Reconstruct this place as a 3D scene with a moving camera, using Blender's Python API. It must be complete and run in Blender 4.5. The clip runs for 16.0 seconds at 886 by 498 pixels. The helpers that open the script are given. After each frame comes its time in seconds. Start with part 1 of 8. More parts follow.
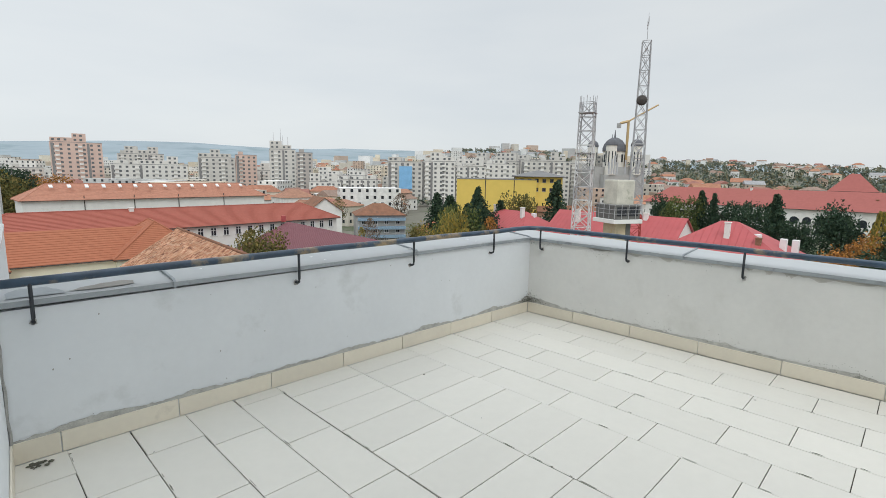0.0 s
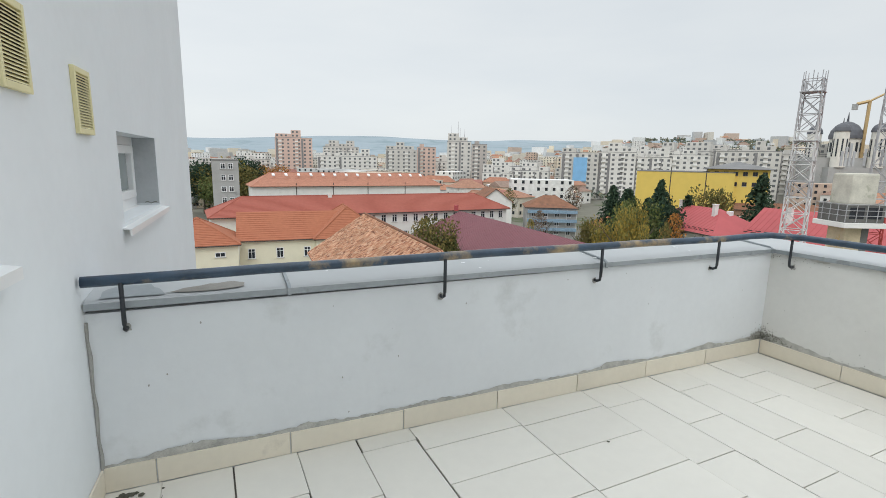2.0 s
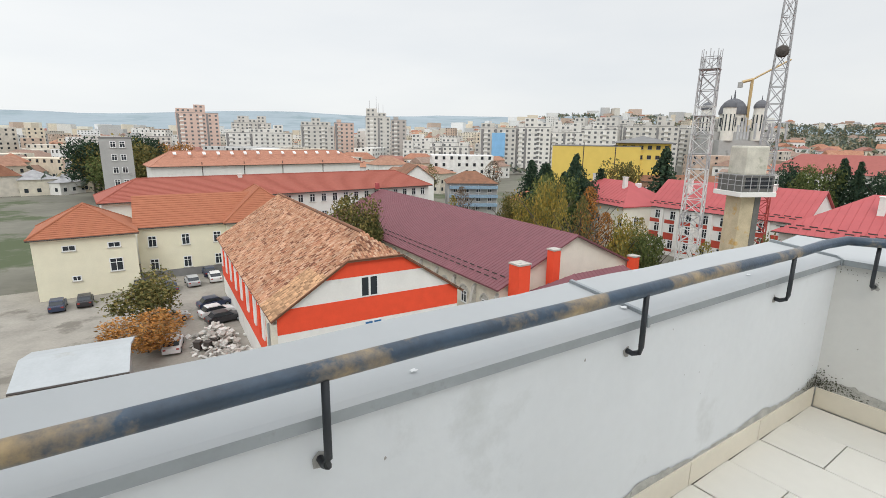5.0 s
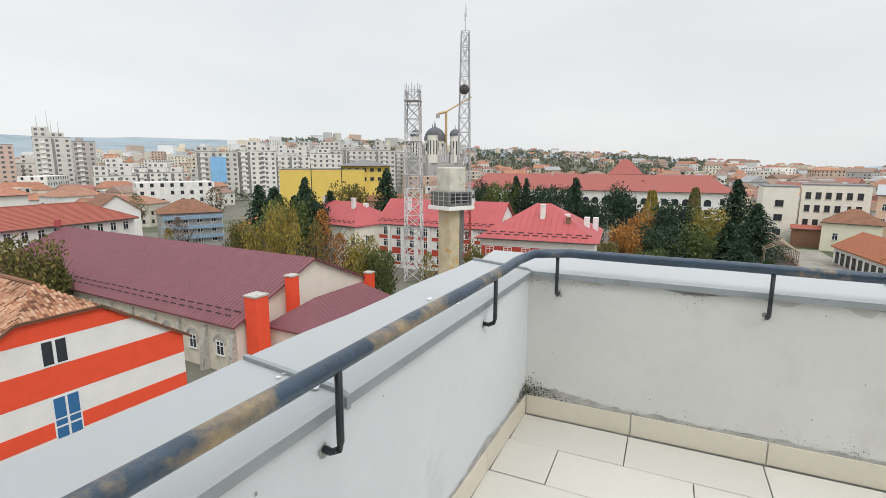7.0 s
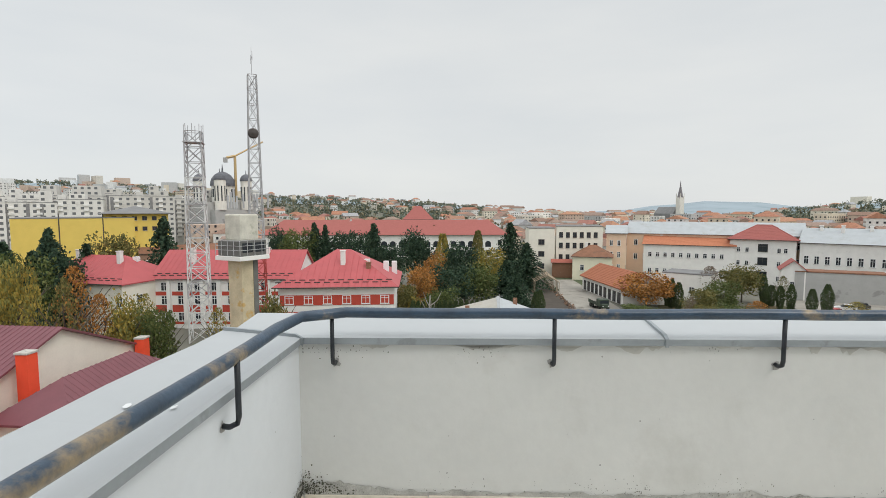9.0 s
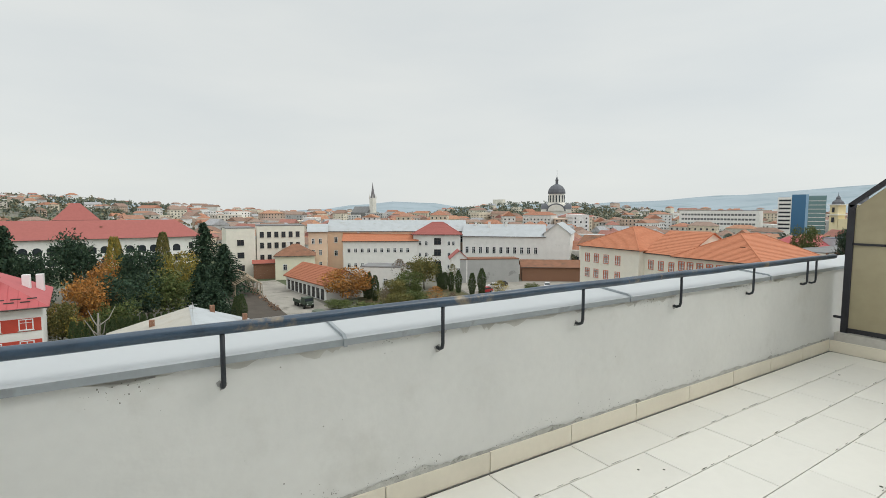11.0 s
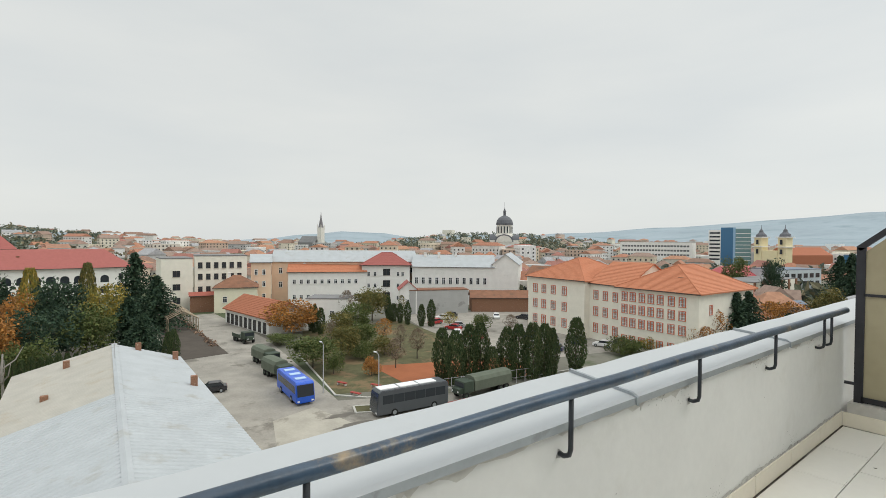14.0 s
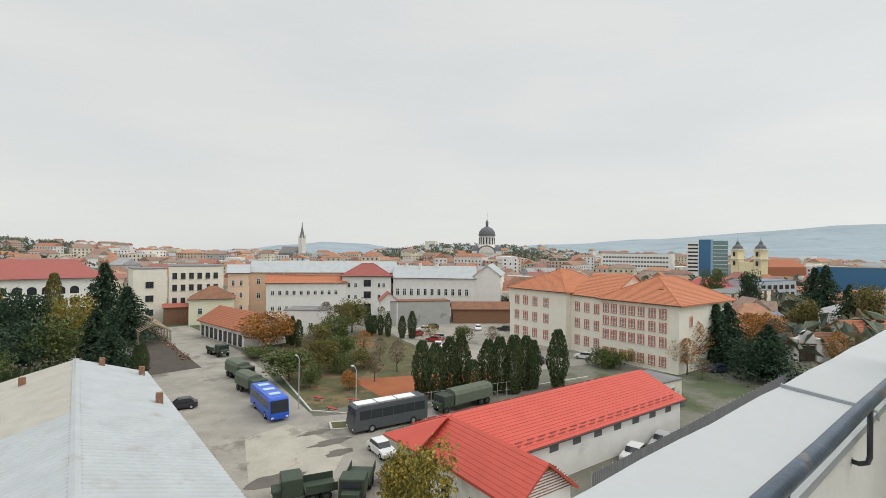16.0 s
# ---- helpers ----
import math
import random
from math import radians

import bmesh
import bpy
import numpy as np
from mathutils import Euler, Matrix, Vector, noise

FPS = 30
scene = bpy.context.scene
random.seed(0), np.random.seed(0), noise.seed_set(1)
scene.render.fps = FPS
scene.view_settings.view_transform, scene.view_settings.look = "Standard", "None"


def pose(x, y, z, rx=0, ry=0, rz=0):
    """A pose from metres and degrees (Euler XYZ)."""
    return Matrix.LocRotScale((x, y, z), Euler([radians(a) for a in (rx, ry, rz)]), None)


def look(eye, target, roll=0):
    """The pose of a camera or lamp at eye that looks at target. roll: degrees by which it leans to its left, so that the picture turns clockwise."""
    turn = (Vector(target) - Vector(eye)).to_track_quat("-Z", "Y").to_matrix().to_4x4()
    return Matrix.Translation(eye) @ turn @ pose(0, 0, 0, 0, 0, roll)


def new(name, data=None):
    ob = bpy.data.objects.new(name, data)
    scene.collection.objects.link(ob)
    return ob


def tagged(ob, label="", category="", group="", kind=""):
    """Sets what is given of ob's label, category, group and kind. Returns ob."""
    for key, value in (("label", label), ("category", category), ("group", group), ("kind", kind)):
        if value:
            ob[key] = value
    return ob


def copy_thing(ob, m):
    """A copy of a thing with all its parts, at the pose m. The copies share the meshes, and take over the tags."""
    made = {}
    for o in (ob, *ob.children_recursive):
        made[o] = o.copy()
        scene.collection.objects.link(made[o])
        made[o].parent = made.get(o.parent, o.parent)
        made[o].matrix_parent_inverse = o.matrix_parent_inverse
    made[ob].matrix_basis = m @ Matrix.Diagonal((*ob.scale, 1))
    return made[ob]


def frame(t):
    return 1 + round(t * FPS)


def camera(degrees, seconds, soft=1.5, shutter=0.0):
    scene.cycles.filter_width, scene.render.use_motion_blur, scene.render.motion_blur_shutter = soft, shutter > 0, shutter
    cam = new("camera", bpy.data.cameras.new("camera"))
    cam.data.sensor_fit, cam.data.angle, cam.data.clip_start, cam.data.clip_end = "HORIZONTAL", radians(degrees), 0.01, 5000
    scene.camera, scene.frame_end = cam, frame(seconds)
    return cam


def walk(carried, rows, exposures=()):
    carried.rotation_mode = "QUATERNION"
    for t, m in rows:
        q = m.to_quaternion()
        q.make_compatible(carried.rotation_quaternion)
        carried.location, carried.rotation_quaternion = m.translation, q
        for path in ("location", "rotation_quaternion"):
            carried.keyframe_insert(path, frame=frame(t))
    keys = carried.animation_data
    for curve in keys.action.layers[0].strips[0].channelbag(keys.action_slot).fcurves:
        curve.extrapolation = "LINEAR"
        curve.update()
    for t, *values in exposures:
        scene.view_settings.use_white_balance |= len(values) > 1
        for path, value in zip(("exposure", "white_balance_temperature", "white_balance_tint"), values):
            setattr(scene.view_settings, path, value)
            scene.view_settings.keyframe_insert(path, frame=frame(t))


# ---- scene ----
cam = camera(84.3, 16.0, 0.6)
PATH = [
    (0, (-4.534, -3.273, 1.573), (-3.162, -1.852, 1.264), 1.0),
    (0.5, (-4.364, -3.1, 1.565), (-3.207, -1.498, 1.252), 0.9),
    (1, (-4.231, -2.895, 1.528), (-3.281, -1.165, 1.208), 1.2),
    (1.5, (-4.1, -2.66, 1.523), (-3.246, -0.88, 1.198), 1.1),
    (2, (-3.949, -2.412, 1.5), (-3.139, -0.618, 1.145), 1.1),
    (2.5, (-3.811, -2.162, 1.504), (-3.051, -0.354, 1.114), 1.5),
    (3, (-3.72, -1.887, 1.47), (-3.007, -0.064, 1.057), 1.4),
    (3.2, (-3.687, -1.752, 1.472), (-2.983, 0.071, 1.047), 1.6),
    (5.3, (-3.09, -0.892, 1.465), (-1.876, 0.635, 1.024), 0.8),
    (5.5, (-3.032, -0.852, 1.456), (-1.718, 0.591, 1.017), 0.9),
    (6, (-2.858, -0.782, 1.456), (-1.342, 0.449, 1.023), 0.5),
    (6.5, (-2.747, -0.773, 1.452), (-1.091, 0.271, 1.04), 0.3),
    (7, (-2.646, -0.752, 1.456), (-0.876, 0.114, 1.113), 0.2),
    (7.5, (-2.54, -0.728, 1.458), (-0.669, -0.062, 1.22), 0.3),
    (8, (-2.503, -0.713, 1.463), (-0.565, -0.251, 1.289), 0.1),
    (8.5, (-2.32, -0.714, 1.431), (-0.347, -0.43, 1.271), 0.0),
    (9, (-2.155, -0.774, 1.437), (-0.164, -0.669, 1.28), -0.1),
    (9.5, (-2.063, -0.825, 1.426), (-0.074, -0.967, 1.275), -0.1),
    (10, (-2.032, -0.905, 1.429), (-0.098, -1.39, 1.279), -0.2),
    (10.2, (-2.039, -0.915, 1.431), (-0.148, -1.549, 1.283), -0.1),
    (12.3, (-1.757, -1.105, 1.469), (-0.16, -2.296, 1.293), 0.3),
    (12.5, (-1.68, -1.174, 1.491), (-0.083, -2.366, 1.324), 0.4),
    (13, (-1.509, -1.329, 1.509), (0.092, -2.52, 1.382), 0.4),
    (13.5, (-1.295, -1.495, 1.534), (0.309, -2.687, 1.456), 0.4),
    (14, (-1.093, -1.716, 1.531), (0.51, -2.911, 1.494), 0.4),
    (14.5, (-0.9, -1.975, 1.55), (0.701, -3.174, 1.542), 0.5),
    (15, (-0.679, -2.172, 1.534), (0.914, -3.381, 1.538), 0.6),
    (15.5, (-0.503, -2.361, 1.541), (1.072, -3.592, 1.548), 0.7),
    (16, (-0.345, -2.75, 1.535), (1.216, -4.001, 1.543), 0.6),
]
walk(cam, [(t, look(*p)) for t, *p in PATH],
     exposures=((0, -0.13, 6300, 8), (3.0, -0.02, 6350, 8), (5.3, 0.06, 6480, 10), (7.5, 0.05, 6480, 10), (9.5, -0.09, 6500, 8), (12.3, -0.09, 6520, 6), (16, -0.11, 6620, 8)))
G = -21.0          # street level below the terrace floor

# ---- world and light: an overcast autumn day ----
world = bpy.data.worlds.new("world")
scene.world = world
world.use_nodes = True
wn, wl = world.node_tree.nodes, world.node_tree.links
sky = wn.new("ShaderNodeTexSky")
sky.sky_type = 'NISHITA'
sky.sun_disc = False
sky.sun_elevation, sky.sun_rotation = radians(45), radians(218)
sky_level = wn.new("ShaderNodeMix")
sky_level.data_type = 'RGBA'
sky_level.blend_type = 'MULTIPLY'
sky_level.inputs[0].default_value = 1.0
sky_level.inputs[7].default_value = (0.1, 0.1, 0.1, 1)
wl.new(sky.outputs[0], sky_level.inputs[6])
wco = wn.new("ShaderNodeTexCoord")
wmap = wn.new("ShaderNodeMapping")
wmap.inputs["Scale"].default_value = (1.2, 1.2, 5.0)
wl.new(wco.outputs["Generated"], wmap.inputs["Vector"])
wnoise = wn.new("ShaderNodeTexNoise")
wnoise.inputs["Scale"].default_value = 1.6
wnoise.inputs["Detail"].default_value = 5
wl.new(wmap.outputs[0], wnoise.inputs["Vector"])
wramp = wn.new("ShaderNodeValToRGB")
wramp.color_ramp.elements[0].position, wramp.color_ramp.elements[0].color = 0.30, (0.785, 0.81, 0.828, 1)
wramp.color_ramp.elements[1].position, wramp.color_ramp.elements[1].color = 0.74, (0.885, 0.892, 0.885, 1)
wl.new(wnoise.outputs[0], wramp.inputs[0])
wmix = wn.new("ShaderNodeMix")
wmix.data_type = 'RGBA'
wmix.inputs[0].default_value = 0.93
wl.new(sky_level.outputs[2], wmix.inputs[6])
wl.new(wramp.outputs[0], wmix.inputs[7])
# an overcast sky is brightest overhead
wsep = wn.new("ShaderNodeSeparateXYZ")
wl.new(wco.outputs["Generated"], wsep.inputs[0])
wlift = wn.new("ShaderNodeMapRange")
wlift.interpolation_type = 'SMOOTHSTEP'
wlift.inputs[1].default_value, wlift.inputs[2].default_value = 0.5, 0.95
wlift.inputs[3].default_value, wlift.inputs[4].default_value = 1.0, 2.05
wl.new(wsep.outputs[2], wlift.inputs[0])
wmul = wn.new("ShaderNodeMix")
wmul.data_type, wmul.blend_type = 'RGBA', 'MULTIPLY'
wmul.inputs[0].default_value = 1.0
wl.new(wmix.outputs[2], wmul.inputs[6])
# and a little brighter on the side where the sun stands behind the cloud
wdot = wn.new("ShaderNodeVectorMath")
wdot.operation = 'DOT_PRODUCT'
wdot.inputs[1].default_value = (-0.98, 0.20, 0.0)
wl.new(wco.outputs["Generated"], wdot.inputs[0])
wside = wn.new("ShaderNodeMath")
wside.operation = 'MULTIPLY_ADD'
wside.inputs[1].default_value, wside.inputs[2].default_value = 0.09, 1.05
wl.new(wdot.outputs["Value"], wside.inputs[0])
wboth = wn.new("ShaderNodeMath")
wboth.operation = 'MULTIPLY'
wl.new(wlift.outputs[0], wboth.inputs[0])
wl.new(wside.outputs[0], wboth.inputs[1])
wl.new(wboth.outputs[0], wmul.inputs[7])
wl.new(wmul.outputs[2], wn["Background"].inputs[0])
wn["Background"].inputs[1].default_value = 1.0

sun_data = bpy.data.lights.new("sun", 'SUN')
sun_data.energy, sun_data.angle, sun_data.color = 0.9, radians(25), (1.0, 0.96, 0.9)
sun = new("sun", sun_data)
sun.matrix_world = look((0, 0, 100), (62, 78, 0))


# ---- materials ----
MATS = {}


def material(name, base, rough=0.8, var=0.12, scale=3.0, bump=0.1, metal=0.0, second=None, amount=0.0, spot=1.2, spread=0.06, island=0.0, spec=0.3):
    """A painted, plastered or metal surface: fine grain, broad blotches, and patches of a second colour."""
    if name in MATS:
        return MATS[name]
    m = bpy.data.materials.new(name)
    m.use_nodes = True
    n, l = m.node_tree.nodes, m.node_tree.links
    b = n["Principled BSDF"]
    b.inputs["Roughness"].default_value, b.inputs["Metallic"].default_value = rough, metal
    b.inputs["Specular IOR Level"].default_value = spec
    co = n.new("ShaderNodeTexCoord")
    fine = n.new("ShaderNodeTexNoise")
    fine.inputs["Scale"].default_value, fine.inputs["Detail"].default_value = scale * 9, 4
    broad = n.new("ShaderNodeTexNoise")
    broad.inputs["Scale"].default_value, broad.inputs["Detail"].default_value = scale, 6
    l.new(co.outputs["Object"], fine.inputs["Vector"])
    l.new(co.outputs["Object"], broad.inputs["Vector"])
    add = n.new("ShaderNodeMath")
    add.operation = 'MULTIPLY_ADD'
    l.new(fine.outputs[0], add.inputs[0])
    add.inputs[1].default_value = 0.45
    l.new(broad.outputs[0], add.inputs[2])
    rng = n.new("ShaderNodeMapRange")
    rng.inputs[1].default_value, rng.inputs[2].default_value = 0.45, 1.0
    rng.inputs[3].default_value, rng.inputs[4].default_value = 1 - var, 1 + var
    l.new(add.outputs[0], rng.inputs[0])
    col = n.new("ShaderNodeMix")
    col.data_type, col.blend_type = 'RGBA', 'MULTIPLY'
    col.inputs[0].default_value = 1.0
    col.inputs[6].default_value = (*base, 1)
    l.new(rng.outputs[0], col.inputs[7])
    last = col.outputs[2]
    if second:
        pat = n.new("ShaderNodeTexNoise")
        pat.inputs["Scale"].default_value, pat.inputs["Detail"].default_value, pat.inputs["Roughness"].default_value = spot, 8, 0.65
        l.new(co.outputs["Object"], pat.inputs["Vector"])
        pr = n.new("ShaderNodeMapRange")
        pr.inputs[1].default_value, pr.inputs[2].default_value = 0.62 - amount, 0.62 - amount + spread
        l.new(pat.outputs[0], pr.inputs[0])
        mix = n.new("ShaderNodeMix")
        mix.data_type = 'RGBA'
        l.new(pr.outputs[0], mix.inputs[0])
        l.new(last, mix.inputs[6])
        mix.inputs[7].default_value = (*second, 1)
        last = mix.outputs[2]
    if island:
        info = n.new("ShaderNodeObjectInfo") if island < 0 else n.new("ShaderNodeNewGeometry")
        src = info.outputs["Random"] if island < 0 else info.outputs["Random Per Island"]
        ir = n.new("ShaderNodeMapRange")
        ir.inputs[3].default_value, ir.inputs[4].default_value = 1 - abs(island), 1 + abs(island)
        l.new(src, ir.inputs[0])
        im = n.new("ShaderNodeMix")
        im.data_type, im.blend_type = 'RGBA', 'MULTIPLY'
        im.inputs[0].default_value = 1.0
        l.new(last, im.inputs[6])
        l.new(ir.outputs[0], im.inputs[7])
        last = im.outputs[2]
    l.new(last, b.inputs["Base Color"])
    if bump:
        bp = n.new("ShaderNodeBump")
        bp.inputs["Strength"].default_value, bp.inputs["Distance"].default_value = bump, 0.02
        l.new(add.outputs[0], bp.inputs["Height"])
        l.new(bp.outputs[0], b.inputs["Normal"])
    MATS[name] = m
    return m


def palette(name, colours, rough=0.85, jitter=0.15):
    """One material for many pieces in one mesh: each island draws its colour from the list."""
    if name in MATS:
        return MATS[name]
    m = bpy.data.materials.new(name)
    m.use_nodes = True
    n, l = m.node_tree.nodes, m.node_tree.links
    b = n["Principled BSDF"]
    b.inputs["Roughness"].default_value = rough
    b.inputs["Specular IOR Level"].default_value = 0.2
    geo = n.new("ShaderNodeNewGeometry")
    ramp = n.new("ShaderNodeValToRGB")
    ramp.color_ramp.interpolation = 'CONSTANT'
    e = ramp.color_ramp.elements
    while len(e) < len(colours):
        e.new(0.5)
    for i, c in enumerate(colours):
        e[i].position, e[i].color = i / len(colours), (*c, 1)
    l.new(geo.outputs["Random Per Island"], ramp.inputs[0])
    co = n.new("ShaderNodeTexCoord")
    nz = n.new("ShaderNodeTexNoise")
    nz.inputs["Scale"].default_value, nz.inputs["Detail"].default_value = 0.7, 6
    l.new(co.outputs["Object"], nz.inputs["Vector"])
    rg = n.new("ShaderNodeMapRange")
    rg.inputs[1].default_value, rg.inputs[2].default_value = 0.3, 0.7
    rg.inputs[3].default_value, rg.inputs[4].default_value = 1 - jitter, 1 + jitter
    l.new(nz.outputs[0], rg.inputs[0])
    mx = n.new("ShaderNodeMix")
    mx.data_type, mx.blend_type = 'RGBA', 'MULTIPLY'
    mx.inputs[0].default_value = 1.0
    l.new(ramp.outputs[0], mx.inputs[6])
    l.new(rg.outputs[0], mx.inputs[7])
    l.new(mx.outputs[2], b.inputs["Base Color"])
    MATS[name] = m
    return m


def glassy(name, base, rough=0.12, alpha=1.0, transmission=0.0):
    if name in MATS:
        return MATS[name]
    m = bpy.data.materials.new(name)
    m.use_nodes = True
    b = m.node_tree.nodes["Principled BSDF"]
    b.inputs["Base Color"].default_value = (*base, 1)
    b.inputs["Roughness"].default_value = rough
    b.inputs["Transmission Weight"].default_value = transmission
    MATS[name] = m
    return m


PLASTER = material("white_plaster", (0.73, 0.755, 0.775), 0.9, 0.035, 2.2, 0.12, second=(0.58, 0.60, 0.60), amount=0.03, spot=2.3, spread=0.2)
PLASTER_B = material("grey_plaster", (0.69, 0.69, 0.665), 0.9, 0.05, 2.2, 0.15, second=(0.60, 0.595, 0.56), amount=0.05, spot=1.9, spread=0.2)
WALL_C = material("facade_plaster", (0.77, 0.80, 0.82), 0.9, 0.03, 1.6, 0.1, second=(0.73, 0.755, 0.77), amount=0.02, spot=1.1, spread=0.25)
TILE = material("cream_floor_tile", (0.74, 0.72, 0.66), 0.42, 0.035, 2.0, 0.02, second=(0.60, 0.57, 0.51), amount=-0.03, spot=1.3, spread=0.16, island=-0.035)
BASE_TILE = material("beige_skirting_tile", (0.76, 0.705, 0.59), 0.42, 0.05, 3.0, 0.02, second=(0.58, 0.53, 0.44), amount=-0.02, spot=2.5, spread=0.12, island=-0.04)
GROUT = material("dark_grout", (0.13, 0.115, 0.10), 0.95, 0.3, 6, 0.2, second=(0.42, 0.40, 0.36), amount=0.08, spot=0.55, spread=0.1)
MORTAR = material("grey_mortar", (0.36, 0.355, 0.335), 0.95, 0.25, 9, 0.4, second=(0.18, 0.19, 0.15), amount=0.02, spot=4)
MOSS = material("damp_black_grime", (0.11, 0.11, 0.085), 0.95, 0.3, 12, 0.5)
COPING = material("white_painted_sheet", (0.49, 0.51, 0.52), 0.5, 0.03, 1.5, 0.03, second=(0.43, 0.44, 0.45), amount=-0.01, spot=1.4, spread=0.12)
LIP = material("galvanised_drip", (0.36, 0.39, 0.41), 0.5, 0.12, 5, 0.06, 0.35, second=(0.30, 0.32, 0.33), amount=0.02, spot=5)
RAIL = material("worn_navy_paint", (0.032, 0.060, 0.098), 0.32, 0.4, 7, 0.12, 0.0, second=(0.40, 0.29, 0.15), amount=0.09, spot=2.6, spread=0.12, spec=0.6)
IRON = material("black_iron", (0.02, 0.024, 0.03), 0.45, 0.3, 12, 0.1, spec=0.5)
CONCRETE = material("raw_concrete", (0.50, 0.48, 0.44), 0.95, 0.2, 2.5, 0.3, second=(0.25, 0.25, 0.23), amount=0.04, spot=1.8)
PVC = material("white_window_frame", (0.82, 0.83, 0.83), 0.35, 0.02, 3, 0.0)
LOUVRE = material("yellowed_louvre", (0.72, 0.66, 0.38), 0.5, 0.06, 6, 0.05)
PANE_GREY = glassy("frosted_window_pane", (0.25, 0.29, 0.29), 0.2)
PANE_DARK = glassy("dark_window_glass", (0.035, 0.042, 0.05), 0.12)
PANE_BLUE = glassy("blue_window_film", (0.04, 0.16, 0.36), 0.2)
SCREEN = material("wired_amber_glass", (0.40, 0.35, 0.23), 0.35, 0.12, 1.2, 0.02, second=(0.27, 0.25, 0.18), amount=0.05, spot=0.9, spread=0.3)
SCREEN_FRAME = material("dark_steel_frame", (0.035, 0.035, 0.04), 0.5, 0.2, 8, 0.08)
DARK_TRIM = material("dark_gutter", (0.07, 0.06, 0.055), 0.6, 0.2, 4, 0)
ASPHALT = material("worn_yard_asphalt", (0.31, 0.29, 0.255), 0.95, 0.2, 0.35, 0.2, second=(0.19, 0.175, 0.15), amount=0.06, spot=0.16, spread=0.08)
GRASS_M = material("autumn_lawn", (0.105, 0.10, 0.05), 0.95, 0.35, 0.6, 0.4, second=(0.19, 0.135, 0.075), amount=0.1, spot=0.2)
EARTH = material("city_ground", (0.17, 0.165, 0.135), 0.95, 0.25, 0.05, 0.1, second=(0.085, 0.105, 0.055), amount=0.1, spot=0.03)
CLAY = material("red_clay_court", (0.34, 0.12, 0.055), 0.95, 0.12, 0.5, 0.1)
KERB = material("pale_kerb", (0.50, 0.49, 0.45), 0.95, 0.15, 3, 0.2)
BARK = material("grey_bark", (0.10, 0.085, 0.065), 0.95, 0.3, 6, 0.5)
WHITE_W = material("white_render", (0.82, 0.81, 0.78), 0.9, 0.06, 0.6, 0.1, second=(0.66, 0.65, 0.61), amount=0.02, spot=0.25, spread=0.12)
CREAM_W = material("cream_render", (0.82, 0.79, 0.69), 0.9, 0.06, 0.6, 0.1, second=(0.72, 0.69, 0.58), amount=0.02, spot=0.3, spread=0.12)
YELLOW_W = material("pale_yellow_render", (0.80, 0.765, 0.60), 0.9, 0.05, 0.6, 0.1)
PEACH_W = material("peach_render", (0.78, 0.58, 0.43), 0.9, 0.06, 0.6, 0.1)
GREY_W = material("grey_render", (0.42, 0.42, 0.41), 0.9, 0.1, 0.4, 0.1, second=(0.30, 0.30, 0.29), amount=0.03, spot=0.2)
DIRTY_W = material("stained_render", (0.72, 0.67, 0.57), 0.95, 0.15, 0.9, 0.3, second=(0.46, 0.41, 0.32), amount=0.04, spot=0.5, spread=0.14)
BRIGHT_Y = material("bright_yellow_cladding", (0.76, 0.56, 0.14), 0.8, 0.05, 0.4, 0.05)
ORANGE_P = material("orange_red_paint", (0.86, 0.095, 0.042), 0.8, 0.06, 1.2, 0.08)
BRICK_R = material("old_red_brick", (0.26, 0.14, 0.09), 0.95, 0.3, 8, 0.4, second=(0.42, 0.34, 0.26), amount=0.02, spot=3)
R_ORANGE = material("orange_tile_roof", (0.375, 0.14, 0.078), 0.85, 0.10, 1.6, 0.3, second=(0.31, 0.12, 0.07), amount=0.02, spot=0.9, spread=0.3)
R_ORANGE3 = material("weathered_orange_tile_roof", (0.46, 0.225, 0.155), 0.85, 0.14, 1.4, 0.3, second=(0.35, 0.16, 0.11), amount=0.06, spot=0.3, spread=0.2)
R_ORANGE2 = material("bright_orange_tile_roof", (0.50, 0.20, 0.11), 0.85, 0.10, 1.4, 0.3, second=(0.42, 0.18, 0.11), amount=0.02, spot=0.8, spread=0.3)
R_DARKRED = material("dark_red_tile_roof", (0.36, 0.115, 0.085), 0.85, 0.08, 1.4, 0.3, second=(0.31, 0.10, 0.075), amount=0.02, spot=0.9, spread=0.3)
R_BURG = material("burgundy_metal_tile", (0.195, 0.074, 0.088), 0.5, 0.08, 0.8, 0.1, 0.0, second=(0.24, 0.09, 0.108), amount=0.03, spot=0.15, spread=0.15)
R_PINK = material("faded_red_metal_tile", (0.44, 0.095, 0.10), 0.55, 0.07, 0.6, 0.1, second=(0.47, 0.115, 0.12), amount=0.04, spot=0.12, spread=0.15)
R_RED = material("bright_red_metal_tile", (0.56, 0.095, 0.07), 0.5, 0.07, 0.6, 0.1)
R_RUST = material("weathered_red_roof", (0.36, 0.12, 0.105), 0.8, 0.08, 1.0, 0.2, second=(0.30, 0.10, 0.085), amount=0.03, spot=0.5, spread=0.3)
R_ZINC = material("pale_sheet_roof", (0.44, 0.465, 0.48), 0.85, 0.08, 0.5, 0.06, 0.05, second=(0.35, 0.34, 0.31), amount=0.05, spot=0.35, spread=0.18)
R_ZINC_OLD = material("dull_sheet_roof", (0.44, 0.42, 0.37), 0.6, 0.1, 0.7, 0.1, 0.1, second=(0.40, 0.34, 0.26), amount=0.06, spot=0.5, spread=0.18)
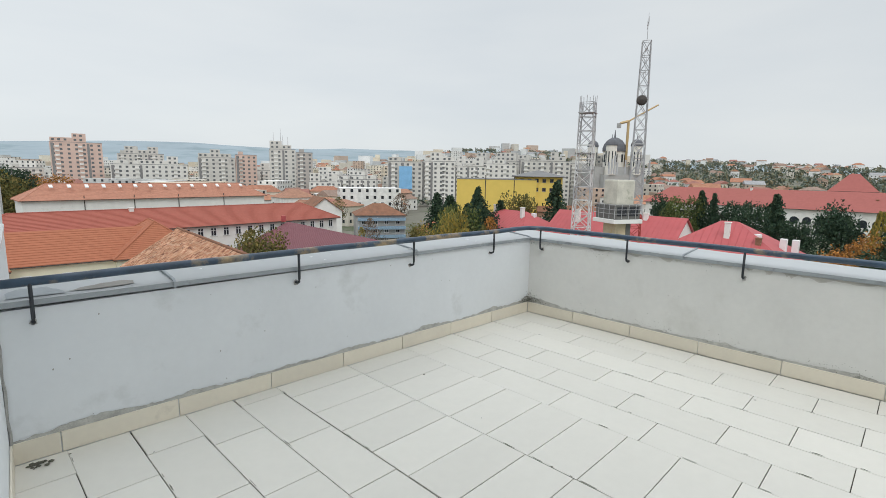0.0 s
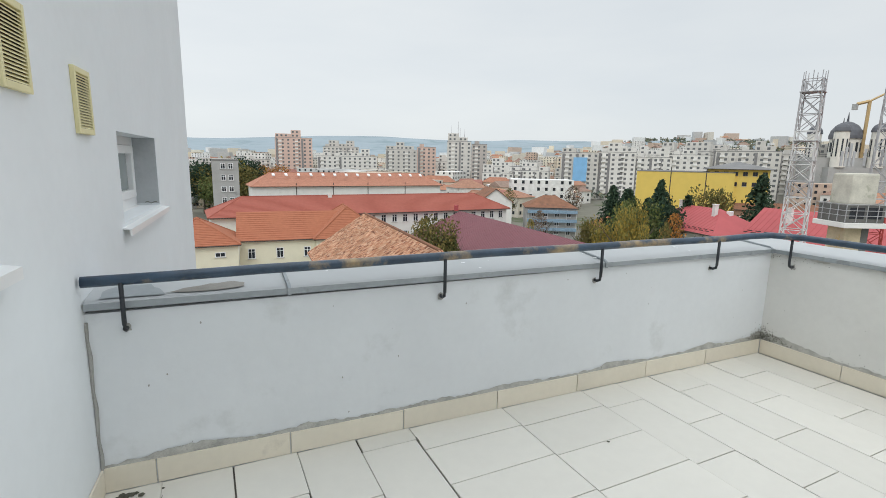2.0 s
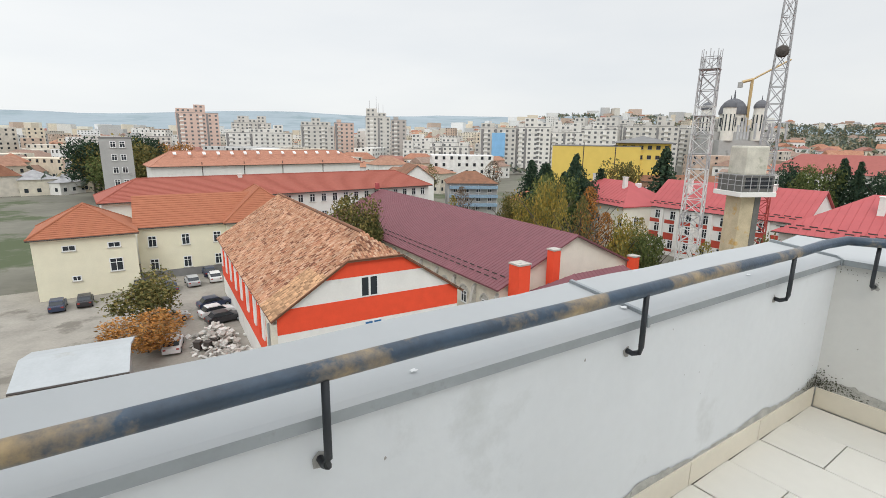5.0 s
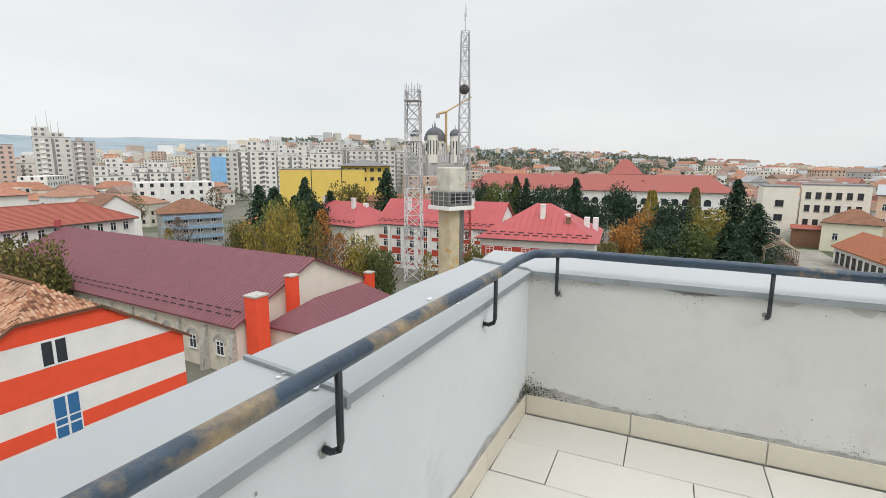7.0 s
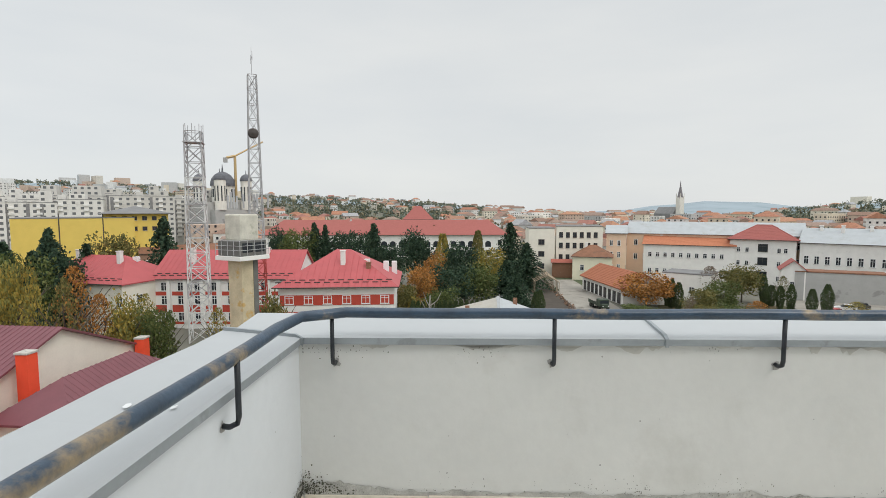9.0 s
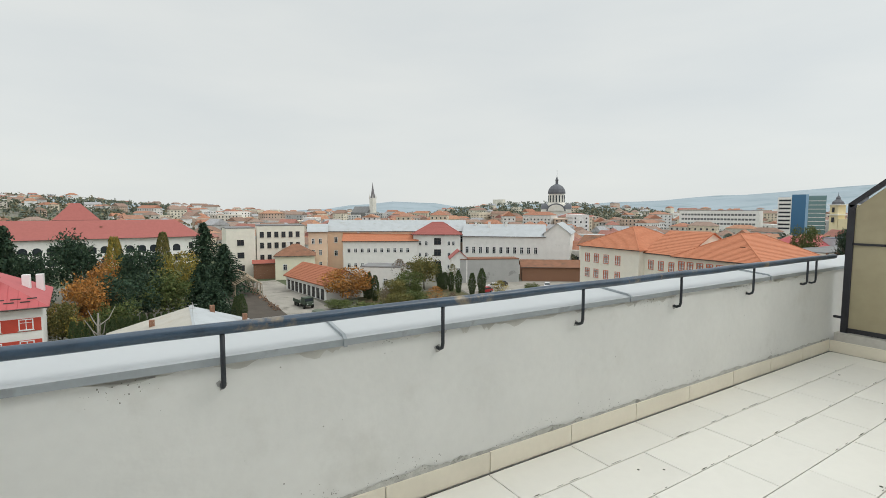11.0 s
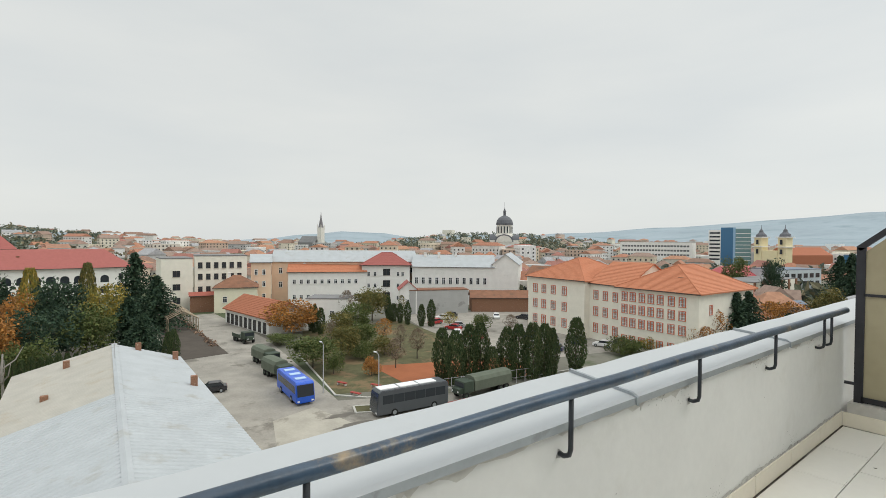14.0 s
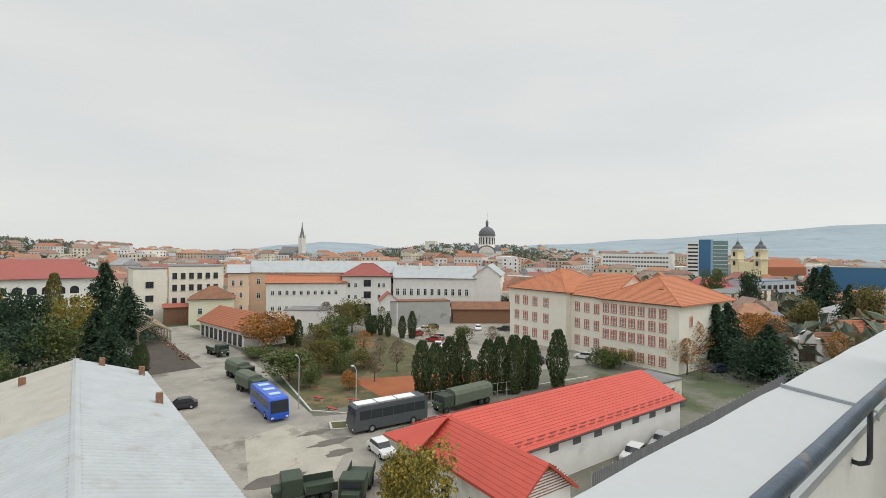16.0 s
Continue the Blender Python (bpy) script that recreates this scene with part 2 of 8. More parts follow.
R_GREY = material("grey_flat_roof", (0.22, 0.22, 0.22), 0.9, 0.15, 0.3, 0.1)
R_BROWN = material("brown_tile_roof", (0.24, 0.12, 0.075), 0.9, 0.2, 0.8, 0.3, second=(0.17, 0.10, 0.07), amount=0.06, spot=0.5)
OLD_TILES = palette("old_clay_tiles", [(0.46, 0.27, 0.17), (0.42, 0.225, 0.135), (0.52, 0.34, 0.235), (0.35, 0.16, 0.095), (0.48, 0.29, 0.195), (0.19, 0.085, 0.055), (0.44, 0.24, 0.15), (0.39, 0.195, 0.12)], 0.9, 0.22)
STEEL_W = material("white_painted_lattice", (0.66, 0.66, 0.65), 0.6, 0.1, 3, 0)
STEEL_G = material("grey_lattice", (0.44, 0.44, 0.45), 0.6, 0.15, 3, 0)
STEEL_R = material("red_lattice", (0.36, 0.06, 0.05), 0.6, 0.15, 3, 0)
TIMBER = material("weathered_timber", (0.36, 0.29, 0.21), 0.9, 0.25, 4, 0.3)
RUBBLE = palette("pale_rubble", [(0.62, 0.61, 0.58), (0.52, 0.50, 0.46), (0.70, 0.69, 0.66), (0.40, 0.38, 0.35)], 0.95, 0.2)


# ---- mesh helpers ----
def part(name, bm, mat, parent=None, label="", smooth=False):
    """Links a bmesh as one mesh object under a thing or a part."""
    me = bpy.data.meshes.new(name)
    bm.to_mesh(me)
    bm.free()
    for m in (mat if isinstance(mat, (list, tuple)) else [mat]):
        me.materials.append(m)
    if smooth:
        for p in me.polygons:
            p.use_smooth = True
    ob = new(name, me)
    if parent:
        ob.parent = parent
    if label:
        tagged(ob, label)
    return ob


def share(name, me, parent, x, y, z, rz=0.0, sc=None):
    ob = new(name, me)
    ob.parent = parent
    ob.location, ob.rotation_euler = (x, y, z), (0, 0, rz)
    if sc:
        ob.scale = sc
    return ob


def thing(name, label, category, x=0.0, y=0.0, z=0.0, rz=0.0, group="", kind=""):
    e = new(name)
    e.empty_display_size = 0.2
    e.location, e.rotation_euler = (x, y, z), (0, 0, rz)
    return tagged(e, label, category, group, kind)


def box(bm, x0, y0, z0, x1, y1, z1, mi=0):
    vs = [bm.verts.new((x, y, z)) for z in (z0, z1) for y in (y0, y1) for x in (x0, x1)]
    for f in ((0, 2, 3, 1), (4, 5, 7, 6), (0, 1, 5, 4), (2, 6, 7, 3), (0, 4, 6, 2), (1, 3, 7, 5)):
        bm.faces.new([vs[i] for i in f]).material_index = mi
    return vs


def soft_box(bm, x0, y0, z0, x1, y1, z1, r=0.01, mi=0):
    """A box with chamfered edges."""
    n = bmesh.new()
    box(n, x0, y0, z0, x1, y1, z1, mi)
    bmesh.ops.bevel(n, geom=n.edges[:], offset=r, segments=2, affect='EDGES', profile=0.6)
    glue(bm, n)


def glue(bm, n):
    table = {v: bm.verts.new(v.co) for v in n.verts}
    for f in n.faces:
        try:
            bm.faces.new([table[v] for v in f.verts]).material_index = f.material_index
        except ValueError:
            pass
    n.free()


def prism(bm, pts, axis, a, b, mi=0):
    """A polygon (pairs) extruded along an axis from a to b."""
    def at(p, q):
        return {'x': (q, p[0], p[1]), 'y': (p[0], q, p[1]), 'z': (p[0], p[1], q)}[axis]
    u = [bm.verts.new(at(p, a)) for p in pts]
    v = [bm.verts.new(at(p, b)) for p in pts]
    k = len(pts)
    bm.faces.new(u[::-1]).material_index = mi
    bm.faces.new(v).material_index = mi
    for i in range(k):
        bm.faces.new((u[i], u[(i + 1) % k], v[(i + 1) % k], v[i])).material_index = mi


def slab(bm, quad, thick, mi=0):
    """A quad given by four corners, made into a plate that goes down by thick."""
    top = [bm.verts.new(p) for p in quad]
    low = [bm.verts.new((p[0], p[1], p[2] - thick)) for p in quad]
    k = len(quad)
    bm.faces.new(top).material_index = mi
    bm.faces.new(low[::-1]).material_index = mi
    for i in range(k):
        bm.faces.new((top[i], low[i], low[(i + 1) % k], top[(i + 1) % k])).material_index = mi


def tube(bm, path, r, sides=10, mi=0, taper=1.0):
    """A round bar along a path of points."""
    pts = [Vector(p) for p in path]
    rings = []
    for i, p in enumerate(pts):
        d = (pts[min(i + 1, len(pts) - 1)] - pts[max(i - 1, 0)]).normalized()
        up = Vector((0, 0, 1)) if abs(d.z) < 0.9 else Vector((1, 0, 0))
        u = d.cross(up).normalized()
        w = d.cross(u)
        k = r * (1 + (taper - 1) * i / max(1, len(pts) - 1))
        rings.append([bm.verts.new(p + (u * math.cos(a) + w * math.sin(a)) * k) for a in [2 * math.pi * j / sides for j in range(sides)]])
    for a, b in zip(rings, rings[1:]):
        for j in range(sides):
            bm.faces.new((a[j], b[j], b[(j + 1) % sides], a[(j + 1) % sides])).material_index = mi
    bm.faces.new(rings[0]).material_index = mi
    bm.faces.new(rings[-1][::-1]).material_index = mi


def lathe(bm, profile, cx, cy, sides=16, mi=0):
    """Turns (radius, z) pairs about a vertical axis."""
    rings = [[bm.verts.new((cx + r * math.cos(2 * math.pi * j / sides), cy + r * math.sin(2 * math.pi * j / sides), z)) for j in range(sides)] for r, z in profile]
    for a, b in zip(rings, rings[1:]):
        for j in range(sides):
            bm.faces.new((a[j], a[(j + 1) % sides], b[(j + 1) % sides], b[j])).material_index = mi
    bm.faces.new(rings[0][::-1]).material_index = mi
    bm.faces.new(rings[-1]).material_index = mi


rnd = random.Random(7)

# ---- the terrace: walls, coping, railing ----
REVEAL = material("shaded_bare_reveal", (0.42, 0.44, 0.45), 0.95, 0.12, 5, 0.2)
SILT = material("wet_silt", (0.25, 0.235, 0.21), 0.4, 0.25, 8, 0.1)
LEN_A, END_B, THICK = 4.48, -6.85, 0.30


def bend(y):
    """The long parapet stands a degree and a half off square."""
    return -0.0262 * y


bm = bmesh.new()
box(bm, -LEN_A - 0.10, 0, -3.2, THICK, THICK, 0.835)
wall_a = tagged(part("wall_a", bm, PLASTER), "low bluish-white plastered parapet of the roof terrace", "parapet", kind="structure")

bm = bmesh.new()
box(bm, 0.0, -9.0, -3.2, THICK, 0.0, 0.835)
wall_b = tagged(part("wall_b", bm, PLASTER_B), "low grey-white stained plaster parapet of the roof terrace", "parapet", kind="structure")

bm = bmesh.new()
box(bm, -30, -34, G, THICK - 0.02, THICK - 0.02, -3.2)
tagged(part("wall_house", bm, WALL_C), "plain plastered storeys under the terrace", "wall", kind="structure")
bm = bmesh.new()
box(bm, -LEN_A - 4.5, -9.0, -0.30, 0.24, 0, -0.012)
floor = tagged(part("floor", bm, GROUT), "cream tiled terrace floor with dark joints", "floor", kind="structure")


def coping(name, pieces, along_x):
    t = thing(name, "white sheet-metal coping with folded seams on a parapet", "coping", kind="structure")
    for a, b in pieces:
        bm = bmesh.new()
        n = 7
        for i in range(n):
            s0, s1 = a + (b - a) * i / n, a + (b - a) * (i + 1) / n
            w0, w1 = [0.004 * math.sin(7 * s) for s in (s0, s1)]
            ring = []
            for s, w in ((s0, w0), (s1, w1)):
                zt = -0.004 * s if along_x else 0.0
                prof = ((-0.022, 0.836), (-0.022, 0.866), (0.0, 0.872), (0.335, 0.900 + w), (0.335, 0.85), (0.30, 0.835))
                ring.append([bm.verts.new((s, c, z + zt) if along_x else (c, s, z + zt)) for c, z in prof])
            for j in range(5):
                f = bm.faces.new((ring[0][j], ring[1][j], ring[1][j + 1], ring[0][j + 1]))
                f.material_index = 1 if j in (0, 3) else 0
        bmesh.ops.remove_doubles(bm, verts=bm.verts[:], dist=0.0005)
        bmesh.ops.recalc_face_normals(bm, faces=bm.faces[:])
        part("coping_sheet", bm, [COPING, LIP], t)
        # the folded seam at the far end of this sheet
        bm = bmesh.new()
        zt = -0.004 * b if along_x else 0.0
        k = 0.016 if b > a else -0.016
        pts = ((-0.03, 0.832 + zt), (-0.03, 0.868 + zt), (0.0, 0.885 + zt), (0.33, 0.914 + zt), (0.33, 0.896 + zt), (0.0, 0.862 + zt))
        if along_x:
            prism(bm, pts, 'x', b - k / 2, b + k / 2)
        else:
            prism(bm, pts, 'y', b - k / 2, b + k / 2)
        bmesh.ops.recalc_face_normals(bm, faces=bm.faces[:])
        part("seam", bm, LIP, t)
    return t


coping("coping_a", ((-4.505, -3.68), (-3.68, -1.71), (-1.71, -0.03)), True)
coping("coping_b", ((0.33, -1.65), (-1.65, -3.62), (-3.62, -5.5), (-5.5, -9.0)), False)

# a silted puddle and a strip of bare metal on the oldest sheet, and flakes of thicker white paint
for nm, pts, mat_ in (("silt_patch", ((-4.21, 0.025), (-4.13, 0.07), (-4.03, 0.105), (-3.92, 0.12), (-3.87, 0.09), (-3.88, 0.04), (-3.98, 0.012), (-4.08, 0.008)), SILT), ("bare_metal", ((-4.46, 0.006), (-4.45, 0.10), (-4.41, 0.17), (-4.28, 0.16), (-4.24, 0.09), (-4.20, 0.006)), LIP)):
    bm = bmesh.new()
    ring = []
    for (x0, y0), (x1, y1) in zip(pts, pts[1:] + pts[:1]):
        for f in (0.0, 0.35, 0.7):
            x, y = x0 + (x1 - x0) * f + rnd.uniform(-0.007, 0.007), max(0.004, y0 + (y1 - y0) * f + rnd.uniform(-0.007, 0.007))
            ring.append(bm.verts.new((x, y, 0.872 + 0.0836 * y - 0.004 * x + 0.0055)))
    bm.faces.new(ring)
    part(nm, bm, mat_, wall_a)
for k in range(10):
    cx, cy, r = -0.9 - 0.85 * (k // 3) + rnd.gauss(0, 0.05), rnd.choice((0.04, 0.17)) + rnd.gauss(0, 0.012), rnd.uniform(0.004, 0.014)
    bm = bmesh.new()
    ring = []
    for j in range(13):
        a = 2 * math.pi * j / 13
        q = r * (0.45 + 0.75 * rnd.random())
        y = cy + q * math.sin(a)
        x = cx + 1.6 * q * math.cos(a)
        ring.append(bm.verts.new((x, y, 0.8735 + 0.0836 * y - 0.004 * x + 0.005)))
    bm.faces.new(ring)
    part("paint_fleck", bm, PVC, wall_a)

# railing
rail = thing("handrail", "worn navy-painted steel pipe handrail on bent brackets", "handrail", -0.04, -0.04, 0)
OFF = 0.04
bm = bmesh.new()
zr = 0.985
path_a = [(-4.50 + OFF, 0, 0.983)] + [(-4.2 + 0.4 * i + OFF, 0.0, 0.984 + 0.006 * math.sin(i * 0.42) + 0.002 * math.sin(i * 2)) for i in range(10)] + [(-0.34 + OFF, 0, 0.985), (-0.13 + OFF, -0.02, zr), (0.007, -0.19, zr), (-0.002, -0.34, zr)]
path_b = [(-0.01, -0.62 - 0.275 * i, 0.985 + 0.002 * math.sin(i * 1.7)) for i in range(23)]
tube(bm, path_a + path_b, 0.0235, 14)
part("pipe", bm, RAIL, rail, smooth=True)


def bracket(x, y, z, zt, dx, dy):
    bm = bmesh.new()
    ux, uy = -dx, -dy
    tube(bm, [(x + dx * 0.02, y + dy * 0.02, z), (x + ux * 0.024, y + uy * 0.024, z - 0.004), (x + ux * 0.048, y + uy * 0.048, z + 0.008), (x + ux * 0.054, y + uy * 0.054, z + 0.03), (x + ux * 0.054, y + uy * 0.054, zt)], 0.0095, 8)
    return bm


for x in (-0.70, -1.78, -2.87, -4.36):
    b_ = bracket(x + OFF, OFF, 0.762, 0.975, 0, 1)
    part("bracket", b_, IRON, rail, smooth=True)
for y in (-0.17, -1.15, -2.14, -3.13, -4.13, -5.14, -6.12, -6.30):
    z = 0.752
    b_ = bracket(OFF, y + OFF, z, 0.975, 1, 0)
    part("bracket", b_, IRON, rail, smooth=True)
# rough mortar where each bracket enters the plaster
for k, (x, y, z) in enumerate([(x, -0.002, 0.758) for x in (-0.70, -1.78, -2.87, -4.36)] + [(-0.002, y, 0.748) for y in (-0.17, -1.15, -2.14, -3.13, -4.13, -5.14, -6.2)]):
    bm = bmesh.new()
    ring = []
    for j in range(11):
        a = 2 * math.pi * j / 11
        r = 0.012 + 0.014 * rnd.random()
        ring.append(bm.verts.new((x + (r * math.cos(a) if k < 4 else 0), y + (0 if k < 4 else r * math.cos(a)), z + r * math.sin(a))))
    bm.faces.new(ring)
    part("bracket_patch", bm, MORTAR, wall_a if k < 4 else wall_b)


SMEARED = material("smeared_mortar", (0.47, 0.465, 0.435), 0.95, 0.3, 14, 0.4, second=(0.28, 0.28, 0.25), amount=0.03, spot=7)
SPECKS = material("dark_mould_specks", (0.20, 0.20, 0.175), 0.95, 0.3, 20, 0.2)
RUNOFF = material("grey_run_off", (0.55, 0.54, 0.50), 0.95, 0.15, 6, 0.1)


# ragged mortar line above the skirting
def smear(name, along_x, a, b, zbase, parent, seed, high):
    bm = bmesh.new()
    r = random.Random(seed)
    n = int(abs(b - a) / 0.02)
    prev = None
    for i in range(n + 1):
        s = a + (b - a) * i / n
        h = 0.010 + high * 0.75 * max(0, noise.noise((s * 2.3, seed, 0)) + 0.1) + 0.03 * max(0, noise.noise((s * 9, seed, 2))) + 0.009 * r.random() + 0.05 * math.exp(-abs(s) * 5) * r.uniform(0.5, 1.2)
        p = [bm.verts.new((s, -0.003, z) if along_x else (-0.003, s, z)) for z in (zbase - 0.004, zbase + h)]
        if prev:
            bm.faces.new((prev[0], p[0], p[1], prev[1]))
        prev = p
    part(name, bm, SMEARED, parent)


smear("mortar_line", True, -4.51, 0, 0.118, wall_a, 3, 0.06)
smear("mortar_line", False, 0, -6.84, 0.118, wall_b, 8, 0.045)
# grime at the inner corner
for along_x, parent in ((True, wall_a), (False, wall_b)):
    bm = bmesh.new()
    for i in range(330):
        s = -abs(rnd.gauss(0, 0.09))
        z = 0.12 + abs(rnd.gauss(0, 0.055)) * math.exp(s * 4)
        r = rnd.choice((0.0012, 0.0018, 0.0026, 0.0042))
        ring = [bm.verts.new(((s + r * math.cos(q), -0.0045, z + r * math.sin(q)) if along_x else (-0.0045, s + r * math.cos(q), z + r * math.sin(q)))) for q in [k * 1.0472 + rnd.random() * 0.5 for k in range(6)]]
        bm.faces.new(ring)
    part("grime", bm, MOSS, parent)
# patches of fine dark specks above the skirting and under the coping of the long parapet
for patch in range(26):
    foot = patch % 3 != 0
    y0 = -rnd.uniform(0.15, 6.6)
    wide = rnd.uniform(0.03, 0.14)
    bm = bmesh.new()
    for i in range(rnd.randint(18, 46)):
        s = y0 + rnd.gauss(0, wide)
        s = max(-6.8, min(-0.02, s))
        z = 0.125 + abs(rnd.gauss(0, 0.045)) if foot else 0.826 - abs(rnd.gauss(0, 0.03))
        r = rnd.choice((0.0009, 0.0014, 0.0014, 0.0022, 0.0034))
        turn = rnd.random() * 3.0
        bm.faces.new([bm.verts.new((-0.0042, s + r * rnd.uniform(0.6, 1.2) * math.cos(q * 1.2566 + turn), z + r * rnd.uniform(0.6, 1.5) * math.sin(q * 1.2566 + turn))) for q in range(5)])
    part("grime", bm, SPECKS, wall_b)
# dirty run-off under the coping of the long parapet
for i in range(34):
    y, w, h = -rnd.uniform(0.1, 6.6), rnd.uniform(0.02, 0.16), rnd.uniform(0.012, 0.05)
    bm = bmesh.new()
    zt = 0.832
    pts = [(y - w, zt)] + [(y - w + 2 * w * j / 7, zt - h * (0.3 + 0.7 * rnd.random()) * math.sin(math.pi * (j + 0.3) / 7.6)) for j in range(8)] + [(y + w, zt)]
    prism(bm, pts, 'x', -0.0024, -0.0005)
    bmesh.ops.recalc_face_normals(bm, faces=bm.faces[:])
    part("run_off_stain", bm, RUNOFF, wall_b)
for parent, along_x, L in ((wall_a, True, 4.4), (wall_b, False, 6.6)):
    bm = bmesh.new()
    for i in range(20):
        s, z = -rnd.uniform(0.05, L), rnd.uniform(0.16, 0.80)
        r = rnd.choice((0.0018, 0.0025, 0.004))
        ring = [bm.verts.new(((s + r * math.cos(q), -0.0025, z + r * rnd.uniform(0.8, 2.0) * math.sin(q)) if along_x else (-0.0025, s + r * math.cos(q), z + r * math.sin(q)))) for q in [k * 1.0472 for k in range(6)]]
        bm.faces.new(ring)
    part("pitting", bm, MORTAR, parent)

# the house wall with its two windows and the door that the walk starts in
wall_c = thing("wall_c", "tall pale plastered house wall with deep-set windows", "wall", kind="structure")
XC, TC = -LEN_A, 0.42


def lean(y):
    """How far the house wall stands off its square line: it meets the short parapet about three degrees out of true."""
    return 0.05 * y - 0.03


W1, W2, DOOR = (-2.27, -0.73, 1.20, 1.68), (0.86, 2.06, 1.115, 1.628), (-4.6, -2.45, -0.012, 2.25)
TOP_C, END_C = 3.46, 4.27
ys = sorted({-9.0, END_C, *W1[:2], *W2[:2], *DOOR[:2]})
bm = bmesh.new()
for y0, y1 in zip(ys, ys[1:]):
    holes = [h for h in (W1, W2, DOOR) if h[0] <= y0 and h[1] >= y1]
    spans = [(-3.2, TOP_C)]
    for h in holes:
        spans = [(-3.2, h[2]), (h[3], TOP_C)]
    for z0, z1 in spans:
        box(bm, XC - TC, y0, z0, XC, y1, z1)
bmesh.ops.remove_doubles(bm, verts=bm.verts[:], dist=0.0005)
part("wall_plaster", bm, WALL_C, wall_c)
bm = bmesh.new()
box(bm, XC - 8, END_C - 0.3, -3.2, XC - TC, END_C, TOP_C)
box(bm, XC - 8, -9.0, TOP_C - 0.2, XC - TC, END_C - 0.3, TOP_C)
part("wall_return", bm, WALL_C, wall_c)
bm = bmesh.new()
box(bm, -30, THICK, G, XC - 0.01, END_C, -3.2)
part("wall_lower", bm, WALL_C, wall_c)
bm = bmesh.new()
box(bm, XC - 8, -9.0, TOP_C + 0.002, XC + 0.07, END_C + 0.09, TOP_C + 0.10)
part("roof_edge", bm, DARK_TRIM, wall_c, "dark metal roof edge")
# unseen block above the roof edge, added to keep light off the terrace
bm = bmesh.new()
box(bm, XC - 8, -9.0, TOP_C + 0.104, XC - 0.5, END_C - 0.6, 7.9)
part("wall_attic", bm, WALL_C, wall_c)
for wi, (y0, y1, z0, z1) in enumerate((W1, W2)):
    w = thing("window_%d" % (wi + 1), "white-framed window with a frosted pane set deep in the wall", "window", kind="structure")
    xg = XC - 0.155
    bm = bmesh.new()
    for a in ((y0, z0, y0 + 0.06, z1), (y1 - 0.06, z0, y1, z1), (y0 + 0.06, z0, y1 - 0.06, z0 + 0.07), (y0 + 0.06, z1 - 0.06, y1 - 0.06, z1)):
        soft_box(bm, xg - 0.06, a[0], a[1], xg, a[2], a[3], 0.006)
    part("window_frame", bm, PVC, w)
    bm = bmesh.new()
    for a in ((y0 + 0.062, z0 + 0.072, y0 + 0.13, z1 - 0.062), (y1 - 0.13, z0 + 0.072, y1 - 0.062, z1 - 0.062), (y0 + 0.13, z0 + 0.072, y1 - 0.13, z0 + 0.13), (y0 + 0.13, z1 - 0.12, y1 - 0.13, z1 - 0.062)):
        soft_box(bm, xg - 0.045, a[0], a[1], xg + 0.015, a[2], a[3], 0.006)
    part("sash", bm, PVC, w)
    bm = bmesh.new()
    box(bm, xg - 0.03, y0 + 0.12, z0 + 0.12, xg - 0.022, y1 - 0.12, z1 - 0.11)
    part("pane", bm, PANE_GREY, w)
    bm = bmesh.new()
    prism(bm, [(XC - 0.205, z0 + 0.012), (XC + 0.045, z0 - 0.028), (XC + 0.045, z0 - 0.065), (XC + 0.035, z0 - 0.065), (XC + 0.035, z0 - 0.035), (XC - 0.205, z0 + 0.002)], 'y', y0 - 0.06, y1 + (0.10 if wi == 0 else 0.14))
    bmesh.ops.recalc_face_normals(bm, faces=bm.faces[:])
    part("window_sill", bm, PVC, w)
    # far jamb plate: bare grey, with the recess shade put into its colour
    bm = bmesh.new()
    box(bm, xg + 0.002, y1 - 0.004, z0 + 0.012, XC - 0.003, y1, z1)
    part("reveal", bm, REVEAL, w, "bare grey reveal darkened for the shade of the recess")
    bm = bmesh.new()
    tube(bm, [(XC - 0.10 + 0.02 * k, y1 - 0.002, z0 + 0.02 + 0.008 * math.sin(k * 2.2)) for k in range(5)], 0.004, 5)
    part("crack", bm, MOSS, w)

c_things = [wall_c, bpy.data.objects["window_1"], bpy.data.objects["window_2"]]
for vy, vz in ((0.275, 1.725), (-0.40, 1.832)):
    vent = thing("louvre_vent", "yellowed plastic louvre vent screwed to the house wall", "vent", XC, vy, vz, group="wall vents")
    bm = bmesh.new()
    for a in ((-0.11, -0.14, -0.088, 0.14), (0.088, -0.14, 0.11, 0.14), (-0.088, -0.14, 0.088, -0.116), (-0.088, 0.116, 0.088, 0.14)):
        soft_box(bm, 0.0, a[0], a[1], 0.018, a[2], a[3], 0.003)
    part("frame", bm, LOUVRE, vent)
    bm = bmesh.new()
    box(bm, 0.0, -0.088, -0.116, 0.004, 0.088, 0.116)
    part("backing", bm, DARK_TRIM, vent)
    for k in range(19):
        bm = bmesh.new()
        z = -0.109 + k * 0.0121
        prism(bm, [(0.005, z + 0.007), (0.016, z - 0.003), (0.016, z - 0.006), (0.005, z + 0.004)], 'y', -0.088, 0.088)
        bmesh.ops.recalc_face_normals(bm, faces=bm.faces[:])
        part("slat", bm, LOUVRE, vent)
    vent.location.x += lean(vy)
    vent.rotation_euler.z = -0.05

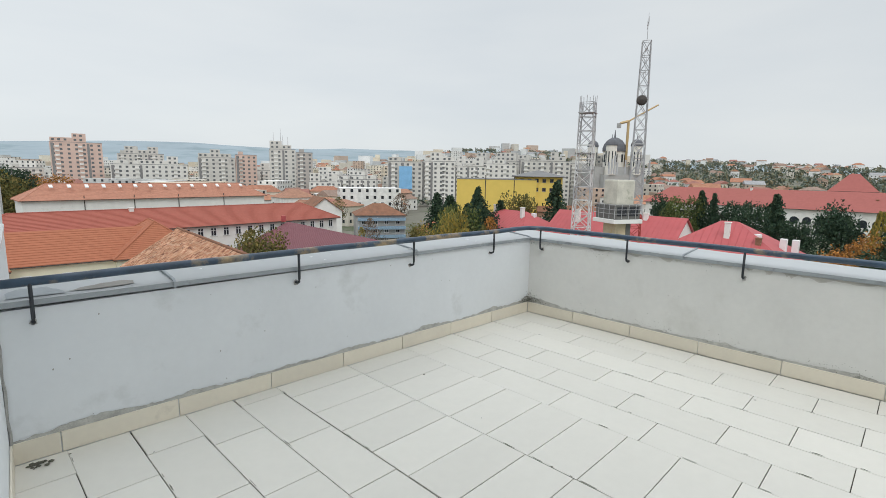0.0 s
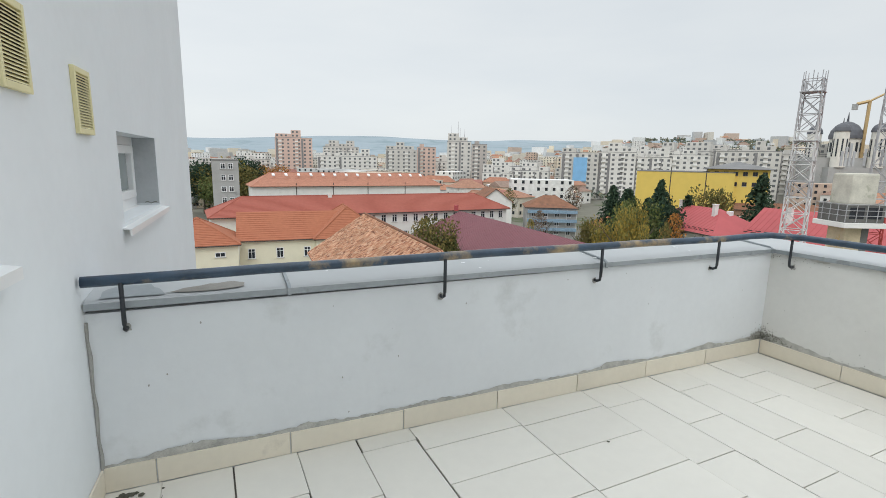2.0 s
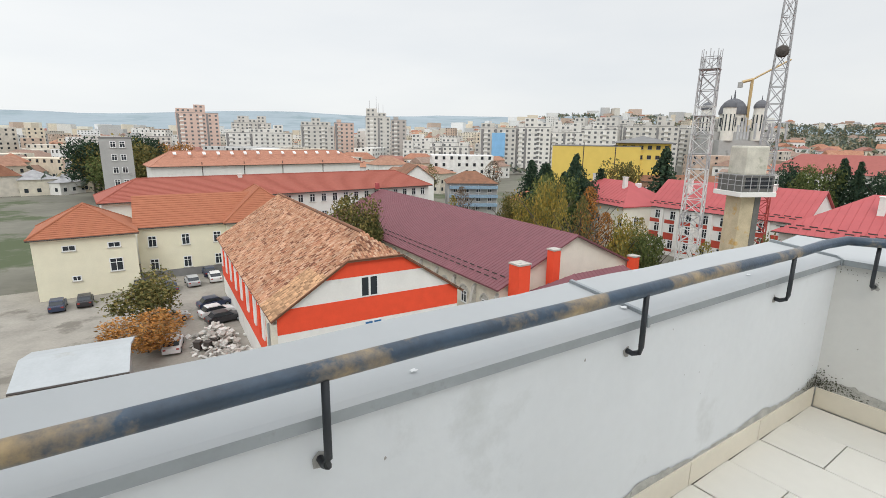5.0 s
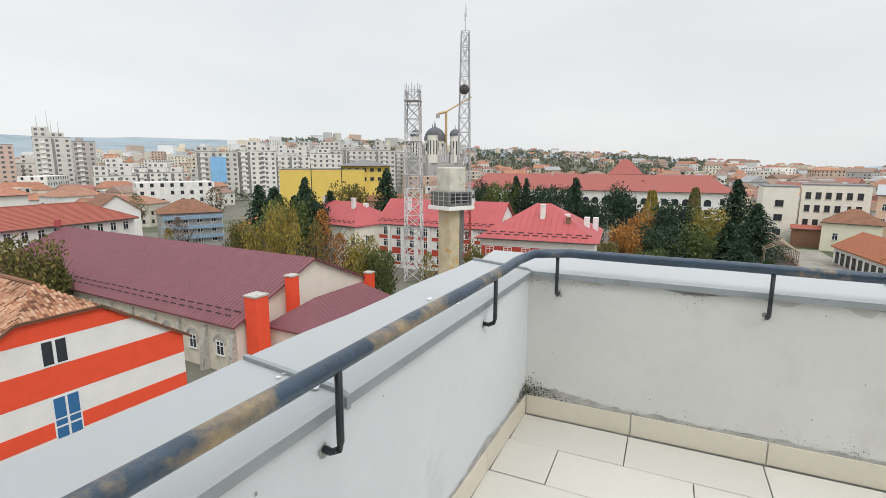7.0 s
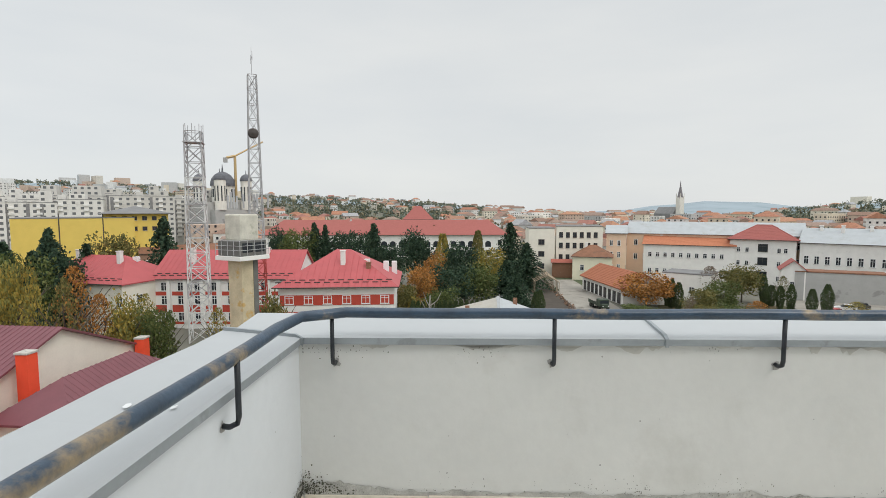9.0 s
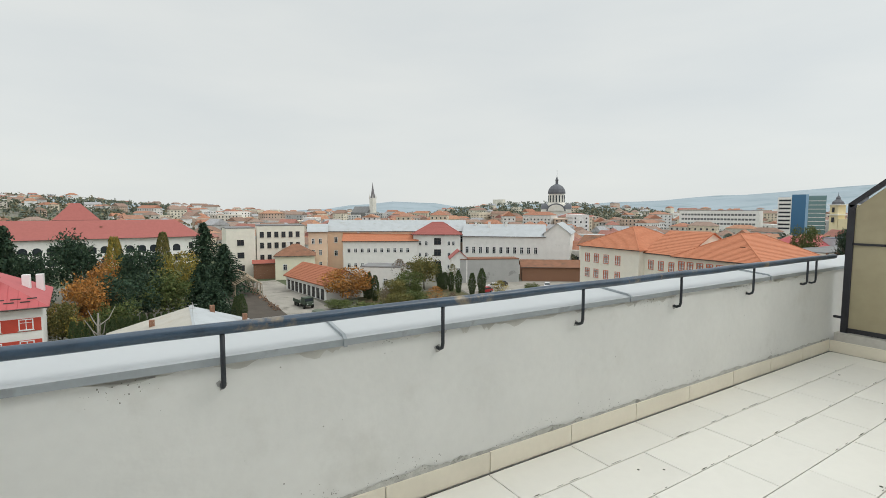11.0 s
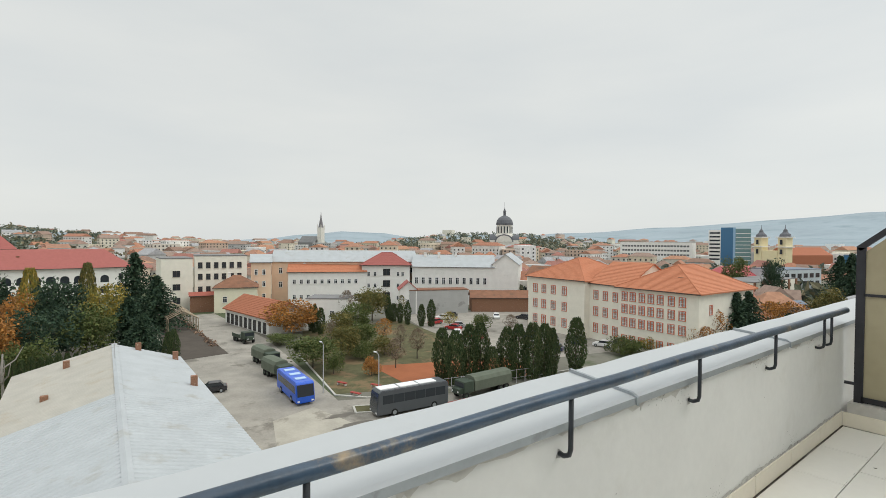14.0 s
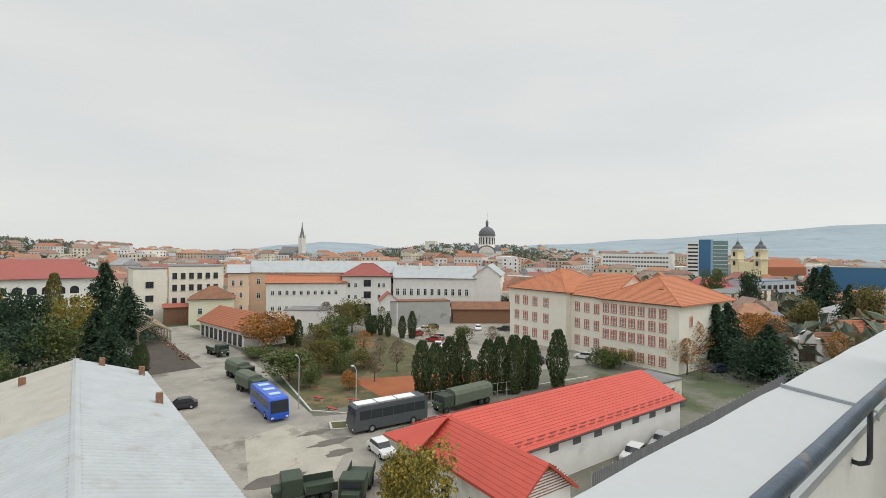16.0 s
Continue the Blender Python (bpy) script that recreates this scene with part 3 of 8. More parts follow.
# plain room behind the door opening
bm = bmesh.new()
x0, x1 = XC - TC, XC - TC - 3.0
box(bm, x1 - 0.2, -6, -0.012, x1, -1, 2.6)
box(bm, x1, -6.2, -0.012, x0, -6.0, 2.6)
box(bm, x1, -1.0, -0.012, x0, -0.8, 2.6)
tagged(part("wall_room", bm, WALL_C), "plain painted walls of the room behind the terrace door", "wall", kind="structure")
bm = bmesh.new()
box(bm, x1 - 0.2, -6.2, 2.6, x0, -0.8, 2.8)
tagged(part("ceiling", bm, WALL_C), "plain white ceiling of the room behind the terrace door", "ceiling", kind="structure")

# joint where the two walls meet
bm = bmesh.new()
tube(bm, [(XC - 0.024 + 0.004 * math.sin(k * 2.1), -0.006, 0.1 + 0.7 * k / 9) for k in range(10)], 0.008, 5)
part("joint", bm, MORTAR, wall_a)
bm = bmesh.new()
for k in range(26):
    r = rnd.uniform(0.005, 0.018)
    lathe(bm, [(r * 0.4, 0.0), (r, r * 0.25), (r * 0.5, r * 0.6)], XC + 0.02 + abs(rnd.gauss(0, 0.06)), -0.05 - abs(rnd.gauss(0, 0.03)), 5)
tagged(part("dirt_heap", bm, MOSS), "small heap of dark wet dirt in the terrace corner", "dirt", kind="stuff")

# ledge and glass screen at the end of the terrace
bm = bmesh.new()
box(bm, -LEN_A - 0.4, END_B - 0.22, -0.012, 0.14, END_B + 0.0, 0.20)
tagged(part("wall_ledge", bm, CONCRETE), "low raw concrete ledge under the glass screen", "ledge", kind="structure")
scr = thing("glass_screen", "dark-framed amber wired-glass privacy screen with a sloping top", "screen", 0, END_B - 0.08, 0.20)
bm = bmesh.new()
t_ = 0.035


def bar(bm, x0, z0, x1, z1, w=0.04):
    d = Vector((x1 - x0, 0, z1 - z0)).normalized()
    nrm = Vector((-d.z, 0, d.x)) * w / 2
    prism(bm, [(x0 - nrm.x, z0 - nrm.z), (x1 - nrm.x, z1 - nrm.z), (x1 + nrm.x, z1 + nrm.z), (x0 + nrm.x, z0 + nrm.z)], 'y', -t_ / 2, t_ / 2)


for a in ((0.0, 0.0, 0.0, 1.29, 0.06), (0.02, 1.28, -0.80, 1.97, 0.045), (-0.78, 1.96, -3.0, 1.96, 0.045), (-0.02, 0.03, -3.0, 0.03, 0.045), (-0.02, 0.90, -3.0, 0.90, 0.022), (-1.5, 0.05, -1.5, 1.95, 0.04), (-3.0, 0.0, -3.0, 1.98, 0.05)):
    bar(bm, *a)
bmesh.ops.recalc_face_normals(bm, faces=bm.faces[:])
part("frame", bm, SCREEN_FRAME, scr)
for poly in (((-0.03, 0.05), (-0.03, 0.89), (-1.48, 0.89), (-1.48, 0.05)), ((-0.03, 0.91), (-0.03, 1.26), (-0.80, 1.94), (-1.48, 1.94), (-1.48, 0.91)), ((-1.52, 0.05), (-1.52, 0.89), (-2.97, 0.89), (-2.97, 0.05)), ((-1.52, 0.91), (-1.52, 1.94), (-2.97, 1.94), (-2.97, 0.91))):
    bm = bmesh.new()
    prism(bm, poly, 'y', -0.004, 0.004)
    bmesh.ops.recalc_face_normals(bm, faces=bm.faces[:])
    part("pane", bm, SCREEN, scr)
bm = bmesh.new()
tube(bm, [(0.10, 0, 0.15), (-0.02, 0, 0.15)], 0.014, 8)
part("wall_stay", bm, SCREEN_FRAME, scr)

# skirting tiles
JA = [0.0, -0.645, -1.257, -1.868, -2.48, -3.088, -3.70, -4.297, -4.506]
JB = [0.0, -0.59] + [-0.59 - 0.628 * k for k in range(1, 11)]
for parent, js, ax in ((wall_a, JA, True), (wall_b, [j for j in JB if j > -6.84] + [-6.84], False)):
    for a, b in zip(js, js[1:]):
        bm = bmesh.new()
        if ax:
            soft_box(bm, b + 0.003, -0.011, 0.002, a - 0.003 - (0.012 if a == 0 else 0), -0.001, 0.118 + rnd.uniform(-0.002, 0.002), 0.002)
        else:
            soft_box(bm, -0.011, b + 0.003, 0.002, -0.001, a - 0.003 - (0.012 if a == 0 else 0), 0.118 + rnd.uniform(-0.002, 0.002), 0.002)
        part("skirting_tile", bm, BASE_TILE, parent)
for k in range(8):
    bm = bmesh.new()
    soft_box(bm, -0.6 * (k + 1) + 0.003, END_B, 0.002, 0.168 if k == 0 else -0.6 * k - 0.003, END_B + 0.011, 0.118, 0.002)
    part("skirting_tile", bm, BASE_TILE, floor)
for y0, y1 in ((-0.60, -0.012), (-1.21, -0.606), (-1.82, -1.216), (-2.44, -1.826)):
    bm = bmesh.new()
    soft_box(bm, XC + 0.001, y0, 0.002, XC + 0.011, y1, 0.118, 0.002)
    part("skirting_tile", bm, BASE_TILE, wall_c)
for top in c_things:
    for ob in [top] + list(top.children):
        if ob.data:
            for v in ob.data.vertices:
                v.co.x += lean(v.co.y)
            ob.data.update()

# floor tiles: staggered courses that run out from the short parapet, with two courses of tiles laid crosswise
TW, TL, GAP = 0.305, 0.625, 0.005
COURSES = [(TW, TL, f) for f in (0.59, 0.28, 0.57, 0.27, 0.59, 0.26)] + [(0.612, 0.308, 0.24)] * 2 + [(TW, TL, f) for f in (0.14, 0.50, 0.36, 0.60, 0.30, 0.12)]
tile_mesh = {}


def tile_for(w, l):
    key = (round(w, 3), round(l, 3))
    if key not in tile_mesh:
        n = bmesh.new()
        box(n, GAP / 2, GAP / 2, -0.010, w - GAP / 2, l - GAP / 2, 0)
        bmesh.ops.bevel(n, geom=[e for e in n.edges if min(v.co.z for v in e.verts) > -0.001], offset=0.0015, segments=1, affect='EDGES')
        me = bpy.data.meshes.new("floor_tile")
        n.to_mesh(me)
        n.free()
        me.materials.append(TILE)
        tile_mesh[key] = me
    return tile_mesh[key]


edge = 0.0
for width, length, first in COURSES:
    xr = edge - (0.011 if edge == 0 else 0)
    edge -= width
    y = -0.011
    for j in range(24):
        e2 = max(-first - length * j, END_B + 0.011)
        if y - e2 < 0.02:
            break
        mid = (y + e2) / 2
        xl = max(edge, XC + lean(mid) - bend(mid))
        ob = share("floor_tile", tile_for(xr - xl, y - e2), floor, xl + bend(mid), e2, rnd.uniform(-0.0008, 0.0008))
        ob.rotation_euler = (rnd.uniform(-0.001, 0.001), rnd.uniform(-0.001, 0.001), 0.0262)
        y = e2
# crumbs of dirt caught along the floor joints
bm = bmesh.new()
line = 0.0
for width, length, first in COURSES:
    line -= width
    for k in range(46):
        y = -rnd.uniform(0.1, 6.7)
        if rnd.random() < 0.15 + 0.09 * abs(y):
            half, wide = rnd.uniform(0.006, 0.05), rnd.uniform(0.0012, 0.0042)
            cx = line + bend(y)
            ring = []
            for j in range(10):
                q = j * math.pi / 5
                ring.append(bm.verts.new((cx + wide * math.cos(q) * rnd.uniform(0.3, 1.4) + 0.026 * -half * math.sin(q), y + half * math.sin(q), 0.0022)))
            bm.faces.new(ring)
part("joint_dirt", bm, MOSS, floor)
# the long parapet and what it carries follow its line
for top in (wall_b, bpy.data.objects["coping_b"], rail):
    for ob in [top] + list(top.children):
        if ob.data:
            for v in ob.data.vertices:
                v.co.x += bend(v.co.y + top.location.y + ob.location.y)
            ob.data.update()
scr.location.x = 0.085
bm = bmesh.new()
for k in range(20):
    r = rnd.uniform(0.004, 0.011)
    lathe(bm, [(r * 0.6, 0.0), (r, r * 0.2), (r * 0.4, r * 0.5)], -rnd.uniform(0.2, 4.0), -rnd.uniform(0.2, 6.4), 5)
tagged(part("debris", bm, MOSS), "scattered dark crumbs on the floor tiles", "debris", kind="stuff")


# ---- ground, hills ----
def table(pairs, v):
    for (a, p), (b, q) in zip(pairs, pairs[1:]):
        if v <= b:
            k = max(0.0, min(1.0, (v - a) / (b - a)))
            k = k * k * (3 - 2 * k)
            return p + (q - p) * k
    return pairs[-1][1]


MID = ((-60, -7), (0, -2), (20, -5), (38, 21), (47, 59), (55, 53), (72, 31), (83, 22), (91, 8), (97, -8), (106, -14), (118, -14), (123, 2), (129, 16), (136, 14), (142, 0), (147, -12), (148, -8), (170, -23), (230, -7))
FAR = ((-60, 84), (0, 100), (13, 136), (25, 124), (37, 129), (50, 102), (70, 64), (91, 21), (100, -20), (107, 0), (111, 30), (115, 52), (119, 40), (123, 22), (128, -10), (131, -10), (140, 46), (152, 80), (160, 112), (169, 141), (185, 139), (230, 104))


def land(x, y):
    """Height of the ground: flat town, then rising hills round it."""
    r, az = math.hypot(x, y), math.degrees(math.atan2(x, y))
    if az < -60:
        az = 230 if az < -130 else -60
    if r < 330:
        return G
    k1 = max(0.0, min(1.0, (r - 330) / 950)) ** 1.3
    h = G + (table(MID, az) - G) * k1
    if r > 1300:
        k2 = max(0.0, min(1.0, (r - 1300) / 1700)) ** 1.2
        h = table(MID, az) * (1 - k2) + table(FAR, az) * k2 - 26 * math.sin(math.pi * min(1, k2)) * (1 if r < 3000 else 0)
        h += 9 * noise.noise((x / 260, y / 260, 0)) * min(1, (r - 1300) / 500)
    return h


# the blue-grey of these colours is distance haze painted on the hills
HILL = material("hazed_wooded_hill", (0.30, 0.36, 0.40), 0.95, 0.10, 0.004, 0.0, second=(0.22, 0.285, 0.31), amount=0.1, spot=0.006, spread=0.16)
bm = bmesh.new()
rings = []
radii = (1, 30, 80, 160, 330, 420, 540, 680, 850, 1050, 1300, 1550, 1900, 2300, 2700, 3000, 3300, 3900)
for r in radii:
    rings.append([bm.verts.new((r * math.sin(radians(a)), r * math.cos(radians(a)), (land(r * math.sin(radians(a)), r * math.cos(radians(a))) if r <= 3000 else land(3000 * math.sin(radians(a)), 3000 * math.cos(radians(a))) - (r - 3000) * 0.12))) for a in [k * 2.5 for k in range(144)]])
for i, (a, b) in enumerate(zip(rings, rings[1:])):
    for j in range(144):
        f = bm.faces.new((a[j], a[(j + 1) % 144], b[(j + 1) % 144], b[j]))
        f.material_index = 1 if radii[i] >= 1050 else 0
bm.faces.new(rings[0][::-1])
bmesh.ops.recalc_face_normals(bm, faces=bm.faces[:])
tagged(part("ground", bm, [EARTH, HILL]), "town ground that rises into wooded hills with haze in their colour", "ground", kind="structure")


def sheet(name, pts, mat, label, category, z=G + 0.02, thick=0.1):
    bm = bmesh.new()
    prism(bm, pts, 'z', z - thick, z)
    bmesh.ops.recalc_face_normals(bm, faces=bm.faces[:])
    return tagged(part(name, bm, mat), label, category, kind="structure")


sheet("pavement_yard", ((12.2, -16.6), (11.7, -31.4), (26.5, -32.3), (44.2, -30.1), (51.9, -35.7), (51.4, -47.2), (54.8, -47.4), (62.0, -30.7), (93.0, -34.0), (111.3, -35.5), (157.4, -34.3), (156.8, -25.5), (77.5, -24.6), (68.2, -17.3), (67.9, -12.5), (41.9, -12.0)), ASPHALT, "worn patched asphalt yard with puddle stains", "yard")
sheet("pavement_yard_end", ((66, -11.5), (99.5, -13.8), (112, -16), (112, -33), (66, -29)), ASPHALT, "worn asphalt at the far end of the yard", "yard", G + 0.016)
sheet("pavement_car_park", ((-24.9, 45.3), (7.0, 44.9), (10.2, 87.9), (-24.1, 88.2)), ASPHALT, "grey asphalt car park beside the halls", "car park")
sheet("pavement_court", ((63.2, -66.7), (100.8, -71.8), (123.1, -78.8), (117.0, -117.7), (43.0, -111.5), (43.8, -93.4), (57.2, -92.2)), ASPHALT, "asphalt car park in front of the school", "car park")
sheet("pavement_lane", ((24.0, -42.2), (30.0, -38.1), (28.4, -72.0), (33.5, -78.4), (37.0, -101.1), (23.9, -128.0), (19.9, -127.5)), EARTH, "bare earth lane beside the low red building", "lane")
sheet("lawn", ((64.8, -31.7), (90.8, -36.2), (115.3, -45.8), (114.6, -74.5), (65.6, -64.9), (58.2, -48.7)), GRASS_M, "autumn lawn with fallen leaves", "lawn")
sheet("lawn", ((56.0, -30.6), (58.4, -31.3), (55.7, -36.6), (53.7, -35.4)), GRASS_M, "small kerbed lawn island in the yard", "lawn", G + 0.12, 0.2)
sheet("clay_court", ((60.8, -42.5), (75.8, -43.3), (66.7, -67.1), (54.7, -63.9)), CLAY, "red clay surface behind a low fence", "court", G + 0.05)
sheet("pavement_patch", ((46.4, -17.4), (59.5, -20.9), (61.4, -26.9), (49.8, -29.3), (43.2, -23.7)), material("pale_concrete_patch", (0.40, 0.375, 0.32), 0.95, 0.15, 0.4, 0.15, second=(0.27, 0.25, 0.21), amount=0.03, spot=0.25), "pale worn concrete patch in the yard", "patch", G + 0.03)
WET = material("wet_puddle", (0.115, 0.10, 0.08), 0.3, 0.2, 0.5, 0.0)
for cx, cy, rx, ry, k in ((47.0, -20.1, 1.2, 3.0, 1), (42.6, -22.1, 1.2, 2.2, 2), (52.5, -28.6, 0.8, 2.6, 3), (49.2, -28.0, 0.9, 1.6, 4), (56.4, -28.4, 0.6, 2.0, 5), (40.4, -27.9, 0.8, 1.0, 6)):
    bm = bmesh.new()
    bm.faces.new([bm.verts.new((cx + rx * math.cos(a) * (1 + 0.6 * noise.noise((a * 1.3, k, 0))), cy + ry * math.sin(a) * (1 + 0.6 * noise.noise((a * 1.7, k, 5))), G + 0.045)) for a in [2 * math.pi * j / 26 for j in range(26)]])
    tagged(part("puddle_stain", bm, WET), "dark damp stain on the worn yard", "stain", kind="structure")


# ---- trees ----
def leaf_colour(name, cols):
    return palette(name, [tuple(c * 1.6 for c in k) for k in cols], 0.75, 0.3)


L_GREEN = leaf_colour("green_leaves", [(0.055, 0.075, 0.025), (0.075, 0.095, 0.03), (0.045, 0.06, 0.02), (0.10, 0.11, 0.04)])
L_DARK = leaf_colour("conifer_needles", [(0.022, 0.042, 0.026), (0.03, 0.052, 0.03), (0.018, 0.034, 0.022), (0.038, 0.06, 0.034)])
L_YELLOW = leaf_colour("yellow_leaves", [(0.20, 0.16, 0.035), (0.15, 0.14, 0.04), (0.25, 0.18, 0.04), (0.11, 0.11, 0.035)])
L_ORANGE = leaf_colour("orange_leaves", [(0.27, 0.12, 0.03), (0.21, 0.10, 0.035), (0.31, 0.15, 0.04), (0.15, 0.085, 0.03)])
L_OLIVE = leaf_colour("olive_leaves", [(0.085, 0.085, 0.03), (0.11, 0.10, 0.035), (0.065, 0.07, 0.025), (0.15, 0.12, 0.04)])
L_THUJA = leaf_colour("cypress_foliage", [(0.035, 0.055, 0.022), (0.045, 0.066, 0.026), (0.026, 0.043, 0.018), (0.06, 0.07, 0.03)])
L_BROWN = leaf_colour("bare_twigs", [(0.13, 0.10, 0.075), (0.16, 0.12, 0.085), (0.10, 0.08, 0.06)])


def spray(bm, c, size, r):
    """A small bent clump of leaves."""
    n = Vector((r.gauss(0, 1), r.gauss(0, 1), r.gauss(0, 0.8) + 0.5)).normalized()
    u = n.orthogonal().normalized()
    w = n.cross(u)
    a = r.uniform(0, 6.28)
    u, w = u * math.cos(a) + w * math.sin(a), w * math.cos(a) - u * math.sin(a)
    p = [c - u * size, c + w * size * 0.55 + n * size * 0.25, c + u * size, c - w * size * 0.55 + n * size * 0.25]
    bm.faces.new([bm.verts.new(q) for q in p])


CROWNS, TRUNKS = {}, {}


def crown(kind, seed, mat):
    """Crown of unit height 1 and about unit width; shared by trees of its kind."""
    key = (kind, seed, mat.name)
    if key in CROWNS:
        return CROWNS[key]
    r = random.Random(seed * 31 + len(kind))
    bm = bmesh.new()
    if kind == "broad":
        blobs = [(Vector((r.uniform(-0.30, 0.30), r.uniform(-0.30, 0.30), r.uniform(0.40, 0.85))), r.uniform(0.14, 0.26)) for _ in range(15)]
        for c, k in blobs:
            for _ in range(230):
                d = Vector((r.gauss(0, 1), r.gauss(0, 1), r.gauss(0, 1))).normalized() * k * r.uniform(0.5, 1.08)
                spray(bm, c + d, r.uniform(0.017, 0.033), r)
    elif kind == "thin":
        for _ in range(1000):
            z = r.uniform(0.32, 1.0)
            k = 0.30 * math.sin(math.pi * (z - 0.2) / 0.85)
            a = r.uniform(0, 6.28)
            spray(bm, Vector((k * math.cos(a) * r.uniform(0.2, 1.1), k * math.sin(a) * r.uniform(0.2, 1.1), z)), r.uniform(0.012, 0.026), r)
    elif kind == "conifer":
        for lv in range(17):
            z = 0.10 + 0.055 * lv
            k = 0.50 * (1.02 - z) ** 0.85 + 0.012
            arms = max(9, int(26 - lv * 0.8))
            for s in range(arms):
                a = r.uniform(0, 6.28)
                kk = k * r.uniform(0.75, 1.15)
                for q in range(9):
                    f = (q + 1) / 9
                    spray(bm, Vector((kk * f * math.cos(a) + r.gauss(0, 0.012), kk * f * math.sin(a) + r.gauss(0, 0.012), z - 0.055 * f * f + r.gauss(0, 0.008))), 0.031 * (1.25 - 0.6 * f), r)
    elif kind == "column":
        for _ in range(3400):
            z = r.uniform(0.02, 1.0)
            k = 0.5 * min(1.0, 0.55 + z * 1.2) * (1 - max(0, z - 0.62) ** 1.6 * 3.2) * r.uniform(0.25, 1.0) ** 0.5 * (1 + 0.08 * math.sin(z * 11 + seed)) * r.uniform(0.9, 1.05)
            a = r.uniform(0, 6.28)
            spray(bm, Vector((k * math.cos(a), k * math.sin(a), z)), r.uniform(0.022, 0.045), r)
    else:   # bush
        blobs = [(Vector((r.uniform(-0.3, 0.3), r.uniform(-0.3, 0.3), r.uniform(0.25, 0.65))), r.uniform(0.2, 0.32)) for _ in range(9)]
        for c, k in blobs:
            for _ in range(230):
                d = Vector((r.gauss(0, 1), r.gauss(0, 1), r.gauss(0, 1))).normalized() * k * r.uniform(0.6, 1.05)
                d.z = max(d.z, -c.z + 0.02)
                spray(bm, c + d, r.uniform(0.022, 0.042), r)
    me = bpy.data.meshes.new("crown")
    bm.to_mesh(me)
    bm.free()
    me.materials.append(mat)
    CROWNS[key] = me
    return me


def trunk(kind, seed):
    key = (kind, seed % 2)
    if key in TRUNKS:
        return TRUNKS[key]
    r = random.Random(seed % 2 + 5)
    bm = bmesh.new()
    top = 0.95 if kind in ("conifer", "column") else 0.6
    tube(bm, [(0, 0, 0), (0.006, 0.004, 0.2), (-0.004, 0.006, 0.45), (0, 0, top)], 0.022, 8, taper=0.25)
    if kind in ("broad", "thin"):
        for k in range(9):
            a, z = r.uniform(0, 6.28), r.uniform(0.25, 0.55)
            l = r.uniform(0.2, 0.34)
            tube(bm, [(0, 0, z), (l * 0.5 * math.cos(a), l * 0.5 * math.sin(a), z + 0.14), (l * math.cos(a), l * math.sin(a), z + 0.32)], 0.009, 5, taper=0.25)
    me = bpy.data.meshes.new("trunk")
    bm.to_mesh(me)
    bm.free()
    me.materials.append(BARK)
    TRUNKS[key] = me
    return me


TREE_WORDS = {"broad": ("deciduous tree", "tree"), "thin": ("sparse half-bare tree", "tree"), "conifer": ("conifer", "tree"), "column": ("columnar cypress", "tree"), "bush": ("rounded shrub", "shrub")}
TREE_COUNT = [0]


def tree(kind, x, y, h, w, mat, words, z=G, group=""):
    TREE_COUNT[0] += 1
    seed = TREE_COUNT[0] % 3 + 1
    t = thing({"broad": "tree", "thin": "tree", "conifer": "conifer", "column": "cypress", "bush": "shrub"}[kind], words, TREE_WORDS[kind][1], x, y, z, rnd.uniform(0, 6.28), group)
    share("trunk", trunk(kind, seed), t, 0, 0, 0, 0, (h, h, h))
    share("crown", crown(kind, seed, mat), t, 0, 0, 0, 0, (w, w, h) if kind in ("column", "bush") else (w * 1.95, w * 1.95, h) if kind == "conifer" else (w * 1.35, w * 1.35, h))
    return t


# ---- vehicles ----
def car_shape(col):
    """A parked car with its parts; returns the thing."""
    name, base = col
    paint = material("car_paint_" + name, base, 0.3, 0.03, 2, 0, spec=0.6)
    t = thing("car", name.replace("_", " ") + " parked passenger car with dark glass", "car")
    bm = bmesh.new()
    prism(bm, [(-2.1, 0.25), (2.1, 0.25), (2.15, 0.55), (2.0, 0.78), (1.15, 0.92), (-1.9, 0.95), (-2.15, 0.85)], 'y', -0.86, 0.86)
    bmesh.ops.bevel(bm, geom=bm.edges[:], offset=0.06, segments=2, affect='EDGES')
    part("body", bm, paint, t)
    bm = bmesh.new()
    prism(bm, [(-1.75, 0.93), (1.0, 0.91), (0.35, 1.42), (-1.25, 1.45)], 'y', -0.72, 0.72)
    bmesh.ops.bevel(bm, geom=bm.edges[:], offset=0.05, segments=2, affect='EDGES')
    part("cabin_glass", bm, PANE_DARK, t)
    bm = bmesh.new()
    prism(bm, [(-1.35, 1.40), (0.42, 1.38), (0.3, 1.47), (-1.2, 1.49)], 'y', -0.70, 0.70)
    part("roof", bm, paint, t)
    for x in (-1.3, 1.35):
        for y in (-0.80, 0.80):
            bm = bmesh.new()
            tube(bm, [(x, y - 0.09, 0.32), (x, y + 0.09, 0.32)], 0.32, 14)
            w = part("wheel", bm, material("tyre_rubber", (0.02, 0.02, 0.02), 0.9, 0.1, 5, 0), t)
            bm = bmesh.new()
            tube(bm, [(x, y - 0.1, 0.32), (x, y + 0.1, 0.32)], 0.18, 10)
            part("rim", bm, LIP, w)
    for y in (-0.62, 0.62):
        bm = bmesh.new()
        soft_box(bm, 2.03, y - 0.16, 0.58, 2.13, y + 0.16, 0.72, 0.02)
        part("headlight", bm, PVC, t)
        bm = bmesh.new()
        soft_box(bm, -2.15, y - 0.14, 0.66, -2.06, y + 0.14, 0.82, 0.02)
        part("tail_light", bm, STEEL_R, t)
    return t


CARS = {}


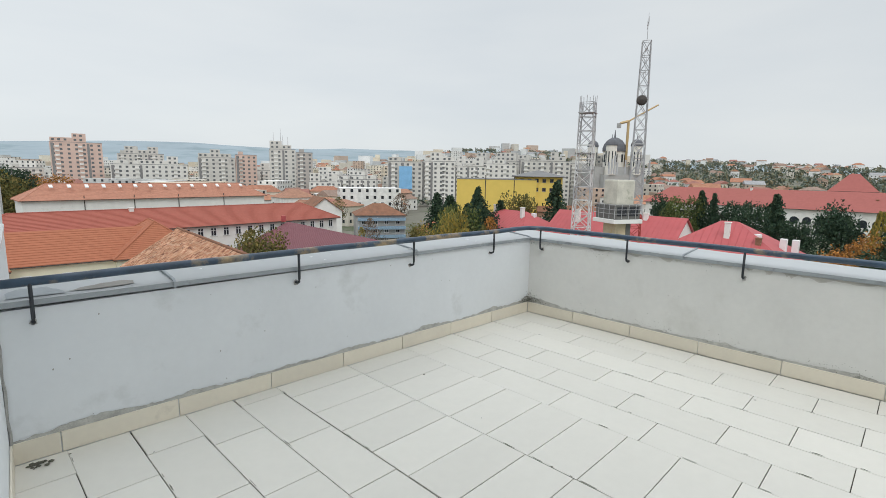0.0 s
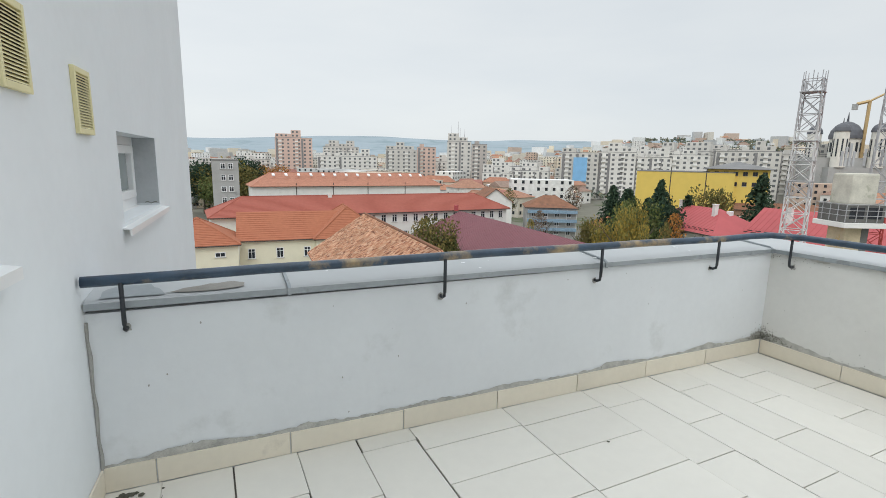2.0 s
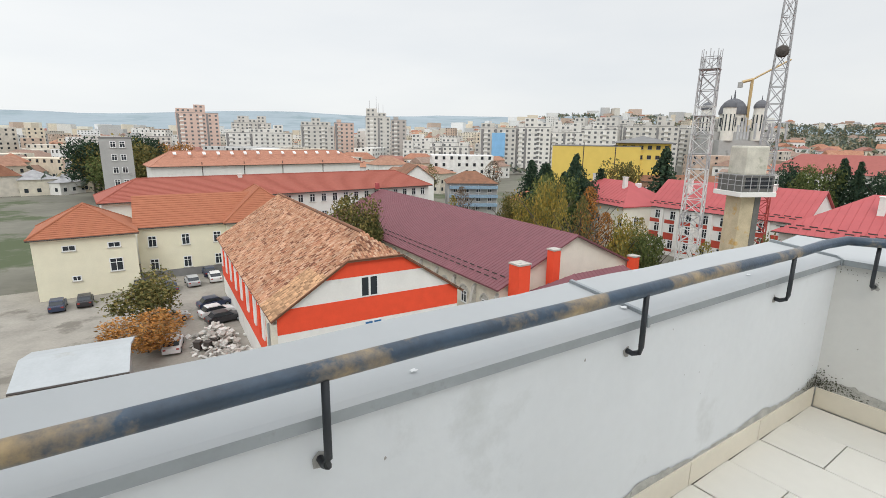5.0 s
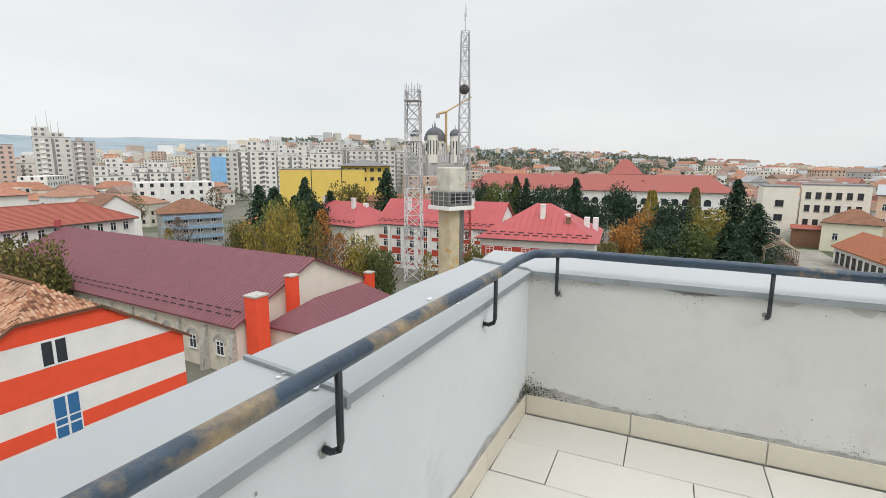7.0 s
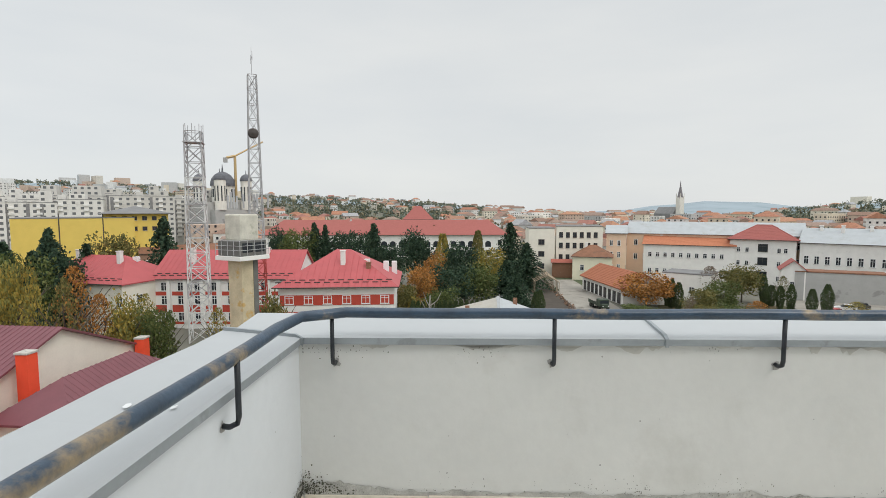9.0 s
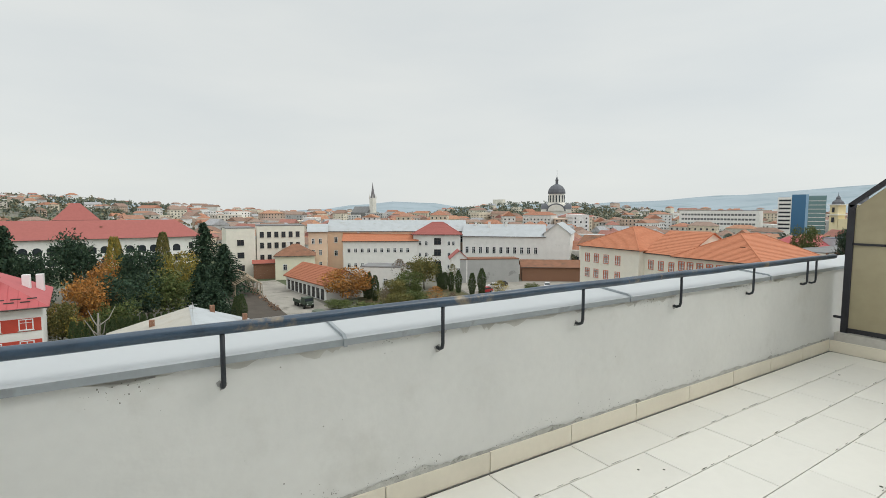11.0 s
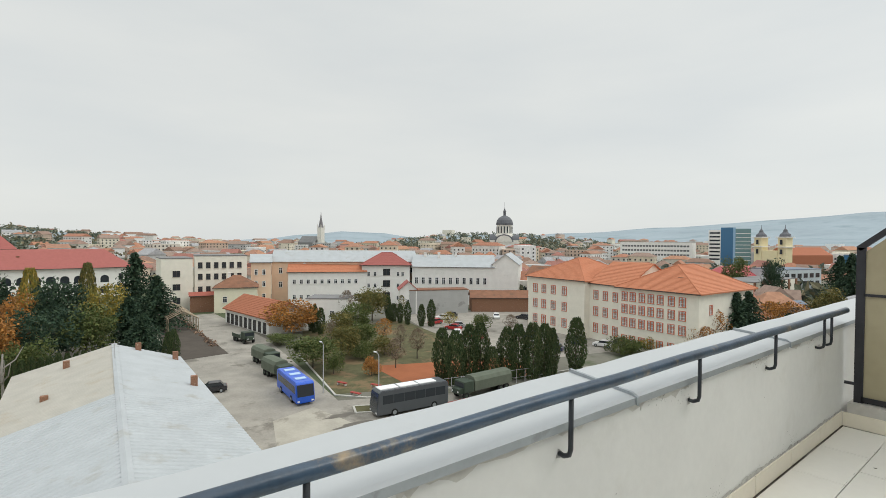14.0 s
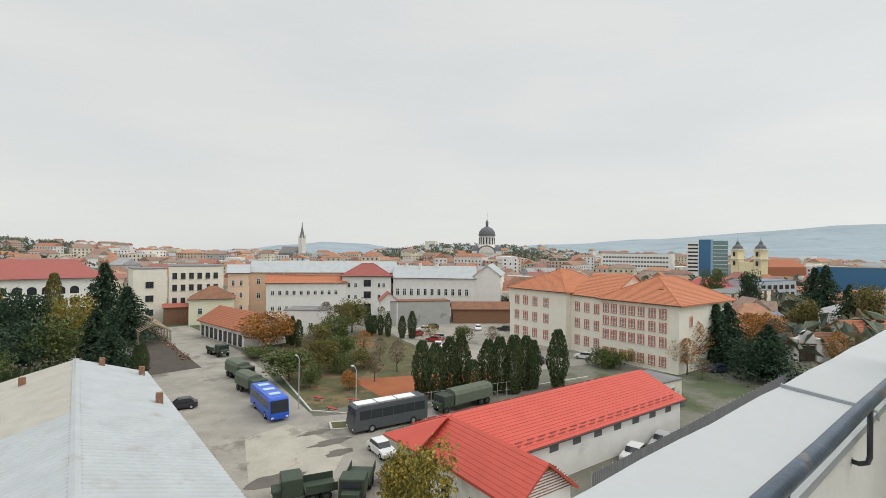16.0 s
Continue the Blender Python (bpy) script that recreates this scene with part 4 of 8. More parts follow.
def car(colour, base, x, y, heading, z=G + 0.03):
    if colour not in CARS:
        t = CARS[colour] = car_shape((colour, base))
        t.location, t.rotation_euler = (x, y, z), (0, 0, radians(heading))
        tagged(t, group="parked cars")
        return t
    return copy_thing(CARS[colour], pose(x, y, z, 0, 0, heading))


def bus(name, label, x, y, heading, L, H, paint, roofm, white_roof=False):
    t = thing(name, label, "bus", x, y, G + 0.03, radians(heading))
    W = 1.25
    bm = bmesh.new()
    prism(bm, [(-L / 2, 0.35), (L / 2, 0.35), (L / 2 + 0.05, 1.2), (L / 2 - 0.25, H - 0.25), (L / 2 - 0.6, H), (-L / 2 + 0.2, H), (-L / 2, H - 0.3)], 'y', -W, W)
    bmesh.ops.bevel(bm, geom=bm.edges[:], offset=0.08, segments=2, affect='EDGES')
    part("body", bm, paint, t)
    for s in (-1, 1):
        n = int(L / 1.5)
        for k in range(n):
            bm = bmesh.new()
            x0 = -L / 2 + 0.5 + k * (L - 1.2) / n
            box(bm, x0, s * W - 0.012, H * 0.50, x0 + (L - 1.2) / n - 0.06, s * W + 0.012, H * 0.82)
            part("side_window", bm, PANE_DARK, t)
        for xw in (-L / 2 + 2.2, L / 2 - 2.4):
            bm = bmesh.new()
            tube(bm, [(xw, s * W - 0.2 * s, 0.48), (xw, s * W + 0.03 * s, 0.48)], 0.48, 16)
            w = part("wheel", bm, material("tyre_rubber", (0.02, 0.02, 0.02), 0.9, 0.1, 5, 0), t)
            bm = bmesh.new()
            tube(bm, [(xw, s * W, 0.48), (xw, s * W + 0.045 * s, 0.48)], 0.27, 12)
            part("rim", bm, LIP, w)
    bm = bmesh.new()
    prism(bm, [(L / 2 + 0.06, 1.25), (L / 2 - 0.21, H - 0.3), (L / 2 - 0.25, H - 0.3), (L / 2 + 0.02, 1.25)], 'y', -W + 0.12, W - 0.12)
    bmesh.ops.recalc_face_normals(bm, faces=bm.faces[:])
    part("windscreen", bm, PANE_DARK, t)
    for y in (-W + 0.3, W - 0.3):
        bm = bmesh.new()
        soft_box(bm, L / 2 - 0.02, y - 0.16, 0.55, L / 2 + 0.06, y + 0.16, 0.75, 0.02)
        part("headlight", bm, PVC, t)
    for k in range(3):
        bm = bmesh.new()
        soft_box(bm, -L / 2 + 1.6 + k * L * 0.27, -0.75, H - 0.02, -L / 2 + 1.6 + k * L * 0.27 + L * (0.25 if white_roof else 0.10), 0.75, H + 0.12, 0.05)
        part("roof_unit", bm, roofm, t)
    return t


TRUCK_G = material("drab_green_paint", (0.055, 0.075, 0.055), 0.6, 0.12, 2, 0.05)
CANVAS = material("faded_green_canvas", (0.13, 0.15, 0.115), 0.9, 0.12, 1.5, 0.15)


def truck(x, y, heading, L=7.5, cover=True, label="drab green lorry with a canvas cover parked in the yard"):
    t = thing("truck", label, "truck", x, y, G + 0.03, radians(heading))
    bm = bmesh.new()
    soft_box(bm, L / 2 - 2.0, -1.15, 0.9, L / 2 - 0.2, 1.15, 2.5, 0.12)
    soft_box(bm, L / 2 - 0.35, -0.8, 0.8, L / 2 + 0.55, 0.8, 1.55, 0.12)
    part("cab", bm, TRUCK_G, t)
    bm = bmesh.new()
    box(bm, L / 2 - 0.21, -0.95, 1.65, L / 2 - 0.18, 0.95, 2.3)
    part("windscreen", bm, PANE_DARK, t)
    bm = bmesh.new()
    box(bm, -L / 2, -0.45, 0.65, L / 2 + 0.2, 0.45, 0.9)
    part("chassis", bm, DARK_TRIM, t)
    bm = bmesh.new()
    if cover:
        prism(bm, [(-1.2, 1.0), (1.2, 1.0), (1.22, 2.35), (0.9, 2.85), (0, 3.0), (-0.9, 2.85), (-1.22, 2.35)], 'x', -L / 2, L / 2 - 2.15)
        part("canvas_cover", bm, CANVAS, t)
    else:
        box(bm, -L / 2, -1.2, 0.95, L / 2 - 2.2, 1.2, 1.1)
        for s in (-1.2, 1.14):
            box(bm, -L / 2, s, 1.1, L / 2 - 2.2, s + 0.06, 1.7)
        part("load_bed", bm, TRUCK_G, t)
    for xw in (-L / 2 + 1.0, -L / 2 + 2.2, L / 2 - 0.6):
        for s in (-1, 1):
            bm = bmesh.new()
            tube(bm, [(xw, s * 0.85, 0.52), (xw, s * 1.15, 0.52)], 0.52, 14)
            w = part("wheel", bm, material("tyre_rubber", (0.02, 0.02, 0.02), 0.9, 0.1, 5, 0), t)
            bm = bmesh.new()
            tube(bm, [(xw, s * 1.1, 0.52), (xw, s * 1.17, 0.52)], 0.25, 10)
            part("hub", bm, TRUCK_G, w)
    for s in (-0.6, 0.6):
        bm = bmesh.new()
        lathe(bm, [(0.12, 0.0), (0.12, 0.2)], L / 2 + 0.5, s, 10)
        for v in bm.verts:
            v.co.z += 1.05
        part("headlight", bm, PVC, t)
    return t


# ---- buildings ----
WIN = {}
PANE_FAR = glassy("far_window_glass", (0.15, 0.155, 0.16), 0.2)
# pane colour is lightened to stand for the reflected sky
PANE_RED = glassy("sky_paled_glass", (0.36, 0.35, 0.33), 0.15)


def window_mesh(w, h, style):
    """A window unit on a facade: y = 0 is the wall, -y is out."""
    key = (round(w, 2), round(h, 2), style)
    if key in WIN:
        return WIN[key]
    bm = bmesh.new()
    fr = {"red": material("brown_red_frames", (0.58, 0.15, 0.07), 0.6, 0.1, 4, 0), "dark": DARK_TRIM}.get(style, PVC)
    glass = bmesh.new()
    box(glass, -w / 2, -0.02, 0, w / 2, 0.03, h)
    s = 0.115 if style == "red" else 0.09 if w > 0.9 else 0.06
    if style != "bare":
        d = -0.07
        for a in ((-w / 2 - s * 0.4, -0.02, -w / 2 + s, h + 0.02), (w / 2 - s, -0.02, w / 2 + s * 0.4, h + 0.02), (-w / 2 + s, h - s, w / 2 - s, h + 0.02), (-w / 2 + s, -0.02, w / 2 - s, s), (-s * 0.45, s, s * 0.45, h - s)):
            box(bm, a[0], d, a[1], a[2], -0.021, a[3], 0)
        if h > 1.3:
            box(bm, -w / 2 + s, d, h * 0.66, -s * 0.45, -0.021, h * 0.66 + s * 0.8, 0)
            box(bm, s * 0.45, d, h * 0.66, w / 2 - s, -0.021, h * 0.66 + s * 0.8, 0)
        if style == "red":
            for x in (-w / 4 - 0.02, w / 4 - 0.02):
                box(bm, x, d + 0.01, s, x + 0.07, -0.021, h - s, 1)
            for z in (s, h * 0.36, h - s - 0.07):
                box(bm, -w / 2 + s, d + 0.01, z, w / 2 - s, -0.022, z + 0.07, 1)
        box(bm, -w / 2 - 0.14, -0.16, -0.10, w / 2 + 0.14, 0.0, -0.02, 2)
    if style == "arch":
        n = 8
        prism(bm, [(-w / 2 - 0.1, h)] + [(-(w / 2 + 0.1) * math.cos(math.pi * k / n), h + (w / 2 + 0.1) * math.sin(math.pi * k / n)) for k in range(n + 1)], 'y', -0.03, 0.02, 2)
    out = []
    for nm, b_, mats in (("window", glass, [PANE_RED if style == "red" else PANE_FAR if style == "bare" else PANE_DARK]), ("window_frame", bm, [fr, PVC if style == "red" else fr, KERB])):
        me = bpy.data.meshes.new(nm)
        b_.to_mesh(me)
        b_.free()
        for m in mats:
            me.materials.append(m)
        out.append(me)
    WIN[key] = out
    return out


def unit(pair, parent, x, y, z, rz):
    """One window: the pane, and its frame and sill under it."""
    w = share("window", pair[0], parent, x, y, z, rz)
    if len(pair[1].polygons):
        share("window_frame", pair[1], w, 0, 0, 0)


def house(name, label, p0, p1, depth, ze, rise, wall, roofm, roof="gable", zb=G, wins=(), over=0.45, category="building", ribs=0.0, chimneys=(), gutter=True, plinth=None, guards=False, courses=0.0):
    """A building whose front runs from p0 to p1 as one sees it from the terrace; it goes back by depth. Windows: (side, places along it, heights of the sills, width, height, style)."""
    L = math.hypot(p1[0] - p0[0], p1[1] - p0[1])
    rz = math.atan2(p1[1] - p0[1], p1[0] - p0[0])
    t = thing(name, label, category, p0[0], p0[1], zb, rz)
    H = ze - zb
    D = depth
    bm = bmesh.new()
    if roof == "gable":            # ridge along the front
        prism(bm, [(0, 0), (D, 0), (D, H), (D / 2, H + rise - 0.05), (0, H)], 'x', 0, L)
    elif roof == "gable_front":    # ridge runs back, gable to the front
        prism(bm, [(0, 0), (L, 0), (L, H), (L / 2, H + rise - 0.05), (0, H)], 'y', 0, D)
    else:
        box(bm, 0, 0, 0, L, D, H)
    bmesh.ops.recalc_face_normals(bm, faces=bm.faces[:])
    part("wall", bm, wall, t)
    o = over
    bm = bmesh.new()
    planes, ends = [], []
    if roof == "gable":
        k = rise / (D / 2)
        planes = [((-o, -o, H - o * k), (L + o, -o, H - o * k), (L + o, D / 2, H + rise), (-o, D / 2, H + rise)), ((L + o, D + o, H - o * k), (-o, D + o, H - o * k), (-o, D / 2, H + rise), (L + o, D / 2, H + rise))]
        for q in planes:
            slab(bm, [(x, y, z + 0.16) for x, y, z in q], 0.2)
    elif roof == "gable_front":
        k = rise / (L / 2)
        planes = [((-o, D + o, H - o * k), (-o, -o, H - o * k), (L / 2, -o, H + rise), (L / 2, D + o, H + rise)), ((L + o, -o, H - o * k), (L + o, D + o, H - o * k), (L / 2, D + o, H + rise), (L / 2, -o, H + rise))]
        for q in planes:
            slab(bm, [(x, y, z + 0.16) for x, y, z in q], 0.2)
    elif roof == "hip":
        if L >= D:
            i = D / 2 * 0.92
            a, b = (i, D / 2, H + rise), (L - i, D / 2, H + rise)
        else:
            i = L / 2 * 0.92
            a, b = (L / 2, i, H + rise), (L / 2, D - i, H + rise)
        c = [(-o, -o, H + 0.12), (L + o, -o, H + 0.12), (L + o, D + o, H + 0.12), (-o, D + o, H + 0.12)]
        vs = [bm.verts.new(p) for p in c + [(x, y, H - 0.08) for x, y, _ in c] + [a, b]]
        if L >= D:
            faces = ((0, 1, 9, 8), (1, 2, 9), (2, 3, 8, 9), (3, 0, 8))
            planes = [(c[0], c[1], b, a), (c[2], c[3], a, b)]
            ends = [(c[1], c[2], b, b), (c[3], c[0], a, a)]
        else:
            faces = ((0, 1, 8), (1, 2, 9, 8), (2, 3, 9), (3, 0, 8, 9))
            planes = [(c[1], c[2], b, a), (c[3], c[0], a, b)]
            ends = [(c[0], c[1], a, a), (c[2], c[3], b, b)]
        for f in faces + ((7, 6, 5, 4), (0, 4, 5, 1), (1, 5, 6, 2), (2, 6, 7, 3), (3, 7, 4, 0)):
            bm.faces.new([vs[j] for j in f])
    else:
        box(bm, -0.1, -0.1, H, L + 0.1, D + 0.1, H + 0.25)
        box(bm, 0.3, 0.3, H + 0.1, L - 0.3, D - 0.3, H + 0.28)
    bmesh.ops.recalc_face_normals(bm, faces=bm.faces[:])
    rf = part("roof", bm, roofm, t)
    if roof == "hip" and courses:
        bm = bmesh.new()
        for p, q in ((a, b), (c[0], a), (c[3] if L >= D else c[1], a), (c[1] if L >= D else c[3], b), (c[2], b)):
            tube(bm, [(p[0], p[1], p[2] + 0.04), (q[0], q[1], q[2] + 0.04)], 0.13, 6)
        part("ridge_tiles", bm, roofm, rf)
    if ribs and planes:
        bm = bmesh.new()
        lift = 0.17 if roof.startswith("gable") else 0.01
        for q in planes:
            e0, e1, t1, t0 = [Vector(p) for p in q]
            n = int((e1 - e0).length / ribs)
            for j in range(1, n):
                f = j / n
                p, s = e0.lerp(e1, f), t0.lerp(t1, f)
                if roof == "hip":
                    # the rib follows the slope straight up and ends at the hip
                    along = (e1 - e0).normalized()
                    u = (p - e0).length
                    a0, a1 = (t0 - e0).dot(along), (t1 - e0).dot(along)
                    up0 = (t0 - e0) - along * a0
                    full = (e1 - e0).length
                    g = min(1.0, u / max(a0, 0.01), (full - u) / max(full - a1, 0.01))
                    s = p + up0 * g
                d = (e1 - e0).normalized() * 0.035
                up = Vector((0, 0, lift))
                vs = [bm.verts.new(v) for v in (p - d + up, p + up + Vector((0, 0, 0.05)), p + d + up, s + d + up, s + up + Vector((0, 0, 0.05)), s - d + up)]
                bm.faces.new((vs[0], vs[1], vs[4], vs[5]))
                bm.faces.new((vs[1], vs[2], vs[3], vs[4]))
        tagged(part("roof_ribs", bm, roofm, rf), kind="stuff")
    if courses and planes:
        bm = bmesh.new()
        up = Vector((0, 0, 0.165 if roof.startswith("gable") else 0.01))
        rim = Vector((0, 0, 0.036 if courses < 0.45 else 0.06))
        for q in planes + ends:
            e0, e1, t1, t0 = [Vector(p) for p in q]
            n = int((t0 - e0).length / courses)
            for j in range(n):
                a, b = j / n, (j + 1) / n
                v = [bm.verts.new(p) for p in (e0.lerp(t0, a) + up, e1.lerp(t1, a) + up, e1.lerp(t1, a) + up + rim, e0.lerp(t0, a) + up + rim, e1.lerp(t1, b) + up, e0.lerp(t0, b) + up)]
                bm.faces.new((v[0], v[1], v[2], v[3]))
                bm.faces.new((v[3], v[2], v[4], v[5]))
        tagged(part("roof_course", bm, roofm, rf), kind="stuff")
    if guards and planes:
        bm = bmesh.new()
        for q in planes[:2]:
            e0, e1, t1, t0 = [Vector(p) for p in q]
            slope = ((t0 + t1) / 2 - (e0 + e1) / 2)
            n = int((e1 - e0).length / 1.6)
            for row in (0.10, 0.16):
                for j in range(n):
                    p = e0.lerp(e1, (j + 0.2 + (0.4 if row > 0.12 else 0)) / (n + 1)) + slope * row + Vector((0, 0, 0.2 if roof.startswith("gable") else 0.05))
                    s = (e1 - e0).normalized()
                    vs = [bm.verts.new(p + s * a + Vector((0, 0, b))) for a, b in ((0, 0), (1.0, 0), (1.0, 0.16), (0, 0.16))]
                    bm.faces.new(vs)
        tagged(part("snow_guard", bm, DARK_TRIM if roofm is not R_RED else R_RUST, rf), kind="stuff")
    if gutter and roof in ("gable", "hip"):
        bm = bmesh.new()
        tube(bm, [(-o, -o - 0.05, H + (0.02 if roof == "hip" else 0.05 - o * rise / (D / 2))), (L + o, -o - 0.05, H + (0.02 if roof == "hip" else 0.05 - o * rise / (D / 2)))], 0.09, 6)
        part("gutter", bm, DARK_TRIM, t)
    if plinth:
        bm = bmesh.new()
        box(bm, -0.05, -0.05, 0, L + 0.05, 0.0, plinth[0])
        part("plinth", bm, plinth[1], t)
    for cx, cy, hh in chimneys:
        bm = bmesh.new()
        kz = H + rise * 0.45
        soft_box(bm, cx - 0.4, cy - 0.4, kz, cx + 0.4, cy + 0.4, H + rise + hh, 0.04)
        soft_box(bm, cx - 0.5, cy - 0.5, H + rise + hh, cx + 0.5, cy + 0.5, H + rise + hh + 0.15, 0.04)
        part("chimney", bm, WHITE_W if hh >= 0 else BRICK_R, t)
    for side, places, sills, w, h, style in wins:
        me = window_mesh(w, h, style)
        for s in places:
            for z in sills:
                if side == 'f':
                    unit(me, t, s, 0, z, 0)
                elif side == 'l':
                    unit(me, t, 0, s, z, -math.pi / 2)
                else:
                    unit(me, t, L, s, z, math.pi / 2)
    return t


def spread(a, b, n):
    return [a + (b - a) * i / (n - 1) for i in range(n)] if n > 1 else [(a + b) / 2]


# ---- the striped hall with its old tiled roof ----
hall = thing("striped_hall", "long hall with orange-white striped gable and clay-tiled roof", "building", 6.1, 37.1, G + 0.35, radians(-3.0))
HW, HD, HE = 17.0, 37.0, 8.0
bm = bmesh.new()
prism(bm, [(0, -0.6), (HW, -0.6), (HW, HE), (11.0, 11.8), (6.0, 11.8), (0, HE)], 'y', 0, HD)
bmesh.ops.recalc_face_normals(bm, faces=bm.faces[:])
part("wall", bm, WHITE_W, hall)


def gable_x(z):
    return (0.0, HW) if z <= HE else ((z - HE) / 3.8 * 6.0, HW - (z - HE) / 3.8 * 6.0)


for z0, z1 in ((10.45, 11.8), (6.4, 8.5), (3.42, 4.58)):
    zs = [z0] + ([HE] if z0 < HE < z1 else []) + [z1]
    pts = [(gable_x(z)[0] + 0.0, z) for z in zs] + [(gable_x(z)[1], z) for z in zs[::-1]]
    bm = bmesh.new()
    prism(bm, pts, 'y', -0.014, -0.002)
    bmesh.ops.recalc_face_normals(bm, faces=bm.faces[:])
    part("painted_stripe", bm, ORANGE_P, hall)
for x, z, w, h, m in ((7.55, 8.65, 0.62, 1.65, PANE_DARK), (8.35, 8.65, 0.62, 1.65, PANE_DARK)):
    bm = bmesh.new()
    box(bm, x - w / 2, -0.03, z, x + w / 2, 0.02, z + h)
    part("window", bm, m, hall)
bm = bmesh.new()
for a in ((7.15, 8.55, 7.24, 10.4), (7.86, 8.65, 8.04, 10.3), (8.66, 8.55, 8.75, 10.4), (7.24, 8.55, 8.66, 8.65), (7.24, 10.3, 8.66, 10.4)):
    box(bm, a[0], -0.06, a[1], a[2], 0.0, a[3])
part("window_frame", bm, PVC, hall)
bw = part("window", (lambda b: (box(b, 7.4, -0.02, 3.25, 9.1, 0.02, 6.3), b)[1])(bmesh.new()), PVC, hall, "tall white-framed window with blue film")
for x0, x1, z0, z1 in ((7.5, 8.17, 4.75, 6.2), (8.33, 9.0, 4.75, 6.2), (7.5, 8.17, 4.2, 4.62), (8.33, 9.0, 4.2, 4.62), (7.5, 8.17, 3.3, 4.05), (8.33, 9.0, 3.3, 4.05)):
    bm = bmesh.new()
    box(bm, x0, -0.045, z0, x1, -0.022, z1)
    part("pane", bm, PANE_BLUE, bw)
# roof plates
bm = bmesh.new()
for pts in (((-0.5, -0.3, 7.72), (5.95, -0.3, 11.95), (8.5, 2.9, 13.62), (8.5, HD, 13.62), (-0.5, HD + 0.3, 7.72)), ((17.5, HD + 0.3, 7.72), (8.5, HD, 13.62), (8.5, 2.9, 13.62), (11.05, -0.3, 11.95), (17.5, -0.3, 7.72)), ((5.95, -0.3, 11.95), (11.05, -0.3, 11.95), (8.5, 2.9, 13.62))):
    slab(bm, pts, 0.14)
bmesh.ops.recalc_face_normals(bm, faces=bm.faces[:])
hroof = part("roof", bm, R_BROWN, hall)
bm = bmesh.new()
for a, b in (((-0.5, -0.34, 7.78), (5.95, -0.34, 12.02)), ((5.95, -0.34, 12.02), (11.05, -0.34, 12.02)), ((11.05, -0.34, 12.02), (17.5, -0.34, 7.78))):
    tube(bm, [a, b], 0.055, 6)
part("verge_trim", bm, R_BROWN, hroof)
bm = bmesh.new()
tube(bm, [(8.5, 2.9, 13.7), (8.5, HD, 13.7)], 0.17, 8)
part("ridge_tiles", bm, R_BROWN, hroof)


def tile_bm(bm, m, w, l):
    pts = [Vector(p) for p in ((0, 0, 0.045), (w * 0.28, 0, 0.095), (w * 0.6, 0, 0.095), (w * 0.98, 0, 0.035), (0, l * 1.12, 0.015), (w * 0.28, l * 1.12, 0.06), (w * 0.6, l * 1.12, 0.06), (w * 0.98, l * 1.12, 0.0), (0, 0, -0.02), (w * 0.98, 0, -0.02))]
    v = [bm.verts.new(m @ p) for p in pts]
    for f in ((0, 1, 5, 4), (1, 2, 6, 5), (2, 3, 7, 6), (8, 9, 3, 2, 1, 0)):
        bm.faces.new([v[i] for i in f])


CW, CL = 0.235, 0.33
n = bmesh.new()
tile_bm(n, Matrix(), CW, CL)
tile_me = bpy.data.meshes.new("roof_tile")
n.to_mesh(tile_me)
n.free()
tile_me.materials.append(material("old_clay_tile_piece", (0.45, 0.27, 0.155), 0.9, 0.15, 3, 0.2, island=-0.42))
ang = math.atan2(5.9, 9.0)
slope_len = math.hypot(5.9, 9.0)
axes = Matrix(((0, math.cos(ang), -math.sin(ang)), (-1, 0, 0), (0, math.sin(ang), math.cos(ang)))).to_4x4()
many = bmesh.new()
tcount = 0
for r in range(int(slope_len / CL)):
    for c in range(int((HD + 0.3) / CW)):
        yb = -0.28 + c * CW
        s = r * CL
        x, z = -0.5 + s * math.cos(ang), 7.74 + s * math.sin(ang)
        if x > 5.9 and yb < (x - 5.9) * 1.22 - 0.1:
            continue
        if rnd.random() < 0.03:
            continue
        m = Matrix.Translation((x + rnd.uniform(-0.02, 0.02), yb + CW + rnd.uniform(-0.02, 0.02), z + rnd.uniform(0, 0.035))) @ axes @ Matrix.Rotation(rnd.gauss(0, 0.05), 4, 'Z')
        if c < 19 and tcount < 300:
            ob = new("roof_tile", tile_me)
            ob.parent = hroof
            ob.matrix_local = m
            tcount += 1
        else:
            tile_bm(many, m, CW, CL)
# the small hip over the gable
for r in range(11):
    s = r * CL
    for c in range(23):
        x = 5.95 + c * CW
        y, z = -0.28 + s * 0.886, 11.99 + s * 0.463
        if x < 5.95 + (y + 0.3) * 0.79 or x + CW > 11.1 - (y + 0.3) * 0.79:
            continue
        m = Matrix.Translation((x, y, z + rnd.uniform(0, 0.03))) @ Matrix.Rotation(0.4816, 4, 'X')
        tile_bm(many, m, CW, CL)
bmesh.ops.recalc_face_normals(many, faces=many.faces[:])
tagged(part("roof_tiles", many, OLD_TILES, hroof), kind="stuff")
